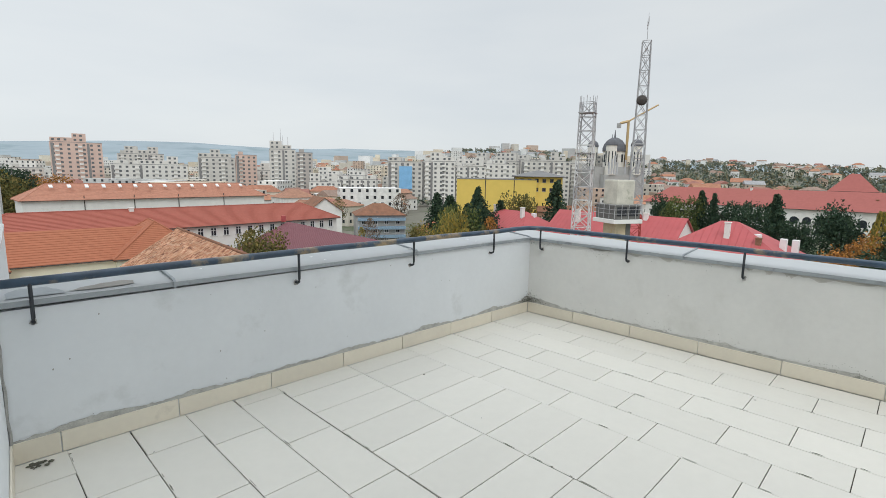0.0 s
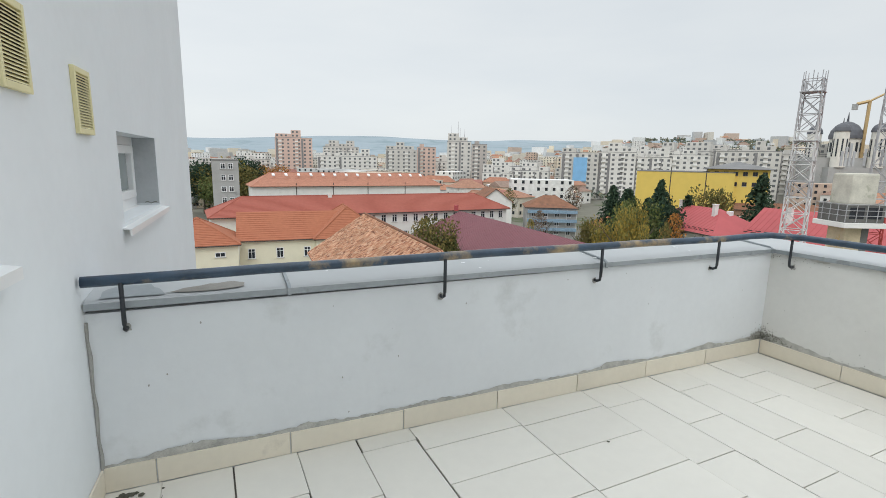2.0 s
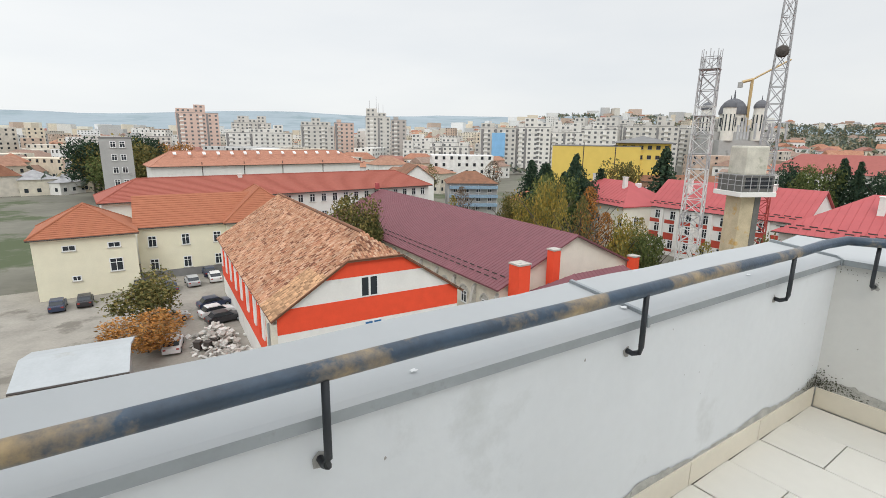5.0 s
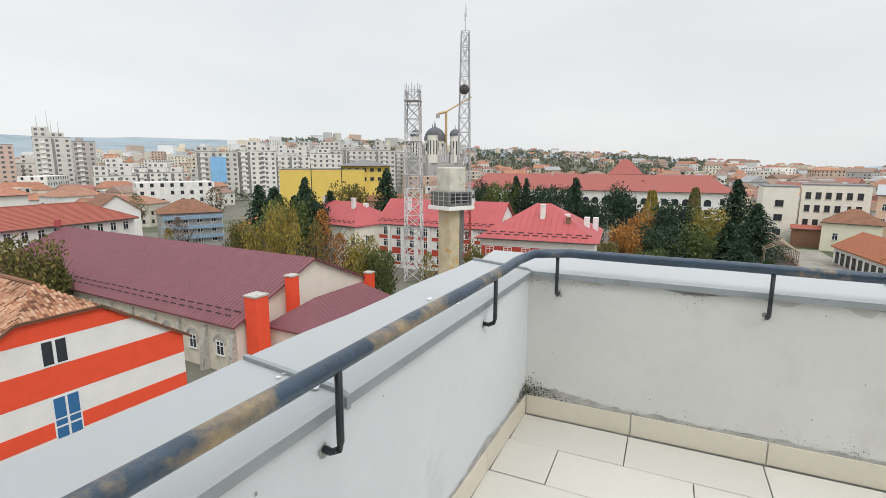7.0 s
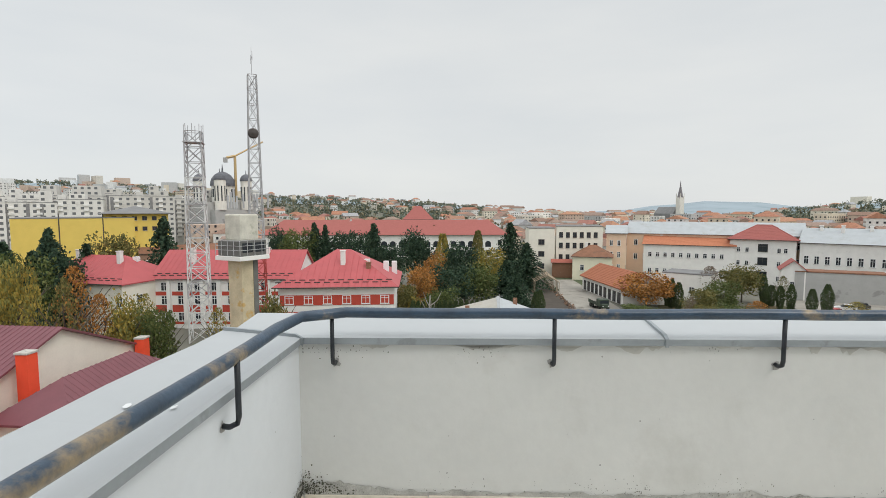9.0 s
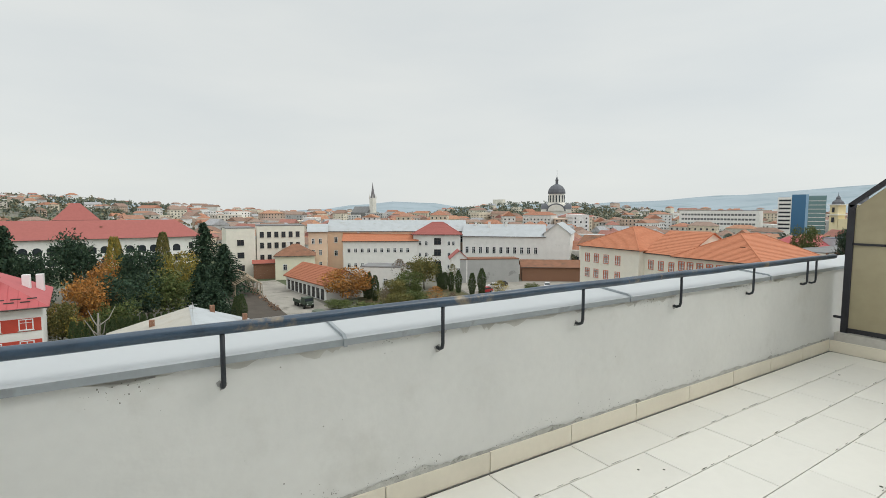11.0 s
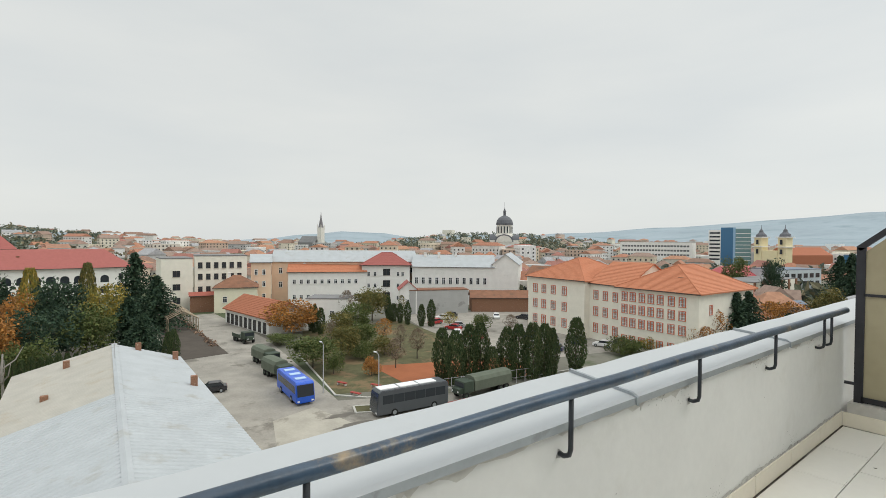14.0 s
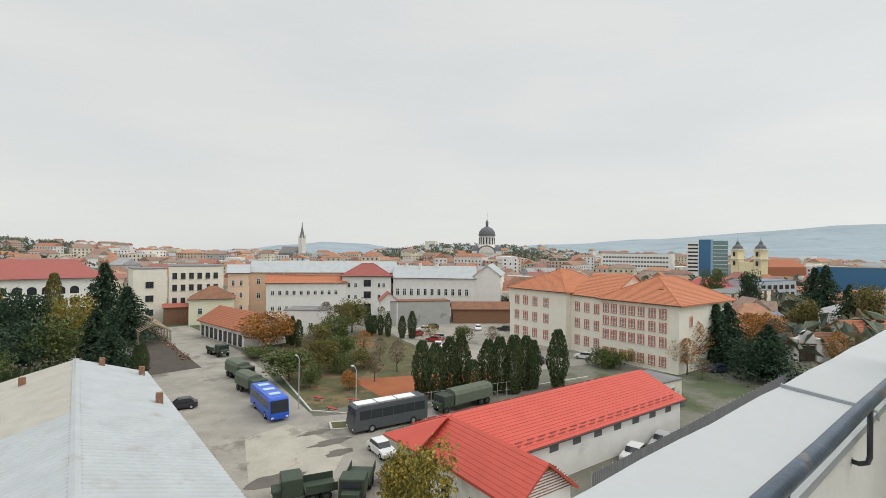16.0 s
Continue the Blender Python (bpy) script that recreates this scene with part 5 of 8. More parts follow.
# side wall: painted ribs under the eaves, pipes and a bare corner
for k in range(16):
    bm = bmesh.new()
    y = 2.6 + k * 2.1
    soft_box(bm, -0.28, y, 4.2, 0.0, y + 1.0, 7.6, 0.03)
    part("pilaster", bm, ORANGE_P if k % 2 == 0 else WHITE_W, hall)
bm = bmesh.new()
soft_box(bm, -0.5, -0.05, -0.5, 0.0, 2.2, 7.4, 0.04)
part("corner_pier", bm, DIRTY_W, hall, "bare stained masonry corner")
bm = bmesh.new()
tube(bm, [(-0.62, 0.3, 7.5), (-0.62, 0.3, -0.35)], 0.09, 8)
part("downpipe", bm, LIP, hall)
bm = bmesh.new()
box(bm, -0.12, 2.3, 2.5, -0.003, HD - 0.5, 4.6)
part("painted_band", bm, ORANGE_P, hall)
for k in range(30):
    bm = bmesh.new()
    prism(bm, [(-0.5, 7.42), (-0.5, 7.54), (0.0, 7.9), (0.0, 7.7)], 'y', 2.0 + k * 1.15, 2.14 + k * 1.15)
    bmesh.ops.recalc_face_normals(bm, faces=bm.faces[:])
    part("rafter_end", bm, WHITE_W, hall)

bm = bmesh.new()
for k in range(330):
    x, y = 3.6 + rnd.gauss(0, 1.1) + 0.03 * k / 10, 44 + rnd.uniform(0, 14)
    h = max(0, 1.4 - abs(x - 4.2) * 0.5)
    n = bmesh.new()
    s = rnd.uniform(0.15, 0.55)
    bmesh.ops.create_cube(n, size=1)
    q = Matrix.Translation((x, y, G + rnd.uniform(0, 1) * h + 0.15)) @ Euler((rnd.uniform(-.6, .6), rnd.uniform(-.6, .6), rnd.uniform(0, 3))).to_matrix().to_4x4() @ Matrix.Diagonal((s * 1.6, s, s * 0.4, 1))
    bmesh.ops.transform(n, matrix=q, verts=n.verts[:])
    glue(bm, n)
tagged(part("rubble_heap", bm, RUBBLE), "long heap of pale broken slabs and rubble", "rubble", kind="stuff")

# ---- the burgundy-roofed hall ----
burg = house("burgundy_hall", "long stained hall with buttresses, arched windows and burgundy metal roof", (31.9, 40.4), (54.8, 39.3), 59, -15.1, 5.0, DIRTY_W, R_BURG, "gable_front", over=0.7, ribs=0.62, guards=True, wins=(('l', [2.6 + 4.65 * k for k in range(13)], [1.9], 1.25, 1.6, "arch"),))
for k in range(14):
    bm = bmesh.new()
    y = 0.15 + 4.65 * k
    prism(bm, [(0, 0), (-0.9, 0), (-0.75, 2.8), (-0.35, 4.6), (0, 5.0)], 'y', y - 0.28, y + 0.28)
    bmesh.ops.recalc_face_normals(bm, faces=bm.faces[:])
    part("buttress", bm, CONCRETE, burg)
    if k < 13:
        bm = bmesh.new()
        n_ = 8
        arc = [(2.6 + 4.65 * k - 1.05 * math.cos(math.pi * j / n_), 3.3 + 1.05 * math.sin(math.pi * j / n_)) for j in range(n_ + 1)]
        inn = [(2.6 + 4.65 * k - 0.85 * math.cos(math.pi * j / n_), 3.3 + 0.85 * math.sin(math.pi * j / n_)) for j in range(n_ + 1)]
        for j in range(n_):
            q = [bm.verts.new((xx, a, b)) for xx in (-0.16, -0.01) for a, b in (arc[j], arc[j + 1], inn[j + 1], inn[j])]
            bm.faces.new(q[:4])
            bm.faces.new((q[0], q[1], q[5], q[4]))
            bm.faces.new((q[3], q[2], q[6], q[7]))
        bmesh.ops.recalc_face_normals(bm, faces=bm.faces[:])
        part("arch_moulding", bm, CONCRETE, burg)
bm = bmesh.new()
prism(bm, [(0, 0), (22.9, 0), (22.9, 5.9), (11.45, 10.8), (0, 5.9)], 'y', -0.03, -0.005)
bmesh.ops.recalc_face_normals(bm, faces=bm.faces[:])
part("gable_render", bm, CREAM_W, burg)
for x, y, w, zt in ((33.5, 38.8, 1.7, -12.1), (38.6, 38.6, 1.1, -11.0), (53.6, 38.4, 1.1, -13.6)):
    t = thing("chimney_stack", "orange-red painted masonry chimney beside the hall", "chimney", x, y, G)
    bm = bmesh.new()
    soft_box(bm, -w / 2, -w / 2, 0, w / 2, w / 2, zt - G - 0.2, 0.03)
    part("shaft", bm, ORANGE_P, t)
    bm = bmesh.new()
    soft_box(bm, -w / 2 - 0.08, -w / 2 - 0.08, zt - G - 0.2, w / 2 + 0.08, w / 2 + 0.08, zt - G, 0.03)
    part("cap", bm, CONCRETE, t)
house("annexe", "low annexe with a hipped burgundy metal roof", (35.1, 31.8), (50.0, 31.3), 7.2, -16.2, 2.9, CREAM_W, R_BURG, "hip", ribs=0.62, wins=(('f', spread(2, 13, 4), [1.4], 1.2, 1.5, "plain"),))
bm = bmesh.new()
soft_box(bm, 34.0, 99.5, -9.9, 34.8, 100.2, -8.6, 0.04)
for v in bm.verts:
    v.co.x += 11.0
tagged(part("chimney", bm, R_PINK), "small red flue on the hall ridge", "chimney")

# ---- yellow barracks building round the car park ----
rows2 = [1.5, 5.2]
house("yellow_building", "pale yellow two-storey building with an orange tiled roof", (-1.8, 86.8), (18.4, 85.7), 13, -12.5, 4.0, YELLOW_W, R_ORANGE, "gable", courses=0.55, wins=(('f', spread(1.9, 11.2, 3), rows2, 1.15, 1.75, "plain"),), plinth=(1.3, R_GREY))
house("yellow_wing", "pale yellow wing with a hipped orange roof and arched doorway", (-14.0, 81.8), (-2.1, 81.9), 12, -12.5, 3.9, YELLOW_W, R_ORANGE, "hip", courses=0.55, wins=(('f', [9.2], [3.2], 1.6, 1.9, "plain"), ('f', [4.0, 9.2], [6.7], 1.5, 0.75, "plain"), ('f', [4.4], [2.4], 1.0, 0.7, "plain")))
house("yellow_cross_wing", "yellow wing end with a tall hipped orange roof", (10.7, 84.3), (23.2, 83.3), 17, -12.6, 5.2, YELLOW_W, R_ORANGE, "hip", courses=0.55, wins=())
house("long_white_building", "long white classical building with a dark red tiled roof", (-6.1, 98.6), (60.6, 102.5), 13, -10.0, 3.5, WHITE_W, R_DARKRED, "hip", over=0.7, courses=0.55, wins=(('f', spread(24, 65, 17), [5.2, 8.9], 1.15, 1.7, "plain"),), chimneys=((24, 6, 0.2),))
E_b = house("skylight_building", "white building with a long orange roof and skylights", (5.6, 173.4), (75.8, 178.0), 14, -8.3, 4.6, WHITE_W, R_ORANGE3, "hip", over=0.8, courses=0.55, wins=(('f', spread(5, 66, 15), [7.4], 1.6, 1.00, "plain"),))
for k, x in enumerate(spread(7, 63, 14)):
    bm = bmesh.new()
    y, z = 3.4, 14.0 + 0.15 + 4.6 * (3.4 + 0.8) / 7.8
    prism(bm, [(y - 0.55, z - 0.42), (y - 0.55, z - 0.12), (y + 0.55, z + 0.53), (y + 0.55, z + 0.2)], 'x', x - 0.45, x + 0.45)
    bmesh.ops.recalc_face_normals(bm, faces=bm.faces[:])
    part("skylight", bm, PVC, E_b)
for x in (14, 27, 40, 55):
    bm = bmesh.new()
    tube(bm, [(x, -0.15, 14), (x, -0.15, 0)], 0.12, 6)
    part("downpipe", bm, DARK_TRIM, E_b)
house("flat_side_block", "narrow pale tower block of flats at the hall's end", (-6.1, 135.9), (0.2, 135.8), 12, 0.5, 0, GREY_W, R_GREY, "flat", wins=(('f', [2.6, 4.4], [2 + 2.9 * k for k in range(7)], 1.1, 1.4, "plain"),))
house("white_gable_house", "white house with a tall blank gable and brown tiled roof", (65.7, 126.4), (75.5, 123.6), 13, -10.3, 3.8, WHITE_W, R_BROWN, "gable_front", wins=(('f', [5], [6.0], 1.0, 1.12, "plain"),))
house("brown_roof_house", "low white house with a brown tiled roof", (57.8, 127.2), (65.7, 126.4), 12, -11.8, 3.6, WHITE_W, R_BROWN, "gable", wins=(('f', [2, 5], [5.1], 1.2, 1.38, "plain"),))
sc = house("scaffolded_house", "grey house under repair wrapped in blue scaffolding", (78.3, 120.1), (91.1, 112.9), 12, -11.7, 3.4, GREY_W, R_BROWN, "hip", wins=(('f', spread(2.2, 12.5, 4), [1.4, 4.1, 6.7], 1.3, 1.40, "plain"),))
for k in range(6):
    bm = bmesh.new()
    tube(bm, [(0.6 + k * 2.8, -1.0, 0), (0.6 + k * 2.8, -1.0, 9.0)], 0.06, 5)
    part("scaffold_pole", bm, STEEL_W, sc)
for z in (2.6, 5.2, 7.8):
    bm = bmesh.new()
    box(bm, 0.4, -1.2, z, 14.8, -0.3, z + 0.9)
    part("scaffold_netting", bm, material("blue_netting", (0.25, 0.36, 0.47), 0.9, 0.2, 2, 0.2), sc)
house("orange_roof_house", "broad low house with a bright orange tiled roof", (83.6, 94.0), (107.0, 81.0), 12, -15.4, 4.6, CREAM_W, R_ORANGE2, "hip", courses=0.55, wins=(('f', spread(3, 24, 6), [1.7], 1.2, 1.49, "plain"),), chimneys=((8, 6, 0.7), (18, 6, 0.7)))

# ---- the pink-roofed school with orange bands ----
DULL_RED = material("dull_red_panel_paint", (0.50, 0.075, 0.05), 0.8, 0.08, 1.0, 0.08)
stripes = (('f', spread(2.2, 24.5, 8), [1.4, 4.6, 7.2], 1.3, 1.7, "plain"),)
main = house("red_roof_school", "white school with orange-red panels and a faded red metal roof", (87.3, 59.4), (88.6, 32.1), 14, -11.3, 4.7, WHITE_W, R_PINK, "gable", ribs=1.0, guards=True, wins=stripes, chimneys=((6, 4, 0.6), (20, 6, 0.6)))
for k in range(9):
    for z0, z1 in ((0.8, 1.3), (3.15, 4.5), (6.35, 7.1)):
        bm = bmesh.new()
        box(bm, 0.5 + 3.18 * k, -0.05, z0, 0.5 + 3.18 * k + 2.2, -0.004, z1)
        part("orange_panel", bm, DULL_RED, main)
for k in range(10):
    bm = bmesh.new()
    soft_box(bm, -0.45 + 3.18 * k, -0.35, 0, 0.25 + 3.18 * k, 0, 9.4, 0.03)
    part("pilaster", bm, WHITE_W, main)
house("red_roof_wing", "white school wing with a faded red metal roof", (84.8, 82.5), (80.3, 60.3), 14, -11.6, 4.5, CREAM_W, R_PINK, "hip", ribs=1.0, guards=True, wins=(('f', spread(2, 22, 7), [1.8, 5.4], 1.3, 1.7, "plain"), ('r', [3.5], [5.6], 1.3, 1.6, "plain")), chimneys=((6, 6, 0.9), (17, 5, 0.9)))
ew = house("red_roof_end_wing", "white and orange school wing with a hipped faded red roof", (76.1, 30.6), (78.2, 11.6), 18, -11.2, 5.6, WHITE_W, R_PINK, "hip", over=0.8, ribs=1.0, guards=True, wins=(('f', spread(1.8, 17.5, 6), [1.5, 4.2, 7.0], 1.4, 1.4, "plain"),), chimneys=((14.5, 4, -2.0), (10, 5, 0.0)))
for z in (1.3, 4.0, 6.8):
    bm = bmesh.new()
    box(bm, 0.3, -0.05, z, 19.0, -0.004, z + 1.7)
    part("orange_band", bm, DULL_RED, ew)
for k, (x, y, z) in enumerate(((89.8, 72.1, -8.6), (89.1, 63.6, -7.9), (84.3, 17.4, -7.7), (86.8, 14.4, -8.3), (89.6, 13.3, -8.6))):
    bm = bmesh.new()
    soft_box(bm, x - 0.5, y - 0.45, z - 2.0, x + 0.5, y + 0.45, z + 0.5, 0.05)
    tagged(part("roof_vent_box", bm, PVC), "white boxed chimney on the red metal roof", "chimney", "roof vents")


# ---- concrete lookout tower and lattice masts ----
tw = thing("lookout_tower", "weathered concrete tower with a railed platform and stump", "tower", 53.5, 25.6, G, radians(-25))
bm = bmesh.new()
soft_box(bm, -1.15, -1.15, 0, 1.15, 1.15, 16.8, 0.08)
part("shaft", bm, material("stained_ochre_concrete", (0.56, 0.48, 0.33), 0.95, 0.2, 0.8, 0.3, second=(0.55, 0.36, 0.14), amount=0.04, spot=0.5), tw)
# the recess is drawn only by the dark colour of a flat strip
bm = bmesh.new()
box(bm, 0.45, -1.22, 0, 1.1, -1.1, 16.7)
part("dark_recess", bm, material("dark_concrete", (0.16, 0.16, 0.15), 0.95, 0.2, 1, 0.2), tw)
bm = bmesh.new()
soft_box(bm, -2.1, -2.1, 16.8, 2.1, 2.1, 17.3, 0.05)
part("platform", bm, WHITE_W, tw)
bm = bmesh.new()
soft_box(bm, -1.85, -1.85, 17.3, 1.85, 1.85, 19.0, 0.05)
part("cabin", bm, material("dark_concrete", (0.16, 0.16, 0.15), 0.95, 0.2, 1, 0.2), tw)
for s in (-1.55, 0.15):
    bm = bmesh.new()
    box(bm, s, -1.88, 17.7, s + 1.4, -1.84, 18.8)
    part("window", bm, PANE_DARK, tw)
bm = bmesh.new()
soft_box(bm, -1.3, -1.3, 19.0, 1.3, 1.3, 22.05, 0.2)
part("stump", bm, material("mossy_concrete", (0.60, 0.58, 0.50), 0.95, 0.2, 0.9, 0.3, second=(0.45, 0.45, 0.36), amount=0.05, spot=0.6), tw)
for k in range(4):
    a, b = [(-2.05, -2.05), (2.05, -2.05), (2.05, 2.05), (-2.05, 2.05)][k], [(2.05, -2.05), (2.05, 2.05), (-2.05, 2.05), (-2.05, -2.05)][k]
    for z in (18.0, 18.5, 19.1):
        bm = bmesh.new()
        tube(bm, [(*a, z), (*b, z)], 0.03, 5)
        part("railing_bar", bm, STEEL_G, tw)
    for j in range(4):
        bm = bmesh.new()
        p = [a[i] + (b[i] - a[i]) * j / 4 for i in (0, 1)]
        tube(bm, [(*p, 17.4), (*p, 19.15)], 0.035, 5)
        part("railing_post", bm, STEEL_G, tw)
for k in range(4):
    bm = bmesh.new()
    soft_box(bm, -1.1 + k * 0.4, 0.9, 22.7, -0.88 + k * 0.4, 1.02, 24.2 + (k % 3) * 0.4, 0.03)
    part("panel_antenna", bm, STEEL_G, tw)


def mast(label, x, y, h, w0, w1, levels, bands, leg_r, rot):
    t = thing("lattice_mast", label, "mast", x, y, G, rot)
    def corner(k, z):
        w = (w0 + (w1 - w0) * min(1, z / h)) / 2
        return ((-w, -w), (w, -w), (w, w), (-w, w))[k % 4]
    for k in range(4):
        bm = bmesh.new()
        for i in range(levels):
            z0, z1 = h * i / levels, h * (i + 1) / levels
            tube(bm, [(*corner(k, z0), z0), (*corner(k, z1), z1)], leg_r, 5, bands(i))
        tagged(part("leg", bm, [STEEL_W, STEEL_G, STEEL_R], t), kind="stuff")
        bm = bmesh.new()
        for i in range(levels):
            z0, z1 = h * i / levels, h * (i + 1) / levels
            a0, b0, a1, b1 = corner(k, z0), corner(k + 1, z0), corner(k, z1), corner(k + 1, z1)
            tube(bm, [(*a0, z0), (*b1, z1)], leg_r * 0.6, 4, bands(i))
            tube(bm, [(*b0, z0), (*a1, z1)], leg_r * 0.6, 4, bands(i))
            tube(bm, [(*a1, z1), (*b1, z1)], leg_r * 0.6, 4, bands(i))
        tagged(part("bracing", bm, [STEEL_W, STEEL_G, STEEL_R], t), kind="stuff")
    return t


m1 = mast("white and grey lattice mast with aerials on top", 79.1, 45.5, 35.7, 3.3, 2.5, 14, lambda i: 0 if i % 4 in (0, 1, 2) and i < 11 else 1, 0.11, radians(20))
for k in range(8):
    a = 2 * math.pi * k / 8
    bm = bmesh.new()
    tube(bm, [(1.45 * math.cos(a), 1.45 * math.sin(a), 34.2), (1.5 * math.cos(a), 1.5 * math.sin(a), 36.9)], 0.06, 5)
    part("aerial", bm, STEEL_G, m1)
for z in (23.5, 26.5, 33.8):
    bm = bmesh.new()
    box(bm, -1.5, -1.5, z, 1.5, 1.5, z + 0.1)
    part("grating", bm, STEEL_G, m1)
for k in range(3):
    bm = bmesh.new()
    tube(bm, [(-0.5 + k * 0.4, -1.4, 10), (-0.5 + k * 0.4, -1.25, 33)], 0.07, 5)
    part("cable_run", bm, STEEL_W, m1)
m2 = mast("tall slender grey and red lattice mast with a dish", 68.8, 30.6, 42.0, 2.6, 1.15, 20, lambda i: 2 if i < 8 else 1, 0.075, radians(30))
bm = bmesh.new()
tube(bm, [(0, 0, 42), (0, 0, 44), (0, 0, 46)], 0.05, 5, taper=0.4)
part("whip_aerial", bm, STEEL_G, m2)
for z, l in ((44.4, 1.0), (40.8, 1.8), (39.2, 1.6), (37.6, 1.4)):
    bm = bmesh.new()
    tube(bm, [(-l, 0, z), (l, 0, z)], 0.03, 4)
    tube(bm, [(-l, 0, z - 0.6), (-l, 0, z + 0.7)], 0.03, 4)
    tube(bm, [(l, 0, z - 0.6), (l, 0, z + 0.7)], 0.03, 4)
    part("dipole_aerial", bm, STEEL_G, m2)
bm = bmesh.new()
lathe(bm, [(0.75, 0), (0.6, 0.25), (0.1, 0.4)], 0, 0, 14)
for v in bm.verts:
    v.co = Vector((-1.3 - v.co.z, v.co.y + 0.2, 33.5 + v.co.x))
part("dish", bm, DARK_TRIM, m2)
for k in range(4):
    bm = bmesh.new()
    a = 2 * math.pi * k / 4
    soft_box(bm, 1.7 * math.cos(a) - 0.15, 1.7 * math.sin(a) - 0.12, 22.8, 1.7 * math.cos(a) + 0.15, 1.7 * math.sin(a) + 0.12, 24.9, 0.04)
    part("panel_antenna", bm, STEEL_G, m2)


# ---- the yard side: sheet-roofed shed, low red building, vehicles ----
shed = thing("sheet_roof_shed", "long shed with a pale corrugated sheet-metal roof", "shed", 18.3, 2.0, G)
SL, SW, SH, SR = 52.5, 14.4, 7.0, 2.5


def ridge_y(x):
    return -SW / 2 + 1.8 * (1 - x / SL)


bm = bmesh.new()
prism(bm, [(-SW + 0.6, 0), (1.7, 0), (1.7, SH), (-SW / 2, SH + SR - 0.9), (-SW + 0.6, SH)], 'x', 0.3, SL - 0.3)
bmesh.ops.recalc_face_normals(bm, faces=bm.faces[:])
part("wall", bm, DIRTY_W, shed)
for side in (0, 1):
    pieces = ((0, 30, R_ZINC), (30, SL, R_ZINC if side == 0 else R_ZINC_OLD))
    for x0, x1, m in pieces:
        bm = bmesh.new()
        step = 0.115 if x0 else 0.13
        n = int((x1 - x0) / step)
        prev = None
        for i in range(n + 1):
            x = x0 + i * step
            dz = (0.0, 0.02, 0.025, 0.02)[i % 4] if x0 else (-0.03, 0.07, 0.075, 0.07, 0.06)[i % 5]
            y_e, y_r = (-SW, ridge_y(x)) if side == 0 else (2.3, ridge_y(x))
            p = [bm.verts.new((x, y_e, SH + dz)), bm.verts.new((x, y_r, SH + SR + dz))]
            if prev:
                bm.faces.new((prev[0], p[0], p[1], prev[1]))
            prev = p
        bmesh.ops.recalc_face_normals(bm, faces=bm.faces[:])
        part("roof_sheet", bm, m, shed)
bm = bmesh.new()
cap = [[bm.verts.new((x, ridge_y(x) + d, SH + SR + z)) for d, z in ((-0.3, 0.0), (0, 0.12), (0.3, 0.0), (0, -0.02))] for x in (0, SL + 0.1)]
for k in range(4):
    bm.faces.new((cap[0][k], cap[0][(k + 1) % 4], cap[1][(k + 1) % 4], cap[1][k]))
part("ridge_cap", bm, R_ZINC, shed)
for x, y, h in ((SL - 1.2, -9.6, 0.9), (SL - 5.0, -2.6, 1.2), (SL - 3, -13.4, 1.0), (SL - 16.5, -13.2, 1.0), (SL - 16, -1.2, 1.0)):
    bm = bmesh.new()
    z = SH + SR * (1 - abs(y + SW / 2) / (SW / 2))
    soft_box(bm, x - 0.25, y - 0.3, z - 0.1, x + 0.25, y + 0.3, z + h, 0.03)
    part("chimney", bm, BRICK_R, shed)
bm = bmesh.new()
tube(bm, [(SL - 9, -6.8, SH + SR), (SL - 9, -6.8, SH + SR + 2.0)], 0.03, 5)
tube(bm, [(SL - 9, -7.3, SH + SR + 1.7), (SL - 9, -6.3, SH + SR + 1.7)], 0.025, 5)
tube(bm, [(SL - 9, -7.2, SH + SR + 1.3), (SL - 9, -6.4, SH + SR + 1.3)], 0.025, 5)
part("aerial", bm, STEEL_G, shed)

low = house("low_red_building", "long low white building with a bright red metal roof", (30.7, -33.1), (29.3, -65.4), 11.4, -16.9, 2.3, WHITE_W, R_RED, "gable", over=0.5, courses=0.4, guards=True, wins=(('f', spread(8.5, 33, 8), [2.9], 1.3, 0.65, "bare"),), gutter=True)
wing = house("low_red_wing", "low wing with a red metal roof and bare brick gable", (24.1, -29.5), (23.7, -35.3), 12.2, -16.9, 2.3, WHITE_W, R_RED, "gable_front", over=0.45, courses=0.4, wins=(('l', [5.0, 9.0], [0.2], 1.1, 2.1, "dark"),))
# the hipped corner where the wing's ridge meets the long roof
bm = bmesh.new()
top, eave = -14.42, -16.78
corner = [Vector(p) for p in ((35.9, -32.4, top), (35.9, -28.9, eave), (41.6, -28.9, eave), (41.6, -33.8, eave), (36.4, -33.8, top))]
for tri in ((0, 1, 2), (0, 2, 4), (4, 2, 3)):
    slab(bm, [corner[i] for i in tri], 0.16)
bmesh.ops.recalc_face_normals(bm, faces=bm.faces[:])
bm.transform(pose(24.1, -29.5, G, 0, 0, math.degrees(math.atan2(-5.8, -0.4))).inverted())
part("roof_hip", bm, R_RED, wing)
bmm = bmesh.new()
soft_box(bmm, 0, -0.045, 0, 0.24, 0.0, 0.065, 0.006)
brick_me = bpy.data.meshes.new("brick")
bmm.to_mesh(brick_me)
bmm.free()
brick_me.materials.append(material("gable_brick", (0.30, 0.16, 0.10), 0.95, 0.2, 8, 0.3, island=-0.3))
for r in range(30):
    z = 4.0 + r * 0.075
    half = 3.4 * (1 - r / 31)
    for c in range(int(2 * half / 0.255)):
        if r % 3 == 0 or r > 22:
            share("brick", brick_me, wing, 3.4 - half + c * 0.255 + (0.12 if r % 2 else 0), 0.0, z)
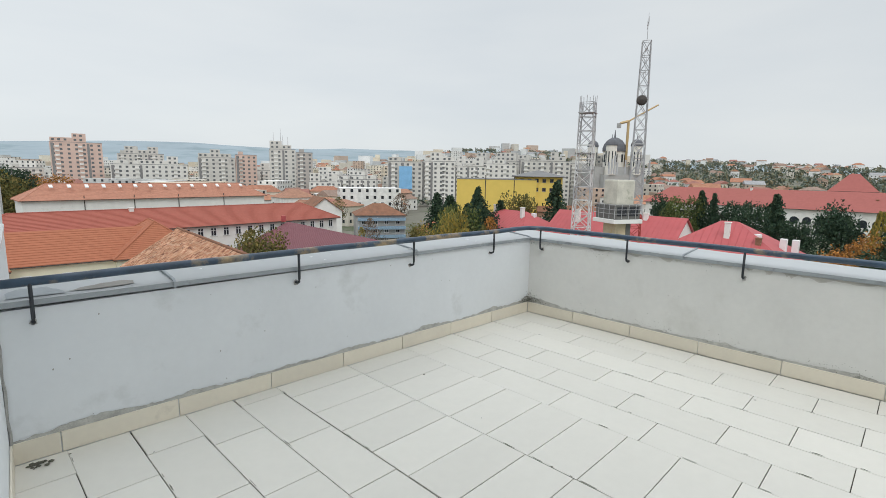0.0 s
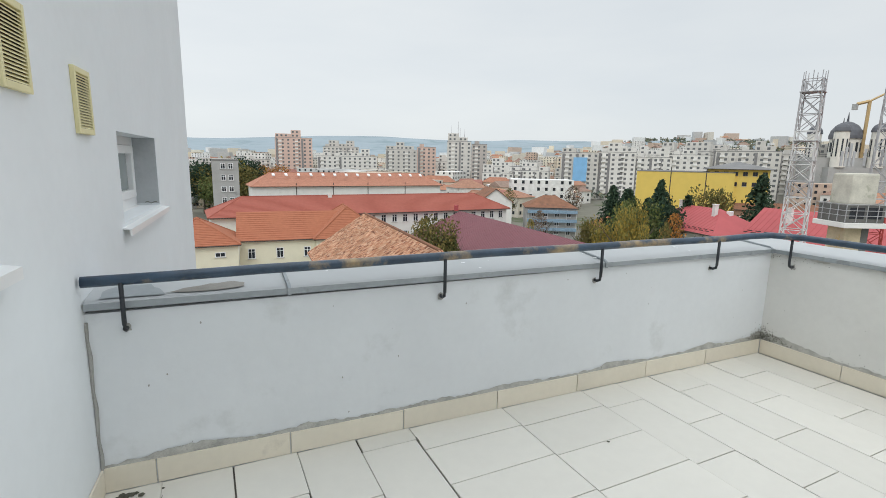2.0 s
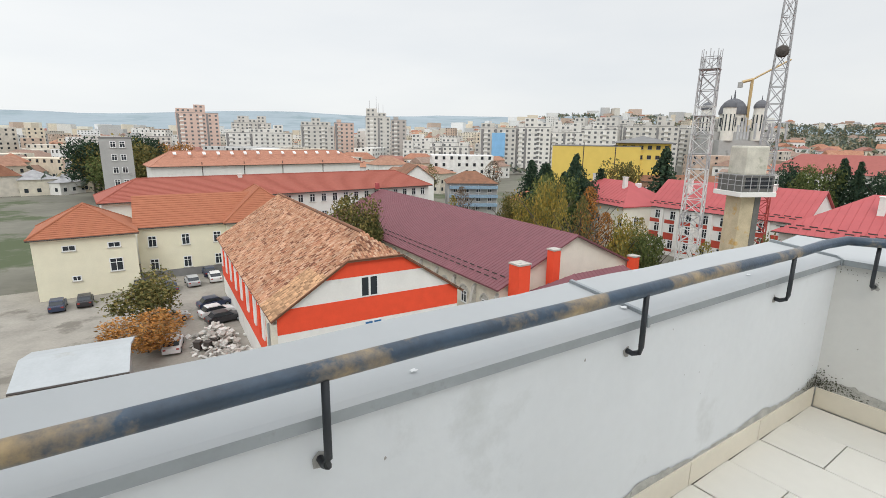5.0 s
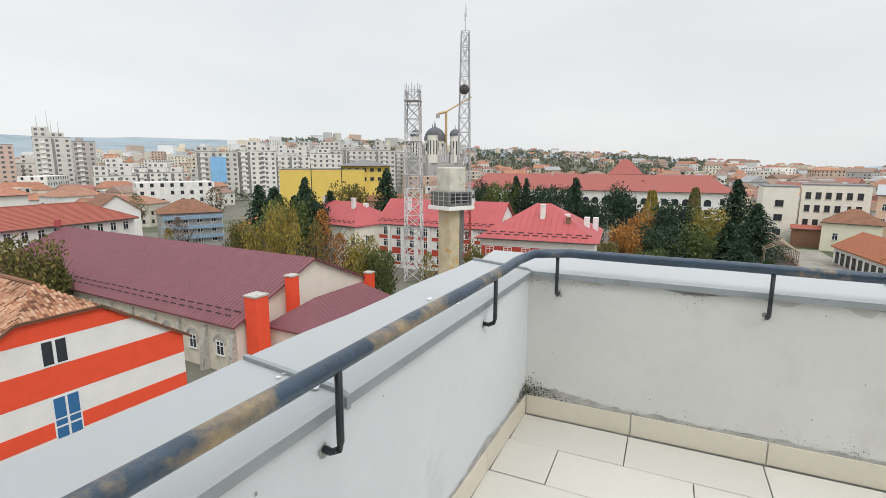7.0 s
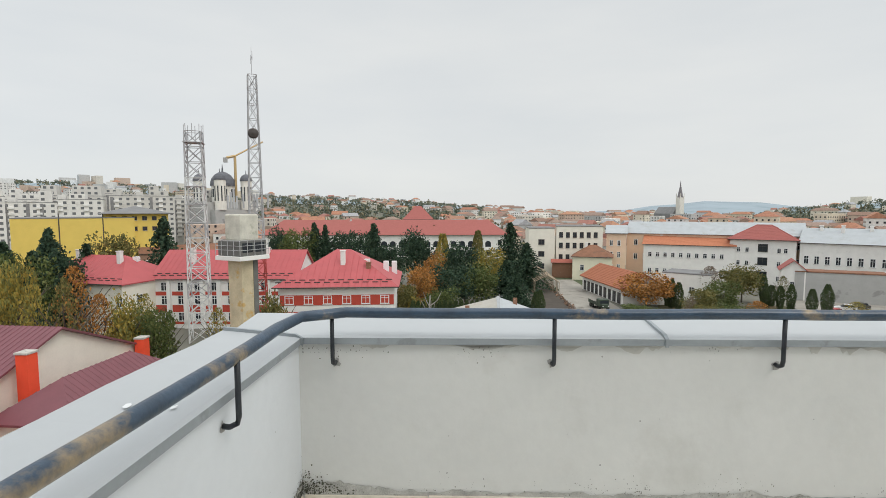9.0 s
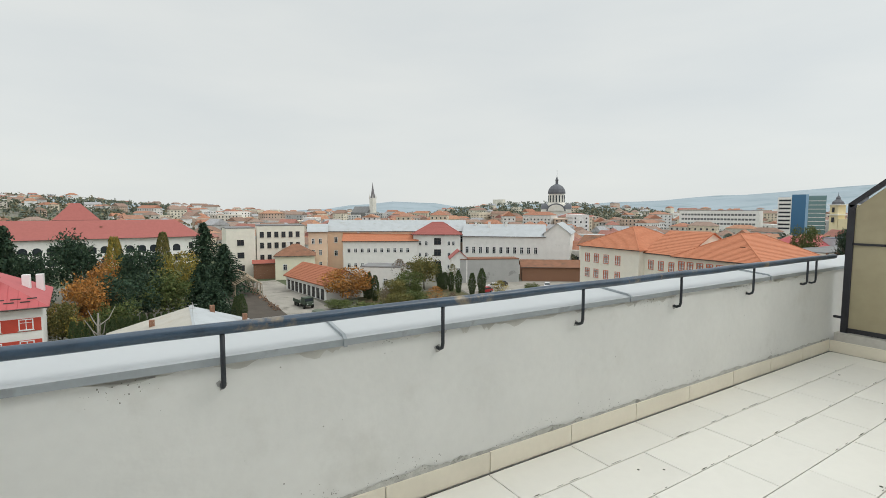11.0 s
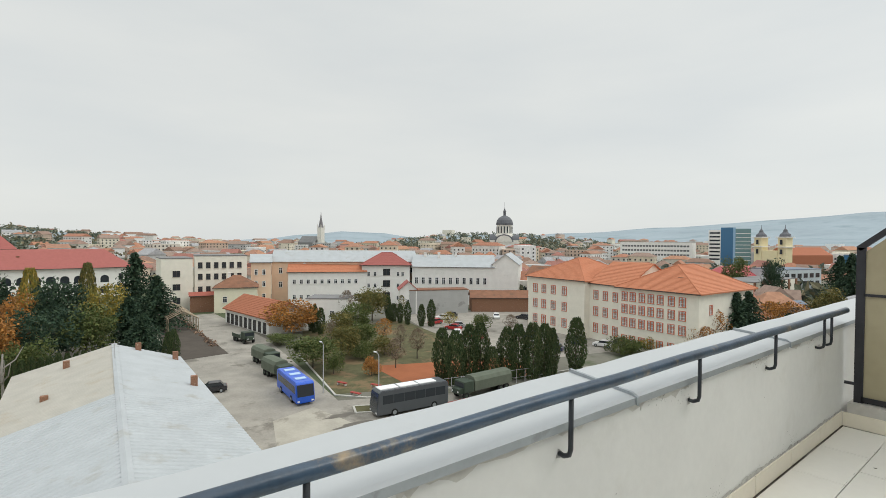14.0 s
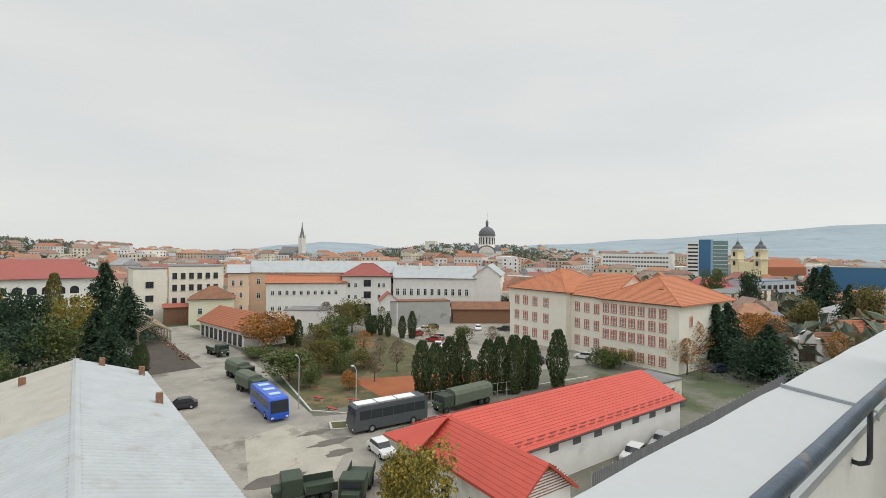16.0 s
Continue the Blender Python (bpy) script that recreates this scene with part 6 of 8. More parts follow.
house("low_white_store", "low white flat-roofed store at the end of the lane", (36.4, -71.9), (35.6, -79.2), 6, -18.0, 0, DIRTY_W, R_GREY, "flat", wins=(('f', [2, 5], [1.0], 1.0, 1.2, "plain"),))

fence = thing("sheet_fence", "tall grey corrugated sheet fence along the lane", "fence", 25.7, -41.3, G)
for k in range(36):
    bm = bmesh.new()
    x0 = 0.06 * k
    fold = [(x0 + (0.05 if j % 4 in (1, 2) else 0.0), -1.75 * k - 0.0729 * j) for j in range(25)]
    prism(bm, fold + [(x + 0.012, y) for x, y in fold[::-1]], 'z', 0.1, 2.5)
    bmesh.ops.recalc_face_normals(bm, faces=bm.faces[:])
    part("panel", bm, material("dull_grey_sheet", (0.21, 0.215, 0.22), 0.7, 0.12, 1, 0.1), fence)
    bm = bmesh.new()
    box(bm, x0 + 0.06, -1.75 * k - 0.05, 0, x0 + 0.12, -1.75 * k + 0.05, 2.6)
    part("post", bm, STEEL_G, fence)
fc = thing("concrete_fence", "weathered pale concrete panel fence", "fence", 26.0, -103.4, G)
for k in range(14):
    bm = bmesh.new()
    soft_box(bm, -0.1 + 0.02 * k, -2.4 * k - 2.2, 0, 0.05 + 0.02 * k, -2.4 * k, 2.1, 0.03)
    part("panel", bm, CONCRETE, fc)
    bm = bmesh.new()
    soft_box(bm, -0.15 + 0.02 * k, -2.4 * k - 0.12, 0, 0.1 + 0.02 * k, -2.4 * k + 0.12, 2.3, 0.03)
    part("post", bm, KERB, fc)

BLUE_P = material("bright_blue_coach_paint", (0.015, 0.10, 0.58), 0.3, 0.04, 1, 0, spec=0.6)
GREY_P = material("dark_grey_coach_paint", (0.085, 0.095, 0.105), 0.3, 0.06, 1, 0, spec=0.6)
bus("blue_coach", "bright blue coach parked beside the lawn", 67.4, -26.5, 177, 9.6, 3.1, BLUE_P, material("pale_blue_unit", (0.45, 0.60, 0.78), 0.5, 0.05, 2, 0))
bus("grey_coach", "dark grey coach with white roof units", 53.2, -36.9, 84, 10.4, 3.4, GREY_P, PVC, True)
truck(78.4, -27.6, 186, 7.2)
truck(88.2, -28.7, 186, 7.4)
truck(110.5, -30.6, 188, 6.5, False, "drab green open lorry standing by the orange-roofed store")
truck(53.0, -49.6, 91, 9.5, True, "long dark green lorry with a canvas cover beside the cypresses")
truck(41.6, -21.0, 75, 5.0, False, "drab green open jeep-like lorry in the yard")
truck(40.0, -25.2, 140, 6.0, False, "old green lorry with a rusty bed in the yard")
car("white", (0.72, 0.72, 0.72), 46.2, -31.6, 175)
car("white", (0.72, 0.72, 0.72), 28.3, -52.8, 100)
car("silver", (0.42, 0.43, 0.44), 28.2, -58.7, 100)
car("black", (0.03, 0.03, 0.035), 76.2, -17.2, 80)
for k, (x, y) in enumerate(((61.7, -91.2), (60.4, -94.8), (66.6, -89.5), (72.5, -88.1), (65.4, -79.8), (69.6, -78.7), (77.3, -85.5), (90.6, -81.6), (95.6, -77.2), (97.7, -79.9), (104.9, -78.3), (88.8, -73.1), (84.0, -74.3), (109.9, -84.6), (111.7, -88.8), (102.6, -98.4), (97.4, -104.0), (39.6, -102.4), (36.8, -106.8), (41.0, -109.3))):
    c, b = (("white", (0.72, 0.72, 0.72)), ("silver", (0.42, 0.43, 0.44)), ("black", (0.02, 0.02, 0.025)), ("red", (0.42, 0.03, 0.03)), ("dark_blue", (0.03, 0.045, 0.09)))[(k * 7 + k // 3) % 5]
    car(c, b, x, y, 20 + 40 * (k % 4))
for k, (x, y, h) in enumerate(((1.4, 78.6, 92), (4.5, 80.5, 92), (7.8, 81.3, 88), (-2.3, 82.5, 90), (7.5, 85.1, 90), (0.2, 64.8, 8), (5.4, 64.2, 12), (5.8, 61.4, 12), (5.7, 67.9, 10), (-1.7, 59.6, 85), (-0.3, 55.7, 80), (-8.8, 77.8, 90), (-11.7, 77.3, 90))):
    c, b = (("dark_blue", (0.03, 0.045, 0.09)), ("silver", (0.42, 0.43, 0.44)), ("white", (0.72, 0.72, 0.72)), ("black", (0.02, 0.02, 0.025)))[k % 4]
    car(c, b, x, y, h)
for x, y in ((1.9, 53.8), (2.8, 53.2), (3.6, 54.0)):
    t = thing("rubbish_bin", "black wheeled rubbish bin in the car park", "bin", x, y, G + 0.02, rnd.random(), "wheeled bins")
    bm = bmesh.new()
    soft_box(bm, -0.35, -0.35, 0.1, 0.35, 0.35, 1.0, 0.05)
    part("bin_body", bm, DARK_TRIM, t)
    bm = bmesh.new()
    soft_box(bm, -0.38, -0.38, 1.0, 0.38, 0.38, 1.1, 0.03)
    part("lid", bm, DARK_TRIM, t)
house("corner_shed", "small shed with a pale sheet roof in the car park", (-11.2, 43.3), (-4.6, 42.8), 7, -16.9, 0.8, GREY_W, R_ZINC, "gable")
house("white_store", "small white flat store behind the car park", (-4.3, 125.8), (4.4, 125.7), 8, -14.0, 0, WHITE_W, R_GREY, "flat", wins=(('f', [3, 6], [4.2], 1.4, 0.75, "plain"),))

for p in ((56.1, -33.8), (58.6, -64.8), (66.5, -30.4)):
    t = thing("street_lamp", "slim grey yard lamp post with one arm", "lamp", p[0], p[1], G)
    bm = bmesh.new()
    tube(bm, [(0, 0, 0), (0, 0, 7.0)], 0.09, 8, taper=0.6)
    part("pole", bm, STEEL_G, t)
    bm = bmesh.new()
    tube(bm, [(0, 0, 7.0), (0.3, 0, 7.3), (0.9, 0, 7.35)], 0.04, 6)
    part("arm", bm, STEEL_G, t)
    bm = bmesh.new()
    soft_box(bm, 0.7, -0.12, 7.27, 1.3, 0.12, 7.42, 0.03)
    part("lamp_head", bm, STEEL_W, t)
for a, b in (((64.3, -31.3), (60.7, -34.5)), ((60.7, -34.5), (57.1, -47.6)), ((64.3, -31.3), (90.8, -35.9)), ((56.0, -30.4), (58.5, -31.3)), ((58.5, -31.3), (55.7, -36.8)), ((56.0, -30.4), (53.6, -35.4)), ((57.1, -47.6), (52.3, -78.8))):
    bm = bmesh.new()
    d = Vector((b[0] - a[0], b[1] - a[1], 0))
    nrm = Vector((-d.y, d.x, 0)).normalized() * 0.14
    prism(bm, [(a[0] - nrm.x, a[1] - nrm.y), (b[0] - nrm.x, b[1] - nrm.y), (b[0] + nrm.x, b[1] + nrm.y), (a[0] + nrm.x, a[1] + nrm.y)], 'z', G, G + 0.16)
    bmesh.ops.recalc_face_normals(bm, faces=bm.faces[:])
    tagged(part("kerb", bm, KERB), "pale concrete kerb round the lawn", "kerb", kind="structure")
gf = thing("green_fence", "low dark mesh fence round the clay court", "fence", 0, 0, G)
for k in range(14):
    bm = bmesh.new()
    x, y = 57.2 - 0.33 * k, -39.5 - 1.6 * k
    tube(bm, [(x, y, 0), (x, y, 2.2)], 0.05, 5)
    part("post", bm, STEEL_G, gf)
    for z in (0.9, 2.1):
        bm = bmesh.new()
        tube(bm, [(x, y, z), (x - 0.33, y - 1.6, z)], 0.025, 4)
        part("rail", bm, STEEL_G, gf)
for x, y in ((62.5, -33.6), (64.3, -37.9), (68.3, -34.2)):
    t = thing("bench", "small weathered concrete and red bench on the lawn", "bench", x, y, G, 0.4)
    bm = bmesh.new()
    soft_box(bm, -0.9, -0.25, 0.4, 0.9, 0.25, 0.52, 0.02)
    part("seat", bm, STEEL_R, t)
    for s in (-0.7, 0.7):
        bm = bmesh.new()
        soft_box(bm, s - 0.1, -0.2, 0, s + 0.1, 0.2, 0.4, 0.02)
        part("leg", bm, KERB, t)

# ---- the orange-roofed school ----
house("school_end_block", "cream school block with red-framed windows and an orange roof", (88.0, -96.1), (69.6, -95.1), 20, -7.8, 5.0, CREAM_W, R_ORANGE2, "hip", over=0.6, courses=0.55, wins=(('f', [2.6, 5.6, 8.8, 12.4], [1.7, 5.6, 9.4], 1.5, 2.15, "red"),))
house("school_middle", "recessed cream school front with red-framed windows", (69.5, -96.9), (58.8, -95.4), 16, -8.1, 4.6, CREAM_W, R_ORANGE2, "gable", over=0.4, courses=0.55, wins=(('f', [2.0, 4.8, 7.6], [1.7, 5.5, 9.2], 1.4, 2.10, "red"),))
house("school_main_block", "cream school block with red-framed windows and an orange hipped roof", (60.0, -94.2), (43.0, -93.7), 22, -8.3, 5.0, CREAM_W, R_ORANGE2, "hip", over=0.7, courses=0.55, wins=(('f', [1.4, 3.3, 5.4, 7.4, 9.4, 11.7, 13.9], [0.9, 4.6, 7.4, 10.0], 1.35, 1.9, "red"), ('r', [4.5], [8.6], 1.1, 1.9, "red")), chimneys=((11.5, 4.0, -2.4),))
for x, y in ((84.3, -99.2), (77.4, -99.5), (64.7, -99.0), (61.3, -99.1), (52.4, -97.4), (48.0, -97.8)):
    bm = bmesh.new()
    prism(bm, [(y - 0.3, -8.0), (y + 0.8, -6.8), (y + 0.8, -8.0)], 'x', x - 0.5, x + 0.5)
    bmesh.ops.recalc_face_normals(bm, faces=bm.faces[:])
    tagged(part("roof_dormer", bm, R_BROWN), "tiny dark dormer vent on the orange roof", "dormer", "roof dormers")

# ---- far side of the yard ----
house("yellow_house", "small cream house with a brown hipped roof", (157.4, -34.3), (154.0, -45.9), 11, -13.5, 3.6, YELLOW_W, R_BROWN, "hip", wins=(('f', [3, 8], [3.1], 1.2, 1.84, "plain"),), chimneys=((4, 5, 0.6),))
t = house("orange_roof_store", "long low store with dark garage doors under an orange roof", (113.7, -37.0), (115.3, -47.5), 25, -16.9, 3.1, WHITE_W, R_ORANGE, "gable_front", over=0.6, courses=0.55, wins=(('l', spread(2.0, 23.0, 9), [0.2], 1.6, 2.62, "dark"),))
house("white_cube_house", "small white flat-roofed house among shrubs", (125.3, -50.4), (118.6, -59.2), 9, -14.5, 0, WHITE_W, R_GREY, "flat", wins=(('f', [3, 7], [1.7], 1.2, 1.72, "plain"),))
house("old_wall_store", "grey windowless wall with a red tiled lean-to", (123.2, -81.9), (115.8, -98.8), 6, -13.9, 0.6, GREY_W, R_BROWN, "flat")
house("red_gable_hut", "small white hut with a red tiled gable", (124.7, -79.4), (122.3, -83.9), 7, -13.4, 2.2, WHITE_W, R_RUST, "gable_front", wins=(('f', [2.4], [3.1], 0.9, 1.38, "plain"),))
house("brick_ruin", "long brown brick outbuilding with a sagging tiled roof", (116.6, -100.8), (105.6, -116.7), 8, -16.5, 1.8, BRICK_R, R_BROWN, "gable")
house("grey_office", "pale four-storey office with square windows", (167.7, -30.8), (165.4, -45.9), 14, -4.1, 0, CREAM_W, R_GREY, "flat", wins=(('f', spread(1.6, 13, 6), [1.4, 5.5, 9.5, 13.1], 1.2, 1.84, "dark"),))
house("blank_office_end", "blank pale office end wall with one window strip", (167.9, -21.6), (167.7, -30.3), 14, -4.8, 0, CREAM_W, R_GREY, "flat", wins=(('f', [4.2], [2.3, 6.5, 10.6], 2.0, 1.84, "dark"),))
house("red_lean_to", "dark red low lean-to roof in front of the office", (162.4, -28.7), (161.1, -37.4), 4, -15.9, 0.8, BRICK_R, R_DARKRED, "gable")
house("peach_house", "tall peach-coloured house with a pale sheet roof", (166.2, -47.4), (164.4, -53.4), 14, -6.3, 2.4, PEACH_W, R_ZINC, "gable", wins=(('f', [1.6, 4.0], [2.4, 6.6, 10.5], 1.0, 1.84, "plain"),))
lw = house("long_grey_roof_building", "long peach and white building with a pale sheet roof and skylights", (169.3, -55.1), (146.6, -99.6), 14, -6.3, 3.6, PEACH_W, R_ZINC, "gable", wins=(('f', spread(3, 48, 16), [10.6, 5.8], 1.2, 1.95, "plain"),))
for x in spread(4, 46, 13):
    bm = bmesh.new()
    z = 11.7 + 3.6 * 0.42 + 0.25
    prism(bm, [(2.5, z - 0.2), (2.5, z + 0.15), (3.7, z + 0.75), (3.7, z + 0.1)], 'x', x - 0.35, x + 0.35)
    bmesh.ops.recalc_face_normals(bm, faces=bm.faces[:])
    part("skylight", bm, PANE_DARK, lw)
house("orange_roof_row", "white row building with an orange tiled roof", (162.2, -58.4), (151.2, -81.9), 11, -9.6, 2.7, WHITE_W, R_ORANGE2, "gable", courses=0.55, wins=(('f', spread(2, 22.5, 10), [2.1, 7.3], 1.1, 1.49, "plain"),), chimneys=((5, 5, 0.5), (13, 5, 0.5), (22, 5, 0.5)))
house("hip_roof_block", "white corner block with a red hipped roof and dark balconies", (152.4, -80.9), (143.3, -94.9), 14, -7.5, 4.3, WHITE_W, R_RUST, "hip", over=0.8, courses=0.55, wins=(('f', [2.4, 4.6, 12.6, 14.2], [1.5, 5.8, 9.8], 0.9, 1.38, "plain"), ('f', [8.6], [1.8, 6.0, 10.0], 2.4, 2.30, "dark")))
house("white_barracks", "long white two-storey building with a pale sheet roof", (143.1, -95.7), (124.3, -117.1), 14, -7.8, 3.8, WHITE_W, R_ZINC, "gable", wins=(('f', spread(1.6, 25.5, 11), [1.7, 7.1], 1.15, 2.30, "plain"),), chimneys=((4, 6, 0.8), (9, 5, 0.9), (15, 6, 0.8)))
house("white_blank_gable", "blank white gable end of the long building", (124.5, -116.8), (117.8, -122.7), 26, -6.7, 3.4, WHITE_W, R_ZINC, "gable_front")
house("brown_row_house", "brown-roofed row house beyond the school", (115.9, -125.0), (100.6, -130.4), 10, -9.9, 2.6, CREAM_W, R_BROWN, "gable", wins=(('f', spread(2, 13, 5), [1.8, 6.1], 1.0, 1.72, "plain"),))
R_SLATE = material("blue_grey_sheet_roof", (0.17, 0.21, 0.27), 0.6, 0.1, 0.6, 0.1)
house("street_row", "low white street row with a brown tiled roof", (37.4, -122.0), (24.3, -136.2), 8, -17.2, 1.7, WHITE_W, R_BROWN, "gable", courses=0.55, wins=(('f', [2.0, 13.2, 15.6, 17.8], [1.0], 1.0, 1.7, "dark"),))
gw = thing("gateway", "white plastered street gateway with a curved pediment and dark doors", "gate", 32.4, -127.6, G, math.atan2(-14.2, -13.1))
for x in (-2.3, 2.3):
    bm = bmesh.new()
    soft_box(bm, x - 0.5, -0.7, 0, x + 0.5, 0.4, 4.6, 0.05)
    soft_box(bm, x - 0.65, -0.85, 4.6, x + 0.65, 0.55, 4.9, 0.05)
    part("pillar", bm, WHITE_W, gw)
bm = bmesh.new()
prism(bm, [(-1.8, 3.4), (1.8, 3.4), (2.4, 4.9), (1.5, 5.3), (1.2, 6.0), (0.6, 6.5), (0, 6.65), (-0.6, 6.5), (-1.2, 6.0), (-1.5, 5.3), (-2.4, 4.9)], 'y', -0.5, 0.2)
bmesh.ops.recalc_face_normals(bm, faces=bm.faces[:])
part("pediment", bm, WHITE_W, gw)
for x in (-1.8, 0.03):
    bm = bmesh.new()
    soft_box(bm, x, -0.3, 0.05, x + 1.77, -0.15, 3.38, 0.03)
    part("door_leaf", bm, material("dark_brown_gate_wood", (0.09, 0.07, 0.055), 0.8, 0.2, 2, 0.2), gw)
house("slate_roof_house", "low house with a blue-grey sheet roof", (52.6, -150.5), (45.4, -165.5), 10, -17.6, 2.4, DIRTY_W, R_SLATE, "gable", wins=(('f', [4, 9, 13], [1.2], 1.0, 1.3, "plain"),))
house("bright_roof_house", "low house with a bright orange tiled roof", (28.6, -150.6), (21.0, -161.5), 9, -17.2, 2.8, CREAM_W, R_ORANGE, "gable", courses=0.55)
bw_ = house("buttressed_hall", "tall blank cream wall with dark brick pilasters", (70.6, -190.0), (70.0, -229.0), 14, -12.7, 0, CREAM_W, R_GREY, "flat")
for x in (0.4, 7.0, 15.5, 24.0, 30.5, 37.5):
    bm = bmesh.new()
    soft_box(bm, x - 0.5, -0.5, 0, x + 0.5, 0.0, 8.4, 0.04)
    part("pilaster", bm, BRICK_R, bw_)
house("crimson_roof_house", "white house with a crimson metal roof", (90.3, -214.0), (83.6, -242.0), 13, -13.3, 4.4, WHITE_W, R_PINK, "hip", wins=(('f', spread(3, 26, 8), [4.6], 1.2, 1.4, "plain"),))
house("glazed_block", "pale blue-grey modern block with dark glazed storeys", (75.4, -231.0), (69.7, -256.0), 14, -9.8, 0, material("pale_blue_grey_cladding", (0.50, 0.55, 0.58), 0.6, 0.1, 0.5, 0.05), R_SLATE, "flat", wins=(('f', spread(2.5, 23, 6), [1.4, 4.6, 7.8], 2.6, 1.8, "dark"),))
# half-ruined timber frame and rail bed at the wood's edge
ruin = thing("timber_frame", "ruined store of bare pale roof timbers", "ruin", 128.2, -18.4, G)
for k in range(13):
    bm = bmesh.new()
    y = 0.0
    tube(bm, [(k * 2.0, 0, 0), (k * 2.0, 0, 3.6), (k * 2.0, -3.2, 5.2)], 0.13, 5)
    part("rafter", bm, TIMBER, ruin)
    bm = bmesh.new()
    tube(bm, [(k * 2.0, -6.4, 0), (k * 2.0, -6.4, 3.4), (k * 2.0, -3.2, 5.2)], 0.12, 5)
    part("rafter", bm, TIMBER, ruin)
for y, z in ((0, 3.6), (-3.2, 5.2), (-6.4, 3.4), (-1.6, 4.4), (-4.8, 4.3)):
    bm = bmesh.new()
    tube(bm, [(0, y, z), (25, y, z)], 0.1, 5)
    part("purlin", bm, TIMBER, ruin)
sheet("pavement_old_base", ((99.4, -15.8), (154.9, -16.8), (155.8, -25.0), (100.4, -25.2)), material("dark_old_slab", (0.085, 0.072, 0.06), 0.95, 0.2, 0.4, 0.3), "dark broken floor slab of a vanished store", "slab", G + 0.06)
bm = bmesh.new()
for k in range(140):
    x, y = rnd.uniform(108, 150), -24.4 + rnd.gauss(0, 0.5)
    s = rnd.uniform(0.12, 0.4)
    n = bmesh.new()
    bmesh.ops.create_cube(n, size=1)
    bmesh.ops.transform(n, matrix=Matrix.Translation((x, y, G + 0.2)) @ Euler((rnd.random(), rnd.random(), rnd.random() * 3)).to_matrix().to_4x4() @ Matrix.Diagonal((s * 2, s * 0.8, s * 0.5, 1)), verts=n.verts[:])
    glue(bm, n)
tagged(part("debris_row", bm, palette("brown_debris", [(0.20, 0.13, 0.09), (0.30, 0.20, 0.14), (0.15, 0.11, 0.09)], 0.95)), "row of brown rubble along the old slab", "rubble", kind="stuff")

# ---- the arcaded red-roofed barracks behind the trees ----
arc = house("arcaded_barracks", "long white barracks with arcaded galleries and a weathered red roof", (220.2, 95.2), (227.8, -18.4), 17, -10.0, 7.0, WHITE_W, R_RUST, "hip", over=1.0, wins=(('f', [110.5], [6.1], 1.4, 2.53, "dark"),), chimneys=((40, 8, 0.3), (80, 5, -2.5)))
n_ = 8
arch_bm = bmesh.new()
prism(arch_bm, [(-1.35, 0), (1.35, 0), (1.35, 1.6)] + [(1.35 * math.cos(math.pi * j / n_), 1.6 + 1.2 * math.sin(math.pi * j / n_)) for j in range(1, n_)] + [(-1.35, 1.6)], 'y', -0.03, 0.02)
bmesh.ops.recalc_face_normals(arch_bm, faces=arch_bm.faces[:])
arch_me = bpy.data.meshes.new("arch_opening")
arch_bm.to_mesh(arch_me)
arch_bm.free()
arch_me.materials.append(PANE_DARK)
for k in range(26):
    for z in (5.4, 1.2):
        share("arch_opening", arch_me, arc, 4 + k * 4.05, 0, z)
house("barracks_hall", "tall red tent-like roof rising behind the barracks", (262.5, 34.7), (264.3, 18.7), 14, -3.5, 7.5, WHITE_W, R_RUST, "hip")

# ---- yellow shopping hall, church with scaffolds, flats ----
yb = house("yellow_hall", "large bright yellow windowless hall", (132.3, 131.4), (152.2, 108.1), 30, -0.8, 0, BRIGHT_Y, R_GREY, "flat", category="building")
for x in (11, 22):
    bm = bmesh.new()
    box(bm, x, -0.06, 8, x + 0.3, -0.003, 21.8)
    part("panel_joint", bm, DARK_TRIM, yb)
house("yellow_office", "yellow office with a dark overhanging curved roof", (148.2, 114.5), (159.3, 101.2), 22, 0.5, 2.6, BRIGHT_Y, R_GREY, "hip", over=1.6, wins=(('f', spread(2, 16, 6), [16.0, 19.4], 1.3, 1.3, "dark"),))
house("brick_row", "low reddish brick row below the yellow hall", (150.6, 105.6), (169.0, 85.8), 9, -12.4, 2, material("pale_brick", (0.33, 0.20, 0.14), 0.9, 0.2, 1, 0.2), R_BROWN, "gable", wins=(('f', spread(2, 25, 8), [5], 1.2, 1.3, "plain"),))


def church_dome(name, parent, x, y, r, z0, zd, mat, drum):
    bm = bmesh.new()
    lathe(bm, [(r * 0.92, z0), (r * 0.92, zd), (r, zd)], x, y, 20)
    d = part("drum", bm, drum, parent)
    bm = bmesh.new()
    lathe(bm, [(r * 1.02, zd), (r * 1.02, zd + r * 0.25), (r * 0.92, zd + r * 0.6), (r * 0.68, zd + r * 0.95), (r * 0.35, zd + r * 1.17), (r * 0.08, zd + r * 1.25), (0.12, zd + r * 1.9)], x, y, 20)
    part("dome", bm, mat, parent)
    for k in range(10):
        bm = bmesh.new()
        a = 2 * math.pi * k / 10
        q = Matrix.Rotation(a, 4, 'Z')
        box(bm, -0.09 * r, r * 0.88, z0 + (zd - z0) * 0.3, 0.09 * r, r * 0.95, z0 + (zd - z0) * 0.8)
        bmesh.ops.transform(bm, matrix=Matrix.Translation((x, y, 0)) @ q, verts=bm.verts[:])
        part("window", bm, PANE_DARK, d)


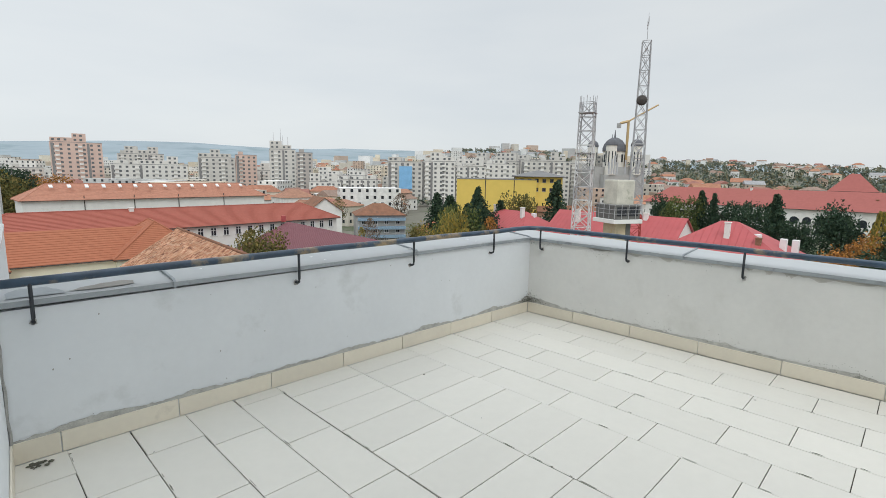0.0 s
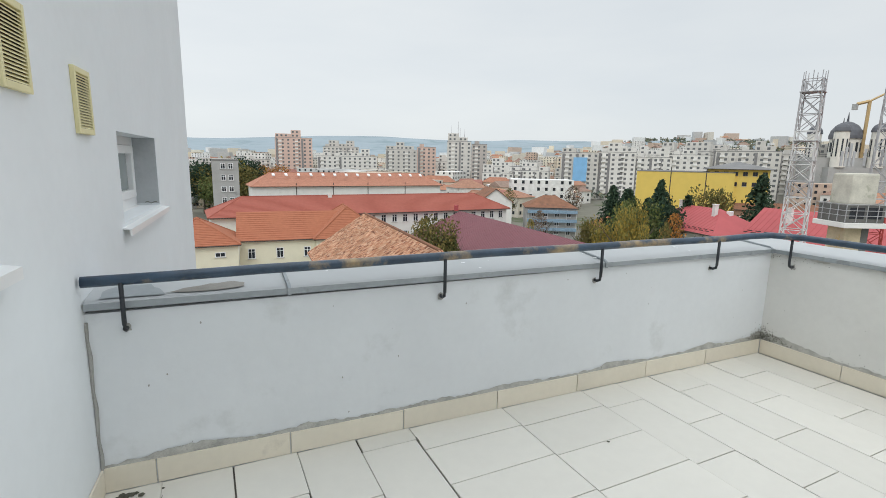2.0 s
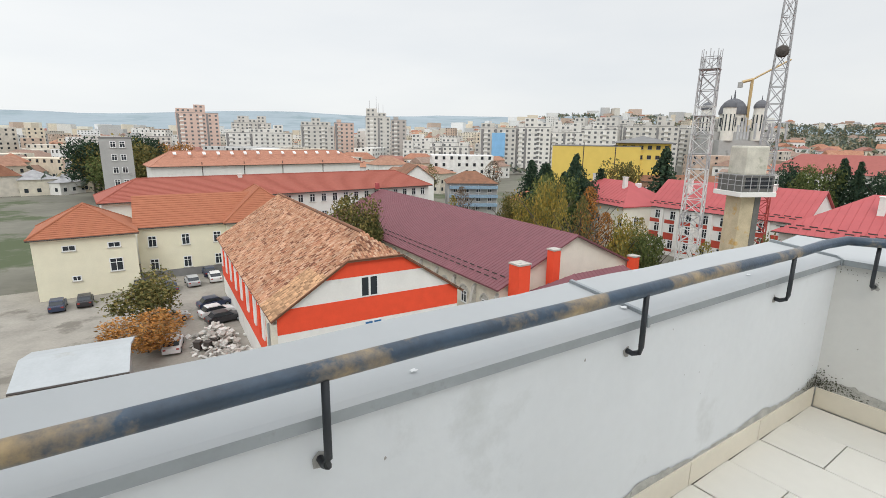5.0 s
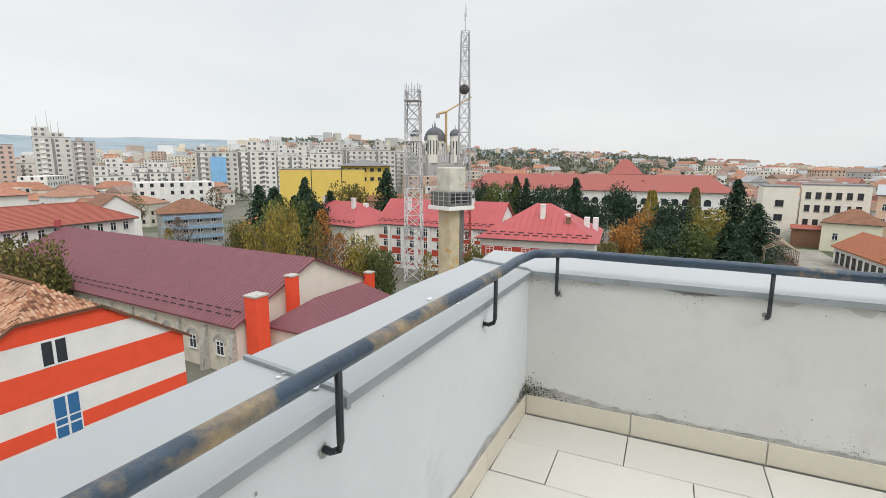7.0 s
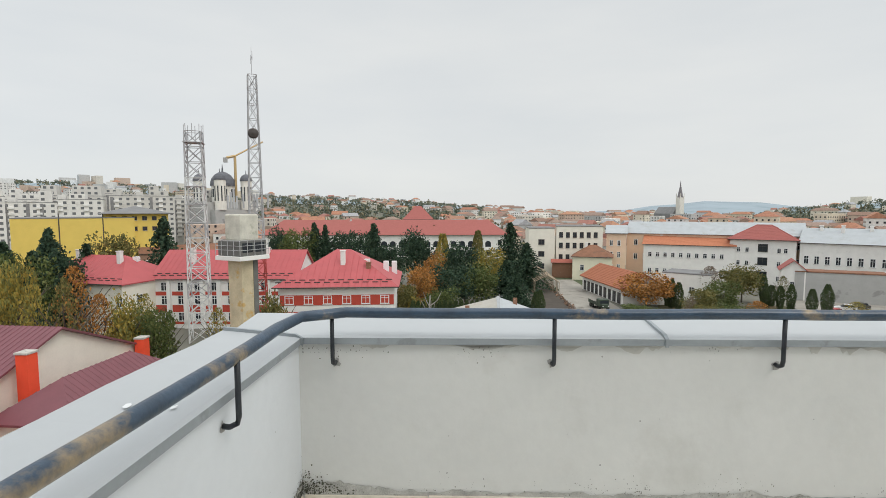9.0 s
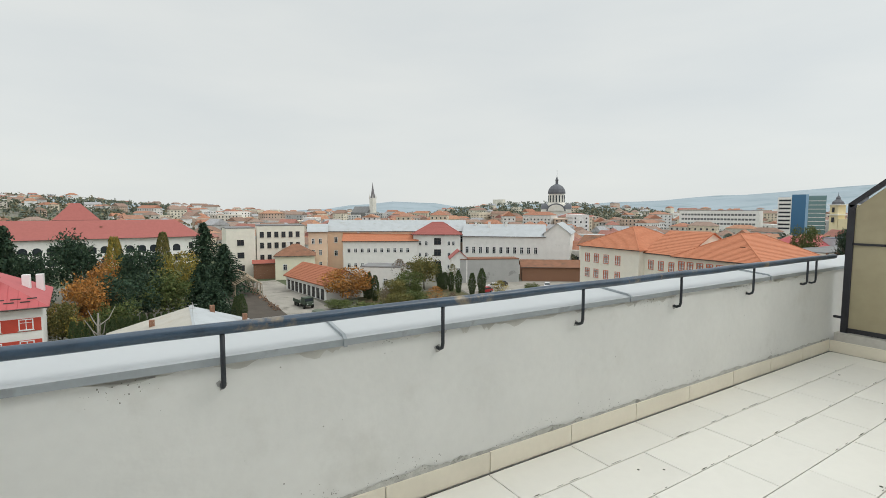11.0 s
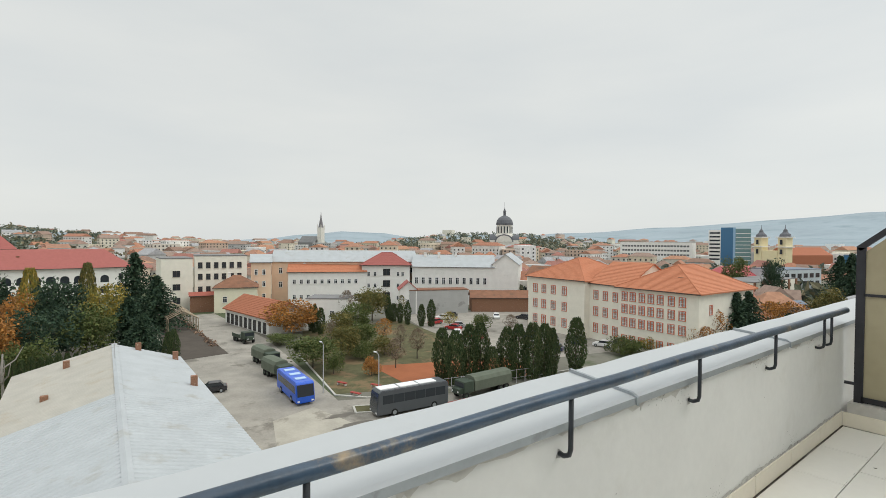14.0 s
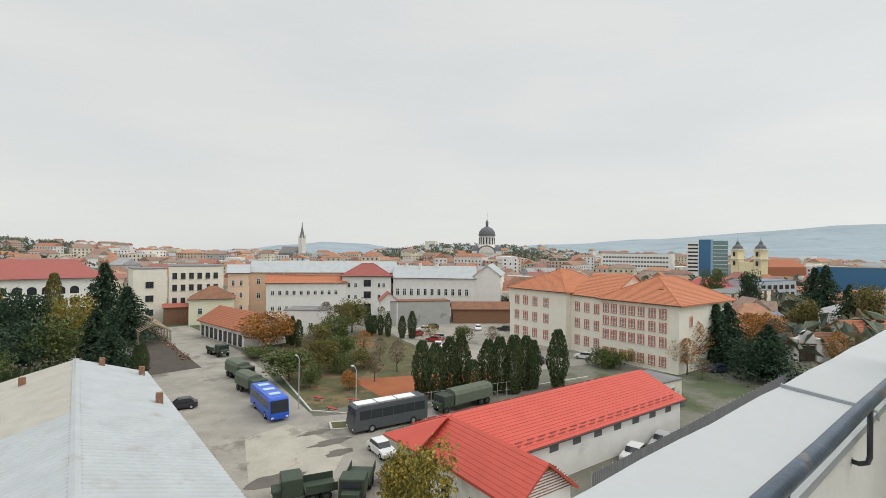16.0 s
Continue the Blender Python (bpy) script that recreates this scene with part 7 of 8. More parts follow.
LEAD = material("lead_dome", (0.13, 0.135, 0.15), 0.6, 0.12, 0.5, 0.1)
STONE_P = material("pale_church_stone", (0.74, 0.72, 0.66), 0.9, 0.1, 0.4, 0.15)
ch = thing("church_under_construction", "grey domed church under scaffolding", "church", 301.0, 154.2, G, radians(60))
bm = bmesh.new()
box(bm, -13, -14, 0, 13, 14, 23)
box(bm, -8, -18, 0, 8, 18, 28)
part("nave", bm, GREY_W, ch)
church_dome("dome", ch, 0, 0, 7.2, 28, 38, LEAD, STONE_P)
for sx, sy in ((-11, -9), (11, -9), (11, 9), (-11, 9)):
    church_dome("turret", ch, sx, sy, 3.6, 23, 41, LEAD, STONE_P)
for k in range(7):
    bm = bmesh.new()
    box(bm, -6.3 + k * 2.0, -18.06, 4, -5.1 + k * 2.0, -17.97, 16)
    part("window", bm, PANE_DARK, ch)
cr = thing("tower_crane", "yellow tower crane beside the church", "crane", 303.9, 147.2, G)
for name_, pts, r_ in (("crane_mast", [(0, 0, 0), (0, 0, 57)], 0.9), ("jib", [(0, 0, 57), (6, -4, 61), (17, -11, 68)], 0.5), ("counter_jib", [(0, 0, 57), (-5, 3, 55.5)], 0.8)):
    bm = bmesh.new()
    tube(bm, pts, r_, 4)
    part(name_, bm, material("crane_paint", (0.50, 0.36, 0.18), 0.6, 0.1, 1, 0), cr)
bm = bmesh.new()
soft_box(bm, -6.5, 2.5, 52.5, -4.5, 4.5, 55.5, 0.1)
part("counterweight", bm, GREY_W, cr)

BLOCK = material("flat_block_panels", (0.62, 0.60, 0.56), 0.9, 0.12, 0.2, 0.1, second=(0.52, 0.50, 0.47), amount=0.04, spot=0.1)
BLOCK2 = material("pale_flat_block", (0.76, 0.74, 0.70), 0.9, 0.1, 0.2, 0.1, second=(0.64, 0.62, 0.58), amount=0.04, spot=0.1)
BLOCK_R = material("salmon_flat_block", (0.66, 0.49, 0.42), 0.9, 0.08, 0.2, 0.1)

# dark tone of flat strips: shade of loggia recesses done by colour
LOGGIA_SHADE = material("loggia_shade_tone", (0.24, 0.235, 0.235), 0.5, 0.2, 0.6, 0.05)


def flats(label, p0, p1, depth, zt, wall, zb=None, trim=None):
    L = math.hypot(p1[0] - p0[0], p1[1] - p0[1])
    zb = land((p0[0] + p1[0]) / 2, (p0[1] + p1[1]) / 2) if zb is None else zb
    n = max(2, int(L / 3.6))
    rows = [zt - zb - 2.4 - 2.9 * k for k in range(int((zt - zb) / 2.9)) if zt - 2.4 - 2.9 * k > -16]
    t = house("flat_block", label, p0, p1, depth, zt, 0, wall, R_GREY, "flat", zb=zb, category="flats", wins=(('f', spread(1.8, L - 1.8, n), rows, 1.5, 1.4, "bare"),))
    for i in range(0, n - 1, 3):
        x = 1.8 + (L - 3.6) * (i + 0.5) / max(1, n - 1)
        for z in rows:
            bm = bmesh.new()
            box(bm, x - 1.2, -0.9, z - 0.9, x + 1.2, 0.0, z + 0.1)
            part("balcony", bm, trim or WHITE_W, t)
    me = window_mesh(1.5, 1.4, "bare")
    step = random.Random(int(p0[0] * 7 + p0[1]))
    x = 0.4
    while x < L - 5:
        w = step.uniform(4.5, 9.0)
        if step.random() < 0.55:
            up = step.choice((2.9, 2.9, 5.8))
            x1 = min(x + w, L - 0.4)
            bm = bmesh.new()
            box(bm, x, 0.05, zt - zb + 0.2, x1, depth * 0.8, zt - zb + 0.2 + up)
            part("upper_storey", bm, wall, t)
            for i in range(max(1, int((x1 - x) / 3.2))):
                for f in range(int(up / 2.8)):
                    unit(me, t, x + 1.6 + 3.2 * i, 0.05, zt - zb + 1.0 + 2.9 * f, 0)
        if step.random() < 0.6:
            bm = bmesh.new()
            box(bm, x + 0.2, -0.04, 1.0, x + 1.7, -0.003, zt - zb - 0.6)
            part("stair_strip", bm, LOGGIA_SHADE, t, "flat dark vertical strip for the shade in loggia recesses")
        x += w
    for k in range(max(1, int(L / 12))):
        bm = bmesh.new()
        box(bm, 2 + k * 11, depth * 0.3, zt - zb + 0.2, 5.5 + k * 11, depth * 0.7, zt - zb + 2.6)
        part("lift_house", bm, wall, t)
    return t


flats("salmon and cream tower block with balconies", (36.2, 414.6), (64.7, 411.2), 16, 17.3, BLOCK_R)
flats("pale flats with rows of balconies", (64.9, 391.2), (109.8, 380.6), 12, 3.4, BLOCK2)
flats("grey flats with rows of balconies", (116.3, 378.5), (139.7, 370.2), 14, 9.3, BLOCK)
flats("salmon-topped flats with balconies", (139.7, 369.2), (153.6, 364.1), 14, 11.8, BLOCK_R, trim=BLOCK)
tb = flats("tall grey tower block with rooftop aerials", (153.8, 342.1), (170.2, 334.9), 18, 16.0, BLOCK)
for x, h in ((3, 9), (8, 12), (9.5, 7), (13, 6)):
    bm = bmesh.new()
    tube(bm, [(x, 6, 40), (x, 6, 40 + h)], 0.22, 5, taper=0.4)
    part("rooftop_aerial", bm, STEEL_G, tb)
flats("brown-grey tower block flank", (170.2, 334.4), (180.2, 328.7), 18, 14.1, material("brown_grey_panels", (0.47, 0.43, 0.40), 0.9, 0.1, 0.2, 0.1))
for (p0, p1, zt) in (((166.9, 309.9), (185.8, 298.7), -6.5), ((186.8, 302.7), (206.6, 285.4), -4.5), ((208.6, 281.4), (217.5, 273.3), -8.0), ((196.8, 259.5), (214.1, 244.3), 8.1), ((215.1, 246.3), (230.9, 230.1), 8.7), ((232.0, 233.1), (245.7, 215.9), 5.9), ((245.8, 218.9), (257.5, 199.8), 7.6), ((259.0, 236.7), (272.7, 211.6), 10.0), ((241.3, 259.0), (265.0, 232.7), 7.7), ((264.6, 201.7), (282.2, 174.4), 10.0), ((287.9, 231.4), (304.6, 204.2), 12.1), ((298.4, 186.2), (312.1, 161.1), 9.0), ((184.1, 327.7), (208.8, 302.4), -1.9), ((155.0, 393.1), (194.7, 369.6), 0.5), ((83.9, 469.0), (115.8, 460.6), 12.3), ((15.4, 429.8), (33.4, 429.6), -0.2), ((-17.0, 400.2), (9.1, 403.9), -3.0)):
    flats("pale grey flats with rows of dark windows", p0, p1, 13, zt, BLOCK2 if int(zt * 2) % 2 else BLOCK)
bm = bmesh.new()
box(bm, -0.3, -0.1, 0, 8.2, 0.0, 15)
ban = tagged(part("banner", bm, material("pale_blue_banner", (0.25, 0.50, 0.78), 0.7, 0.1, 0.3, 0)), "large pale blue banner hanging on a block of flats", "banner")
ban.location, ban.rotation_euler = (201.7, 252.9, -9.8), (0, 0, math.atan2(-15, 17.5))

# ---- spires and towers of the old town ----
sp = thing("gothic_church", "pale gothic church tower with a tall pointed spire", "church", 640.7, -270.1, -12.8, 0.4)
sp.scale = (1.0, 1.0, 1.08)
bm = bmesh.new()
box(bm, -3.4, -3.4, 0, 3.4, 3.4, 28)
part("tower", bm, STONE_P, sp)
bm = bmesh.new()
lathe(bm, [(3.5, 28), (3.1, 30), (0.9, 41), (0.15, 48)], 0, 0, 8)
part("spire", bm, material("dark_spire", (0.20, 0.19, 0.20), 0.8, 0.1, 0.3, 0), sp)
for sx in (-3.1, 3.1):
    for sy in (-3.1, 3.1):
        bm = bmesh.new()
        lathe(bm, [(0.7, 27), (0.6, 30), (0.1, 33)], sx, sy, 6)
        part("pinnacle", bm, STONE_P, sp)
bm = bmesh.new()
prism(bm, [(-8, 0), (8, 0), (8, 9), (0, 17), (-8, 9)], 'x', 4, 36)
part("nave", bm, R_GREY, sp)
ca = thing("domed_cathedral", "cream cathedral with a dark ribbed dome and arches", "church", 431.8, -417.5, -16.2, radians(45))
bm = bmesh.new()
box(bm, -17, -17, 0, 17, 17, 18)
part("body", bm, STONE_P, ca)
for k in range(4):
    bm = bmesh.new()
    q = Matrix.Rotation(k * math.pi / 2, 4, 'Z')
    prism(bm, [(11 * math.cos(math.pi * j / 10), 16 + 9 * math.sin(math.pi * j / 10)) for j in range(11)], 'y', -17.5, -8)
    bmesh.ops.recalc_face_normals(bm, faces=bm.faces[:])
    bmesh.ops.transform(bm, matrix=q, verts=bm.verts[:])
    part("arched_gable", bm, LEAD, ca)
    bm = bmesh.new()
    prism(bm, [(9.4 * math.cos(math.pi * j / 10), 16 + 7.6 * math.sin(math.pi * j / 10)) for j in range(11)], 'y', -17.7, -17.0)
    bmesh.ops.recalc_face_normals(bm, faces=bm.faces[:])
    bmesh.ops.transform(bm, matrix=q, verts=bm.verts[:])
    part("arch_infill", bm, STONE_P, ca)
bm = bmesh.new()
lathe(bm, [(12.5, 17), (12.0, 24), (9.6, 25), (9.4, 36), (10.0, 36.3)], 0, 0, 24)
part("drum", bm, STONE_P, ca)
for k in range(16):
    bm = bmesh.new()
    box(bm, -0.7, 9.2, 26.5, 0.7, 9.75, 34.5)
    bmesh.ops.transform(bm, matrix=Matrix.Rotation(2 * math.pi * k / 16, 4, 'Z'), verts=bm.verts[:])
    part("window", bm, PANE_DARK, ca)
bm = bmesh.new()
lathe(bm, [(10.2, 36.3), (10.2, 38.5), (9.2, 42), (6.8, 45.2), (3.2, 47.4), (1.6, 48), (1.6, 52), (2.0, 52.6), (0.9, 55), (0.15, 57), (0.12, 64)], 0, 0, 24)
part("dome", bm, LEAD, ca)
tc = thing("twin_tower_church", "yellow baroque church with two capped towers", "church", 138.0, -398.3, G, radians(-21))
CHY = material("church_yellow", (0.80, 0.71, 0.46), 0.9, 0.06, 0.3, 0.1)
for s in (-9.3, 9.3):
    bm = bmesh.new()
    box(bm, s - 3.0, -3.0, 0, s + 3.0, 3.0, 33)
    part("tower", bm, CHY, tc)
    bm = bmesh.new()
    box(bm, s - 4.0, -4.0, 24, s + 4.0, 4.0, 24.8)
    box(bm, s - 4.0, -4.0, 32.6, s + 4.0, 4.0, 33.4)
    part("cornice", bm, WHITE_W, tc)
    bm = bmesh.new()
    lathe(bm, [(3.6, 33.4), (3.2, 35.5), (2.0, 36.8), (1.3, 38), (1.3, 39), (0.2, 41), (0.12, 44)], s, 0, 12)
    part("tower_cap", bm, LEAD, tc)
    for z in (26.5, 18):
        bm = bmesh.new()
        box(bm, s - 0.9, -3.75, z, s + 0.9, -3.55, z + 4.2)
        box(bm, s - 0.9, 3.55, z, s + 0.9, 3.75, z + 4.2)
        part("belfry_opening", bm, PANE_DARK, tc)
bm = bmesh.new()
prism(bm, [(-9, 0), (9, 0), (9, 17), (0, 24), (-9, 17)], 'y', -45, -4)
bmesh.ops.recalc_face_normals(bm, faces=bm.faces[:])
part("nave", bm, R_ORANGE, tc)
bm = bmesh.new()
box(bm, -6, -4, 0, 6, 3.0, 21)
part("front", bm, CHY, tc)
tc.scale = (1.0, 1.0, 0.79)
gl = thing("glass_office", "blue glass office tower with white wings", "office", 187.9, -410.4, G, math.atan2(-11, -25))
BLUE_G = glassy("blue_glass", (0.05, 0.16, 0.30), 0.15)
TEAL_G = glassy("teal_glass", (0.16, 0.27, 0.28), 0.2)
for x0, x1, zt, m, nm in ((0, 8.5, 32, WHITE_W, "white_wing"), (8.5, 17, 34, BLUE_G, "glass_core"), (17, 18.6, 34, material("pale_blue_fin", (0.28, 0.45, 0.62), 0.5, 0.05, 1, 0), "fin"), (18.6, 29, 33, TEAL_G, "glass_wing")):
    bm = bmesh.new()
    box(bm, x0, 0, 0, x1, 14, zt)
    part(nm, bm, m, gl)
for z in range(8, 32, 3):
    bm = bmesh.new()
    box(bm, 0.6, -0.12, z, 8.0, -0.01, z + 1.3)
    part("window_band", bm, PANE_DARK, gl)
    bm = bmesh.new()
    box(bm, 18.8, -0.12, z, 28.8, -0.01, z + 0.4)
    part("floor_band", bm, WHITE_W, gl)
house("dark_glass_hall", "low dark blue glass hall on the edge of town", (83.7, -342.1), (51.6, -349.7), 20, -5.4, 0, BLUE_G, R_GREY, "flat")
house("long_white_office", "long pale office with dark window bands", (257.1, -393.3), (199.9, -407.6), 14, 0.9, 0, WHITE_W, R_GREY, "flat", wins=(('f', spread(3, 56, 22), [10.4, 14.1, 17.8], 2.0, 1.49, "bare"),))


# ---- trees ----
tree("broad", 51.8, 52.9, 16.2, 4.2, L_YELLOW, "yellowing autumn tree with a loose crown")
tree("thin", 49.1, 47.5, 14.2, 4, L_YELLOW, "yellowing autumn tree with a loose crown")
tree("thin", 57.6, 49.9, 15.3, 6, L_ORANGE, "orange autumn tree with a loose crown")
tree("thin", 51.0, 45.6, 14.8, 4, L_OLIVE, "autumn olive-green deciduous tree near the school")
tree("broad", 56.7, 42.2, 12.1, 4.8, L_YELLOW, "yellowing autumn tree with a loose crown")
tree("broad", 57.3, 38.2, 9.8, 4.5, L_GREEN, "dark green spreading tree among the barracks trees")
tree("thin", 61.0, 32.9, 9.5, 4, L_YELLOW, "yellowing autumn tree with a loose crown")
tree("broad", 62.8, 25.7, 11.6, 4.2, L_OLIVE, "autumn olive-green deciduous tree near the school")
tree("thin", 56.3, 45.5, 12.0, 5, L_ORANGE, "orange autumn tree with a loose crown")
tree("conifer", 62.3, 61.4, 14.2, 5, L_DARK, "dark green conifer with drooping branches")
tree("thin", 65.9, 46.2, 10.4, 4, L_YELLOW, "yellowing autumn tree with a loose crown")
tree("conifer", 83.3, 75.9, 19.2, 8, L_DARK, "dark green conifer with drooping branches")
tree("conifer", 74.5, 71.0, 15.8, 7, L_DARK, "dark green conifer with drooping branches")
tree("conifer", 90.0, 74.4, 16.1, 7, L_DARK, "dark green conifer with drooping branches")
tree("broad", 96.6, 73.2, 16.9, 9, L_OLIVE, "autumn olive-green deciduous tree near the school")
tree("conifer", 107.3, 69.6, 20.7, 9, L_DARK, "dark green conifer with drooping branches")
tree("conifer", 74.5, 76.2, 17.3, 8, L_DARK, "dark green conifer with drooping branches")
tree("broad", 80.6, 70.3, 14.3, 8, L_DARK, "dark green spreading tree among the barracks trees")
tree("broad", 70.2, 69.7, 15.4, 8, L_GREEN, "dark green spreading tree among the barracks trees")
tree("conifer", 144.1, 46.0, 18.8, 7, L_DARK, "dark green conifer with drooping branches")
tree("conifer", 143.5, 42.5, 18.1, 6, L_DARK, "dark green conifer with drooping branches")
tree("broad", 140.1, 50.2, 16.7, 9, L_GREEN, "dark green spreading tree among the barracks trees")
tree("broad", 147.7, 57.3, 17.7, 9, L_DARK, "dark green spreading tree among the barracks trees")
tree("conifer", 131.2, 25.3, 18.8, 8, L_DARK, "dark green conifer with drooping branches")
tree("broad", 137.8, 30.3, 15.8, 9, L_DARK, "dark green spreading tree among the barracks trees")
tree("broad", 144.7, 15.1, 17.3, 10, L_DARK, "dark green spreading tree among the barracks trees")
tree("broad", 128.5, 20.8, 12.8, 8, L_DARK, "dark green spreading tree among the barracks trees")
tree("broad", 145.7, 37.4, 15.8, 9, L_DARK, "dark green spreading tree among the barracks trees")
tree("broad", 115.1, 8.5, 12.4, 8, L_ORANGE, "orange autumn tree with a loose crown")
tree("broad", 99.4, 9.9, 9.9, 7, L_ORANGE, "orange autumn tree with a loose crown")
tree("column", 130.4, 6.3, 16.0, 4.5, L_YELLOW, "yellowing autumn tree with a loose crown")
tree("column", 138.4, -3.4, 16.5, 4, L_OLIVE, "yellowing autumn tree with a loose crown")
tree("broad", 116.8, 0.1, 13.8, 9, L_DARK, "dark green spreading tree among the barracks trees")
tree("broad", 122.0, -5.9, 12.4, 8, L_YELLOW, "yellowing autumn tree with a loose crown")
tree("conifer", 147.3, -13.4, 18.7, 9, L_DARK, "dark green conifer with drooping branches")
tree("conifer", 135.4, -17.0, 13.3, 9, L_DARK, "dark green conifer with drooping branches")
tree("broad", 103.1, 3.5, 10.5, 9, L_DARK, "dark green spreading tree among the barracks trees")
tree("broad", 106.4, -2.7, 10.5, 9, L_GREEN, "dark green spreading tree among the barracks trees")
tree("conifer", 111.5, -9.6, 10.9, 8, L_DARK, "dark green conifer with drooping branches")
tree("conifer", 102.7, -11.2, 8.7, 6, L_DARK, "dark green conifer with drooping branches")
tree("broad", 91.8, 5.1, 7.9, 6, L_GREEN, "dark green spreading tree among the barracks trees")
tree("broad", 92.4, 11.5, 7.8, 5, L_OLIVE, "autumn olive-green deciduous tree near the school")
tree("bush", 88.9, 8.1, 6.7, 5, L_YELLOW, "yellowing shrub beside the school")
tree("column", 84.2, 9.2, 6.3, 1.5, L_THUJA, "narrow clipped cypress in a hedge row")
tree("column", 84.5, 8.3, 6.2, 1.5, L_THUJA, "narrow clipped cypress in a hedge row")
tree("column", 84.8, 7.4, 6.0, 1.5, L_THUJA, "narrow clipped cypress in a hedge row")
tree("column", 84.9, 6.3, 6.2, 1.5, L_THUJA, "narrow clipped cypress in a hedge row")
tree("column", 85.1, 5.4, 6.1, 1.5, L_THUJA, "narrow clipped cypress in a hedge row")
tree("column", 85.3, 4.5, 5.9, 1.5, L_THUJA, "narrow clipped cypress in a hedge row")
tree("column", 85.6, 3.5, 6.1, 1.5, L_THUJA, "narrow clipped cypress in a hedge row")
tree("column", 85.7, 2.5, 6.0, 1.5, L_THUJA, "narrow clipped cypress in a hedge row")
tree("column", 85.9, 1.6, 5.9, 1.5, L_THUJA, "narrow clipped cypress in a hedge row")
tree("column", 86.0, 0.6, 6.2, 1.5, L_THUJA, "narrow clipped cypress in a hedge row")
tree("column", 86.1, -0.4, 6.1, 1.5, L_THUJA, "narrow clipped cypress in a hedge row")
tree("column", 86.3, -1.4, 5.9, 1.5, L_THUJA, "narrow clipped cypress in a hedge row")
tree("column", 86.4, -2.3, 6.1, 1.5, L_THUJA, "narrow clipped cypress in a hedge row")
tree("column", 86.5, -3.4, 6.0, 1.5, L_THUJA, "narrow clipped cypress in a hedge row")
tree("broad", 110.8, -41.3, 7.9, 10, L_ORANGE, "large orange autumn tree beside the store")
tree("broad", 80.9, -34.6, 6.1, 8, L_GREEN, "dark green tree beside the lawn")
tree("broad", 83.3, -41.0, 6.0, 5.5, L_OLIVE, "autumn olive-green deciduous tree near the school")
tree("bush", 75.2, -35.9, 4.4, 3.5, L_GREEN, "dark green spreading tree among the barracks trees")
tree("broad", 90.0, -48.8, 5.6, 6, L_GREEN, "dark green spreading tree among the barracks trees")
tree("thin", 92.0, -55.2, 5.3, 6, L_ORANGE, "orange autumn tree with a loose crown")
tree("thin", 83.9, -54.4, 5.1, 4, L_BROWN, "bare twiggy autumn tree beside buildings")
tree("broad", 102.6, -36.3, 2.6, 6, L_GREEN, "dark green tree beside the lorries")
tree("broad", 100.6, -48.4, 6.1, 6, L_OLIVE, "autumn olive-green deciduous tree near the school")
tree("broad", 103.2, -54.0, 7.4, 6, L_GREEN, "dark green spreading tree among the barracks trees")
tree("broad", 119.3, -67.1, 9.6, 9, L_OLIVE, "autumn olive-green deciduous tree near the school")
tree("thin", 114.2, -62.5, 8.5, 7, L_OLIVE, "autumn olive-green deciduous tree near the school")
tree("thin", 120.4, -59.9, 8.7, 7, L_BROWN, "bare twiggy autumn tree beside buildings")
tree("bush", 81.6, -49.3, 4.7, 6, L_OLIVE, "large olive shrub by the lawn")
tree("bush", 81.5, -44.5, 4.2, 5, L_GREEN, "dense green shrub by the lawn")
tree("bush", 86.9, -44.3, 4.2, 4, L_OLIVE, "olive shrub by the lawn")
tree("thin", 97.0, -45.2, 5.1, 3, L_BROWN, "bare twiggy autumn tree beside buildings")
tree("thin", 72.4, -46.3, 5.2, 5, L_BROWN, "bare twiggy autumn tree beside buildings")
tree("thin", 75.9, -53.2, 5.8, 5, L_BROWN, "bare twiggy autumn tree beside buildings")
tree("bush", 70.4, -40.5, 3.9, 3.5, L_ORANGE, "russet shrub by the clay court")
tree("thin", 97.4, -77.3, 4.3, 6, L_YELLOW, "yellowing autumn tree with a loose crown")
tree("thin", 114.9, -74.0, 7.1, 4, L_OLIVE, "autumn olive-green deciduous tree near the school")
tree("bush", 91.2, -83.1, 5.3, 5, L_GREEN, "dark green spreading tree among the barracks trees")
tree("thin", 84.1, -86.0, 4.5, 5, L_BROWN, "bare twiggy autumn tree beside buildings")
tree("column", 61.0, -48.0, 8.5, 3.31, L_THUJA, "dark green columnar cypress")
tree("column", 58.0, -48.3, 8.5, 3.31, L_THUJA, "dark green columnar cypress")
tree("column", 58.9, -51.8, 9.0, 3.5, L_THUJA, "dark green columnar cypress")
tree("column", 58.4, -53.8, 9.1, 3.31, L_THUJA, "dark green columnar cypress")
tree("column", 55.5, -53.7, 5.8, 2.39, L_THUJA, "dark green columnar cypress")
tree("column", 55.9, -57.3, 8.5, 3.5, L_THUJA, "dark green columnar cypress")
tree("column", 55.1, -59.1, 8.8, 3.5, L_THUJA, "dark green columnar cypress")
tree("column", 53.3, -60.5, 9.2, 3.5, L_THUJA, "dark green columnar cypress")
tree("column", 53.7, -63.8, 8.7, 3.5, L_THUJA, "dark green columnar cypress")
tree("column", 53.4, -65.2, 7.9, 2.76, L_THUJA, "dark green columnar cypress")
tree("column", 51.3, -68.9, 9.5, 3.68, L_THUJA, "dark green columnar cypress")
tree("column", 108.3, -71.7, 6.1, 2.0, L_THUJA, "dark green columnar cypress")
tree("column", 111.4, -71.3, 5.3, 2, L_THUJA, "dark green columnar cypress")
tree("column", 104.1, -73.3, 5.7, 2.2, L_THUJA, "dark green columnar cypress")
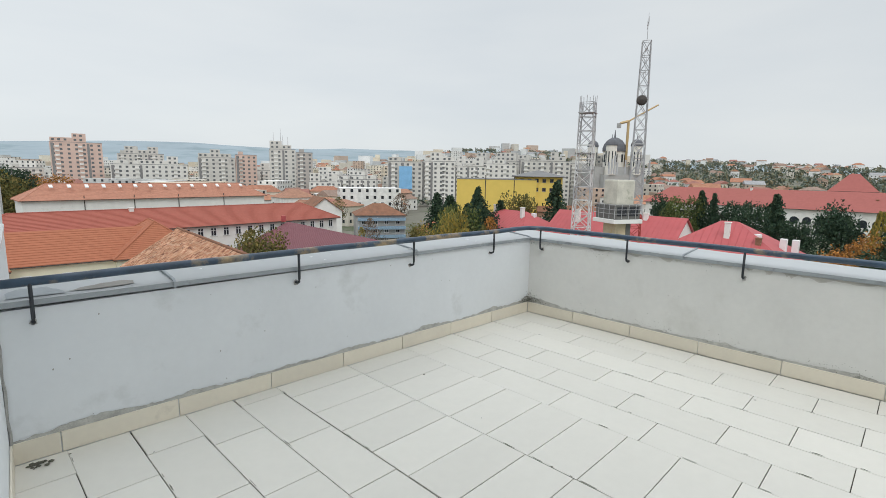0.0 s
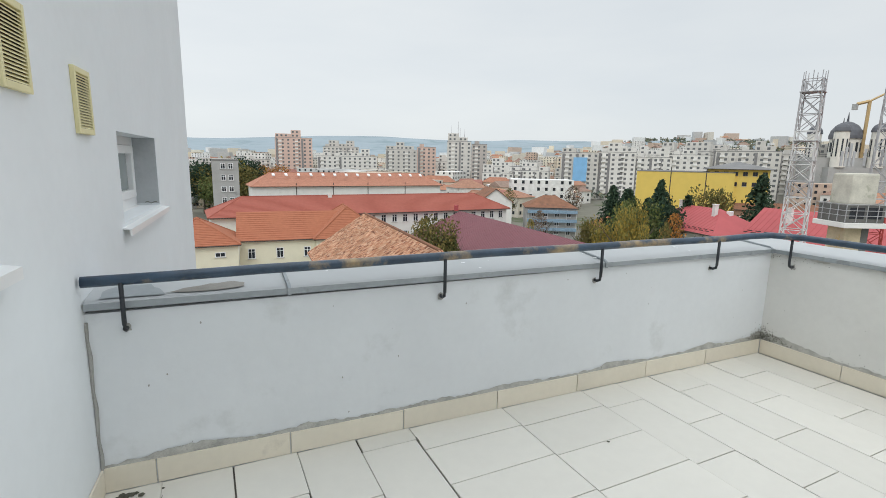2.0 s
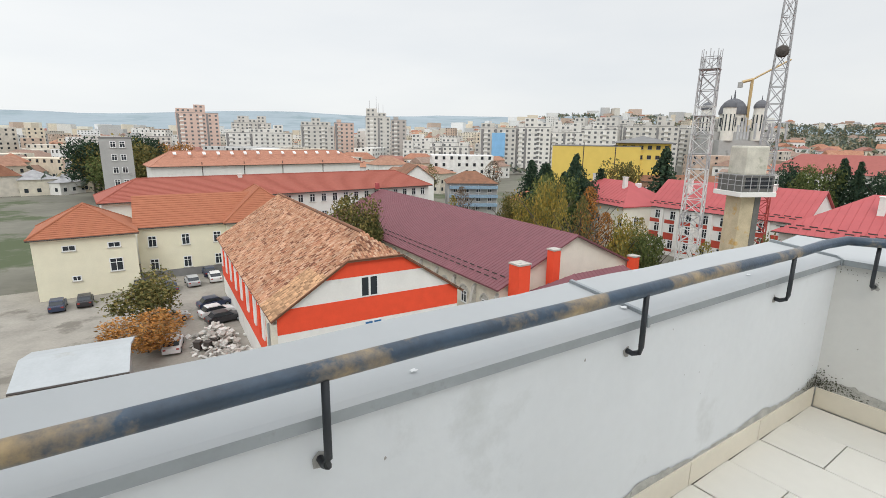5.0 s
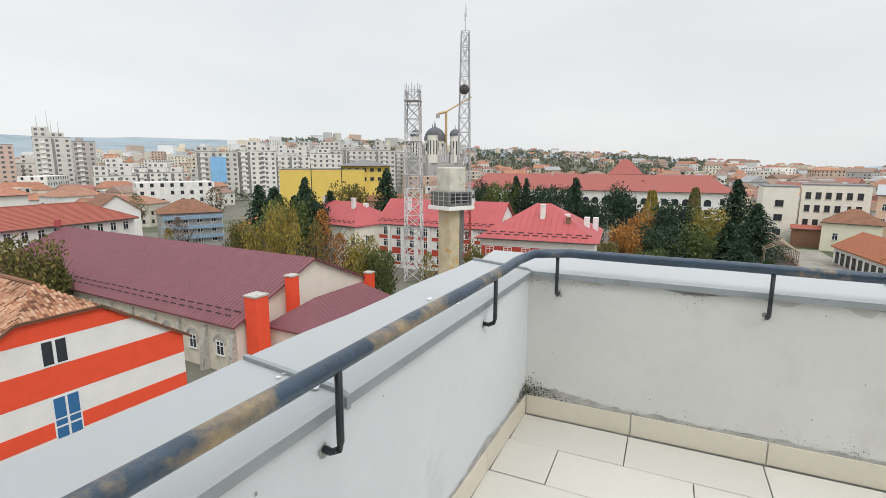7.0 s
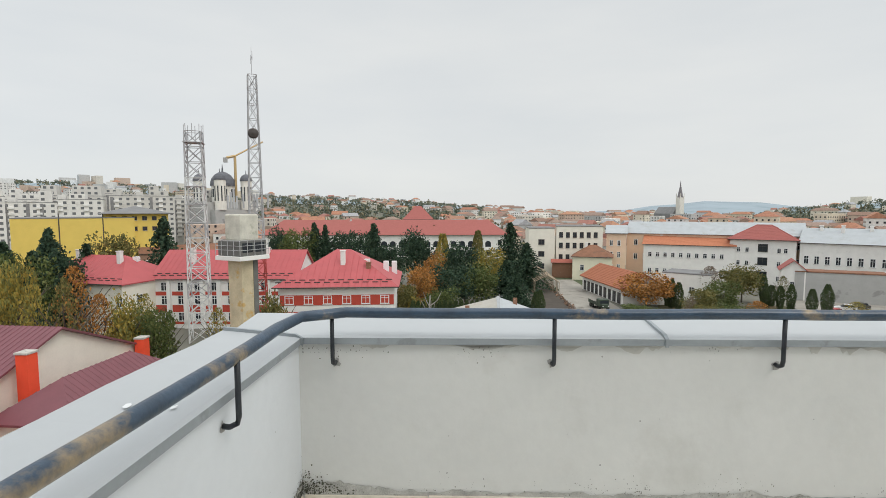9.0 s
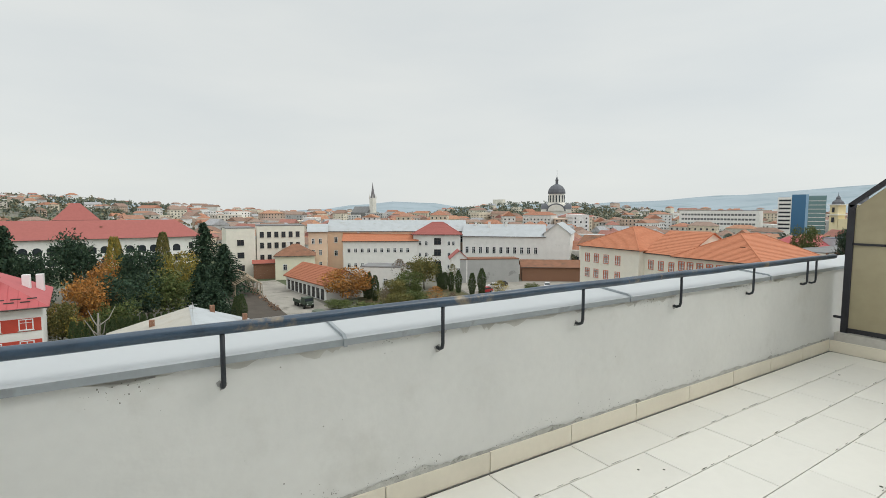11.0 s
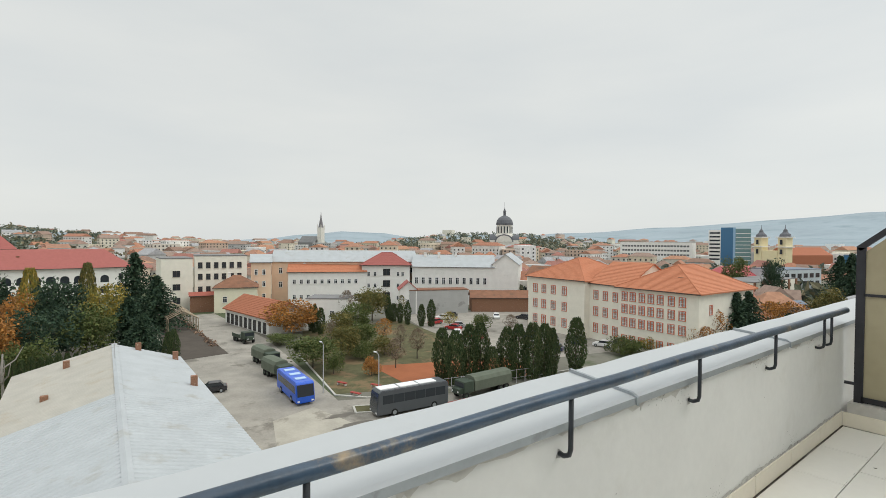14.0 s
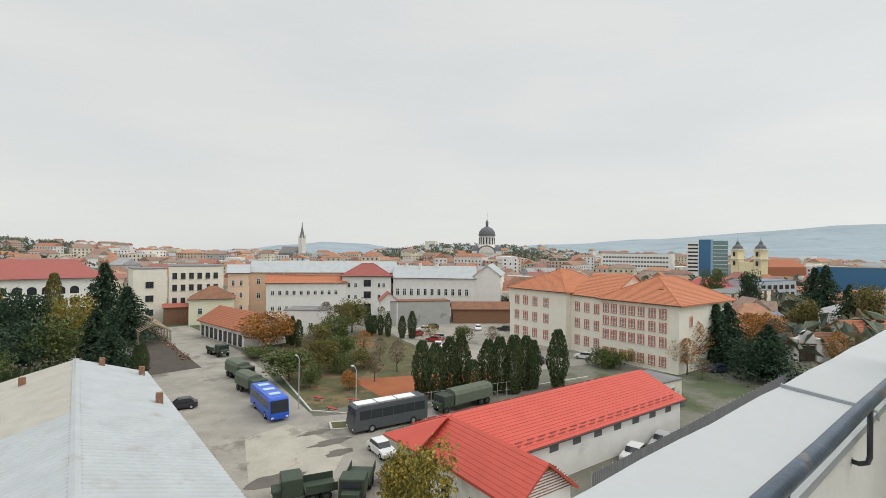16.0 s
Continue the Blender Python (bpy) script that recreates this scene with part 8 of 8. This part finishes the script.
tree("column", 102.4, -75.2, 7.0, 2.4, L_THUJA, "dark green columnar cypress")
tree("column", 114.4, -71.1, 5.0, 2.2, L_THUJA, "dark green columnar cypress")
tree("column", 113.1, -69.1, 4.1, 2, L_THUJA, "dark green columnar cypress")
tree("column", 111.3, -47.2, 6.8, 2, L_THUJA, "dark green columnar cypress")
tree("column", 108.6, -47.6, 6.3, 2.2, L_THUJA, "dark green columnar cypress")
tree("column", 113.7, -47.1, 5.8, 1.6, L_THUJA, "dark green columnar cypress")
tree("column", 93.7, -14.8, 6.8, 2.0, L_THUJA, "dark green columnar cypress")
tree("column", 96.0, -14.3, 6.1, 2, L_THUJA, "dark green columnar cypress")
tree("column", 117.1, -70.9, 7.1, 2, L_THUJA, "dark green columnar cypress")
tree("bush", 55.5, -88.1, 4.4, 6, L_GREEN, "rounded green shrub before the school")
tree("bush", 53.6, -95.6, 4.0, 7, L_YELLOW, "yellow-green shrub before the school")
tree("bush", 53.3, -89.0, 3.9, 5, L_GREEN, "rounded green shrub before the school")
tree("conifer", 42.1, -107.4, 12.3, 8, L_DARK, "dark green conifer with drooping branches")
tree("conifer", 44.0, -107.1, 10.8, 7, L_DARK, "dark green conifer with drooping branches")
tree("conifer", 40.9, -109.8, 12.6, 7, L_DARK, "dark green conifer with drooping branches")
tree("conifer", 31.1, -101.6, 10.0, 8, L_DARK, "dark green conifer with drooping branches")
tree("broad", 32.6, -101.2, 7.5, 7, L_DARK, "dark green spreading tree among the barracks trees")
tree("thin", 43.9, -94.6, 7.1, 5, L_ORANGE, "orange autumn tree with a loose crown")
tree("thin", 43.4, -100.9, 9.5, 8, L_ORANGE, "orange autumn tree with a loose crown")
tree("thin", 42.1, -95.1, 6.8, 6, L_ORANGE, "orange autumn tree with a loose crown")
tree("thin", 40.9, -120.8, 9.8, 9, L_ORANGE, "orange autumn tree with a loose crown")
tree("broad", 40.4, -126.0, 8.9, 8, L_ORANGE, "orange autumn tree with a loose crown")
tree("thin", 37.2, -124.5, 8.7, 8, L_BROWN, "bare brown autumn tree near the barracks")
tree("thin", 24.9, -118.1, 8.0, 6, L_ORANGE, "orange autumn tree with a loose crown")
tree("conifer", 50.7, -206.3, 18.1, 9, L_DARK, "dark green conifer with drooping branches")
tree("conifer", 46.6, -202.1, 18.9, 9, L_DARK, "dark green conifer with drooping branches")
tree("conifer", 33.5, -167.8, 14.7, 6, L_DARK, "dark green conifer with drooping branches")
tree("broad", 65.3, -191.6, 15.8, 7, L_DARK, "dark green spreading tree among the barracks trees")
tree("broad", 87.1, -215.4, 16.1, 8, L_GREEN, "dark green spreading tree among the barracks trees")
tree("broad", 42.9, -166.2, 10.3, 8, L_OLIVE, "autumn olive-green deciduous tree near the school")
tree("broad", 30.2, -168.2, 14.2, 8, L_OLIVE, "autumn olive-green deciduous tree near the school")
tree("thin", 38.9, -93.9, 3.8, 5, L_BROWN, "bare brown autumn tree near the barracks")
tree("broad", 31.2, -25.1, 8.0, 5.2, L_YELLOW, "yellow autumn tree beside the low red building")
tree("broad", 30.8, -24.0, 6.5, 3.5, L_YELLOW, "yellow autumn tree beside the low red building")
tree("broad", -2.6, 55.9, 4.1, 6.5, L_ORANGE, "orange autumn tree in the car park")
tree("broad", -2.0, 63.5, 6.6, 7, L_OLIVE, "olive-green tree in the car park")
tree("bush", -4.9, 38.3, 4.2, 3, L_YELLOW, "yellow shrub in the car park")
tree("broad", 28.8, 74.0, 12.7, 7, L_OLIVE, "olive-green tree between the two halls")
tree("broad", 31.6, 74.8, 11.3, 4.5, L_GREEN, "dark green spreading tree among the barracks trees")
tree("broad", -10.8, 212.9, 19.7, 16, L_DARK, "dark green spreading tree among the barracks trees")
tree("broad", -6.7, 213.0, 18.5, 14, L_OLIVE, "autumn olive-green deciduous tree near the school")
tree("broad", -0.3, 209.8, 21.7, 14, L_YELLOW, "yellowing autumn tree with a loose crown")
tree("broad", 7.2, 212.7, 21.1, 14, L_DARK, "dark green spreading tree among the barracks trees")
tree("broad", 2.6, 203.5, 18.9, 12, L_OLIVE, "autumn olive-green deciduous tree near the school")
tree("broad", -4.2, 197.2, 15.4, 12, L_GREEN, "dark green spreading tree among the barracks trees")
tree("broad", 9.6, 217.7, 17.2, 10, L_YELLOW, "yellowing autumn tree with a loose crown")
tree("broad", 15.0, 227.3, 18.8, 14, L_ORANGE, "orange autumn tree with a loose crown")
tree("thin", 59.9, 87.3, 12.0, 6, L_BROWN, "bare twiggy autumn tree beside buildings")
tree("broad", 61.7, 73.9, 11.3, 4.5, L_OLIVE, "autumn olive-green deciduous tree near the school")
tree("conifer", 81.9, 88.7, 17.3, 8, L_DARK, "dark green conifer with drooping branches")
tree("conifer", 82.7, 85.3, 16.8, 7, L_DARK, "dark green conifer with drooping branches")
tree("thin", 56.7, 86.0, 10.4, 4, L_YELLOW, "yellowing autumn tree with a loose crown")
tree("broad", 61.2, 61.9, 14.2, 3.6, L_YELLOW, "yellowing autumn tree with a loose crown")
tree("broad", 61.2, 68.2, 12.4, 4.5, L_YELLOW, "yellowing autumn tree with a loose crown")
tree("conifer", 80.6, 73.9, 18.1, 8, L_DARK, "dark green conifer with drooping branches")
tree("thin", 113.8, 143.1, 14.4, 10, L_BROWN, "bare twiggy autumn tree beside buildings")
tree("thin", 94.9, 156.4, 12.7, 8, L_OLIVE, "autumn olive-green deciduous tree near the school")

# bare pale trunk at the edge of the wood
bm = bmesh.new()
tube(bm, [(0, 0, 0), (0.1, 0.1, 3), (-0.1, 0.3, 7.5), (0, 0.2, 9.5)], 0.22, 7, taper=0.4)
for k in range(7):
    a, z = rnd.uniform(0, 6.28), rnd.uniform(3.5, 8)
    tube(bm, [(0, 0.2, z), (0.9 * math.cos(a), 0.9 * math.sin(a), z + 0.8), (1.6 * math.cos(a), 1.6 * math.sin(a), z + 2.2)], 0.09, 5, taper=0.4)
dead = tagged(part("dead_tree", bm, material("bleached_bark", (0.33, 0.31, 0.28), 0.95, 0.2, 4, 0.2)), "bare pale dead tree with broken branches", "tree")
dead.location = (71.6, 4.9, G)

# ---- the far town: houses and flats past counting ----
walls_bm, roofs_bm, glass_bm = bmesh.new(), bmesh.new(), bmesh.new()
tr = random.Random(21)


def town_house(x, y, w, d, h, rise, rot, zb, flat, wr=True):
    m = Matrix.Translation((x, y, zb)) @ Matrix.Rotation(rot, 4, 'Z')
    def vert(b, *p):
        return b.verts.new(m @ Vector(p))
    w2, d2 = w / 2, d / 2
    pts = [vert(walls_bm, sx * w2, sy * d2, z) for z in (-4, h) for sx, sy in ((-1, -1), (1, -1), (1, 1), (-1, 1))]
    for i in range(4):
        walls_bm.faces.new((pts[i], pts[(i + 1) % 4], pts[4 + (i + 1) % 4], pts[4 + i]))
    walls_bm.faces.new(pts[4:])
    o = 0.5
    if not flat:
        e = [vert(roofs_bm, sx * (w2 + o), sy * (d2 + o), h) for sx, sy in ((-1, -1), (1, -1), (1, 1), (-1, 1))]
        k = w2 if tr.random() < 0.5 else max(0.5, w2 - d2)
        r0, r1 = vert(roofs_bm, -k, 0, h + rise), vert(roofs_bm, k, 0, h + rise)
        roofs_bm.faces.new((e[0], e[1], r1, r0))
        roofs_bm.faces.new((e[2], e[3], r0, r1))
        roofs_bm.faces.new((e[1], e[2], r1))
        roofs_bm.faces.new((e[3], e[0], r0))
    if wr:
        for side in range(4):
            L = w if side % 2 == 0 else d
            n = max(1, int(L / 3.4))
            q = Matrix.Rotation(side * math.pi / 2, 4, 'Z')
            off = d2 if side % 2 == 0 else w2
            for i in range(n):
                for f in range(max(1, int(h / 3.0))):
                    if tr.random() < 0.12:
                        continue
                    cx, cz = -L / 2 + L * (i + 0.5) / n, 1.2 + 3.0 * f
                    vs = [glass_bm.verts.new(m @ q @ Vector((cx + a, -off - 0.06, cz + b))) for a, b in ((-0.6, 0), (0.6, 0), (0.6, 1.4), (-0.6, 1.4))]
                    glass_bm.faces.new(vs)


START = ((-40, 300), (-5, 235), (20, 235), (32, 205), (44, 330), (52, 345), (60, 330), (64, 270), (72, 275), (100, 275), (104, 215), (118, 215), (124, 195), (136, 178), (146, 178), (152, 172), (158, 150), (164, 128), (185, 120), (200, 200))
PLACED = []
count = 0
for k in range(6500):
    az = tr.uniform(-14, 186)
    r0 = table(START, az)
    r = r0 + (1500 - r0) * tr.random() ** 1.9
    x, y = r * math.sin(radians(az)), r * math.cos(radians(az))
    if any(abs(x - a) < 9 + c and abs(y - b) < 9 + c for a, b, c in PLACED[-900:] if True) and r < 700:
        continue
    if any(math.hypot(x - a, y - b) < c for a, b, c in ((299, 158, 26), (302, 151, 14), (437, -412, 40), (143, -400, 40), (644, -262, 35), (180, -412, 30), (72, -345, 26), (234, -398, 40), (263, 31, 18), (45, 413, 22), (83, 387, 28), (130, 374, 26), (163, 338, 24), (200, 270, 40), (225, 240, 40), (255, 215, 40), (280, 195, 30), (170, 305, 22), (195, 296, 22), (148, 122, 38), (71, -208, 22), (80, -232, 30), (74, -246, 24), (49, -160, 16), (25, -157, 14), (30, -133, 16))):
        continue
    if 42 < az < 92 and 520 < r < 1350 and noise.noise((x / 140, y / 140, 3)) > -0.12:
        continue
    if 112 < az < 146 and r > 620 and tr.random() < (0.93 if 121 < az < 140 else 0.7):
        continue
    zb = land(x, y)
    city = -14 < az < 66
    if city and tr.random() < (0.42 if r > 300 else 0.15):
        w, d, h, flat = tr.uniform(16, 38), tr.uniform(11, 14), tr.choice((9, 12, 12, 15, 18, 24)), True
        if r < 420:
            h = min(h, 15)
    elif az > 90 and r > 420 and tr.random() < 0.22:
        w, d, h, flat = tr.uniform(14, 34), tr.uniform(10, 14), tr.uniform(8, 17), tr.random() < 0.45
    elif az > 138 and r < 400:
        w, d, h, flat = tr.uniform(8, 15), tr.uniform(7, 10), tr.uniform(3.5, 7), False
    else:
        w, d, h, flat = tr.uniform(9, 20), tr.uniform(8, 12), tr.uniform(4.5, 11), tr.random() < 0.1
    if r < 330 and not city:
        h = min(h, 8)
    town_house(x, y, w, d, h, tr.uniform(2.2, 4.2), tr.choice((0.3, 1.87, 0.9, 2.5)) + tr.gauss(0, 0.12), zb, flat, r < 900)
    PLACED.append((x, y, w * 0.32))
    count += 1
    if count > 2600:
        break
town = thing("distant_town", "dense far town of pale houses, flats and tiled roofs", "town", 0, 0, 0, 0, kind="stuff")
for b_ in (walls_bm, roofs_bm):
    bmesh.ops.recalc_face_normals(b_, faces=b_.faces[:])
tagged(part("town_walls", walls_bm, palette("town_walls", [(0.72, 0.71, 0.68), (0.62, 0.58, 0.51), (0.76, 0.75, 0.72), (0.50, 0.50, 0.49), (0.68, 0.60, 0.48), (0.72, 0.67, 0.56), (0.54, 0.42, 0.34), (0.78, 0.78, 0.77)], 0.9, 0.12), town), kind="stuff")
tagged(part("town_roofs", roofs_bm, palette("town_roofs", [(0.36, 0.20, 0.14), (0.40, 0.20, 0.13), (0.29, 0.20, 0.16), (0.42, 0.23, 0.15), (0.33, 0.16, 0.13), (0.36, 0.36, 0.37), (0.30, 0.22, 0.18), (0.37, 0.18, 0.12), (0.26, 0.17, 0.13)], 0.9, 0.18), town), kind="stuff")
tagged(part("town_windows", glass_bm, PANE_DARK, town), kind="stuff")

# ---- woods and garden trees past counting ----
wood_bm = bmesh.new()
wr_ = random.Random(5)


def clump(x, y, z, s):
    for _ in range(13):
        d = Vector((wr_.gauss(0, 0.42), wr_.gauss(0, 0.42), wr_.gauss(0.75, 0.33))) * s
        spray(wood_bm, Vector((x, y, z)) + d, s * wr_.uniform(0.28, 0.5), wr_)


for k in range(9500):
    az = wr_.uniform(-14, 186)
    if 42 < az < 92 and wr_.random() < 0.85:
        r = wr_.uniform(480, 1400)
    elif 112 < az < 146 and wr_.random() < 0.8:
        r = wr_.uniform(620, 1400)
    else:
        r0 = table(START, az)
        r = r0 + (1450 - r0) * wr_.random() ** 1.7
        if wr_.random() < 0.6:
            continue
    x, y = r * math.sin(radians(az)), r * math.cos(radians(az))
    if any(math.hypot(x - a, y - b) < c for a, b, c in ((299, 158, 18), (437, -412, 24), (143, -396, 28), (180, -412, 18), (72, -345, 20), (45, 413, 16), (163, 338, 16))):
        continue
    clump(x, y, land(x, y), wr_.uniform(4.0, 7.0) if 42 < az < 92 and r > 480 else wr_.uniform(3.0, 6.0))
# leaf colours are paler and greyer than nearby: haze mixed into the palette
tagged(part("far_woods", wood_bm, palette("hazed_far_foliage", [(0.135, 0.16, 0.12), (0.16, 0.18, 0.125), (0.125, 0.15, 0.125), (0.20, 0.185, 0.12), (0.12, 0.145, 0.12), (0.22, 0.19, 0.12)], 0.9, 0.25)), "far wooded slopes and garden trees in autumn colours paled for haze", "woods", kind="stuff")
# hedge and scrub between the halls and the school
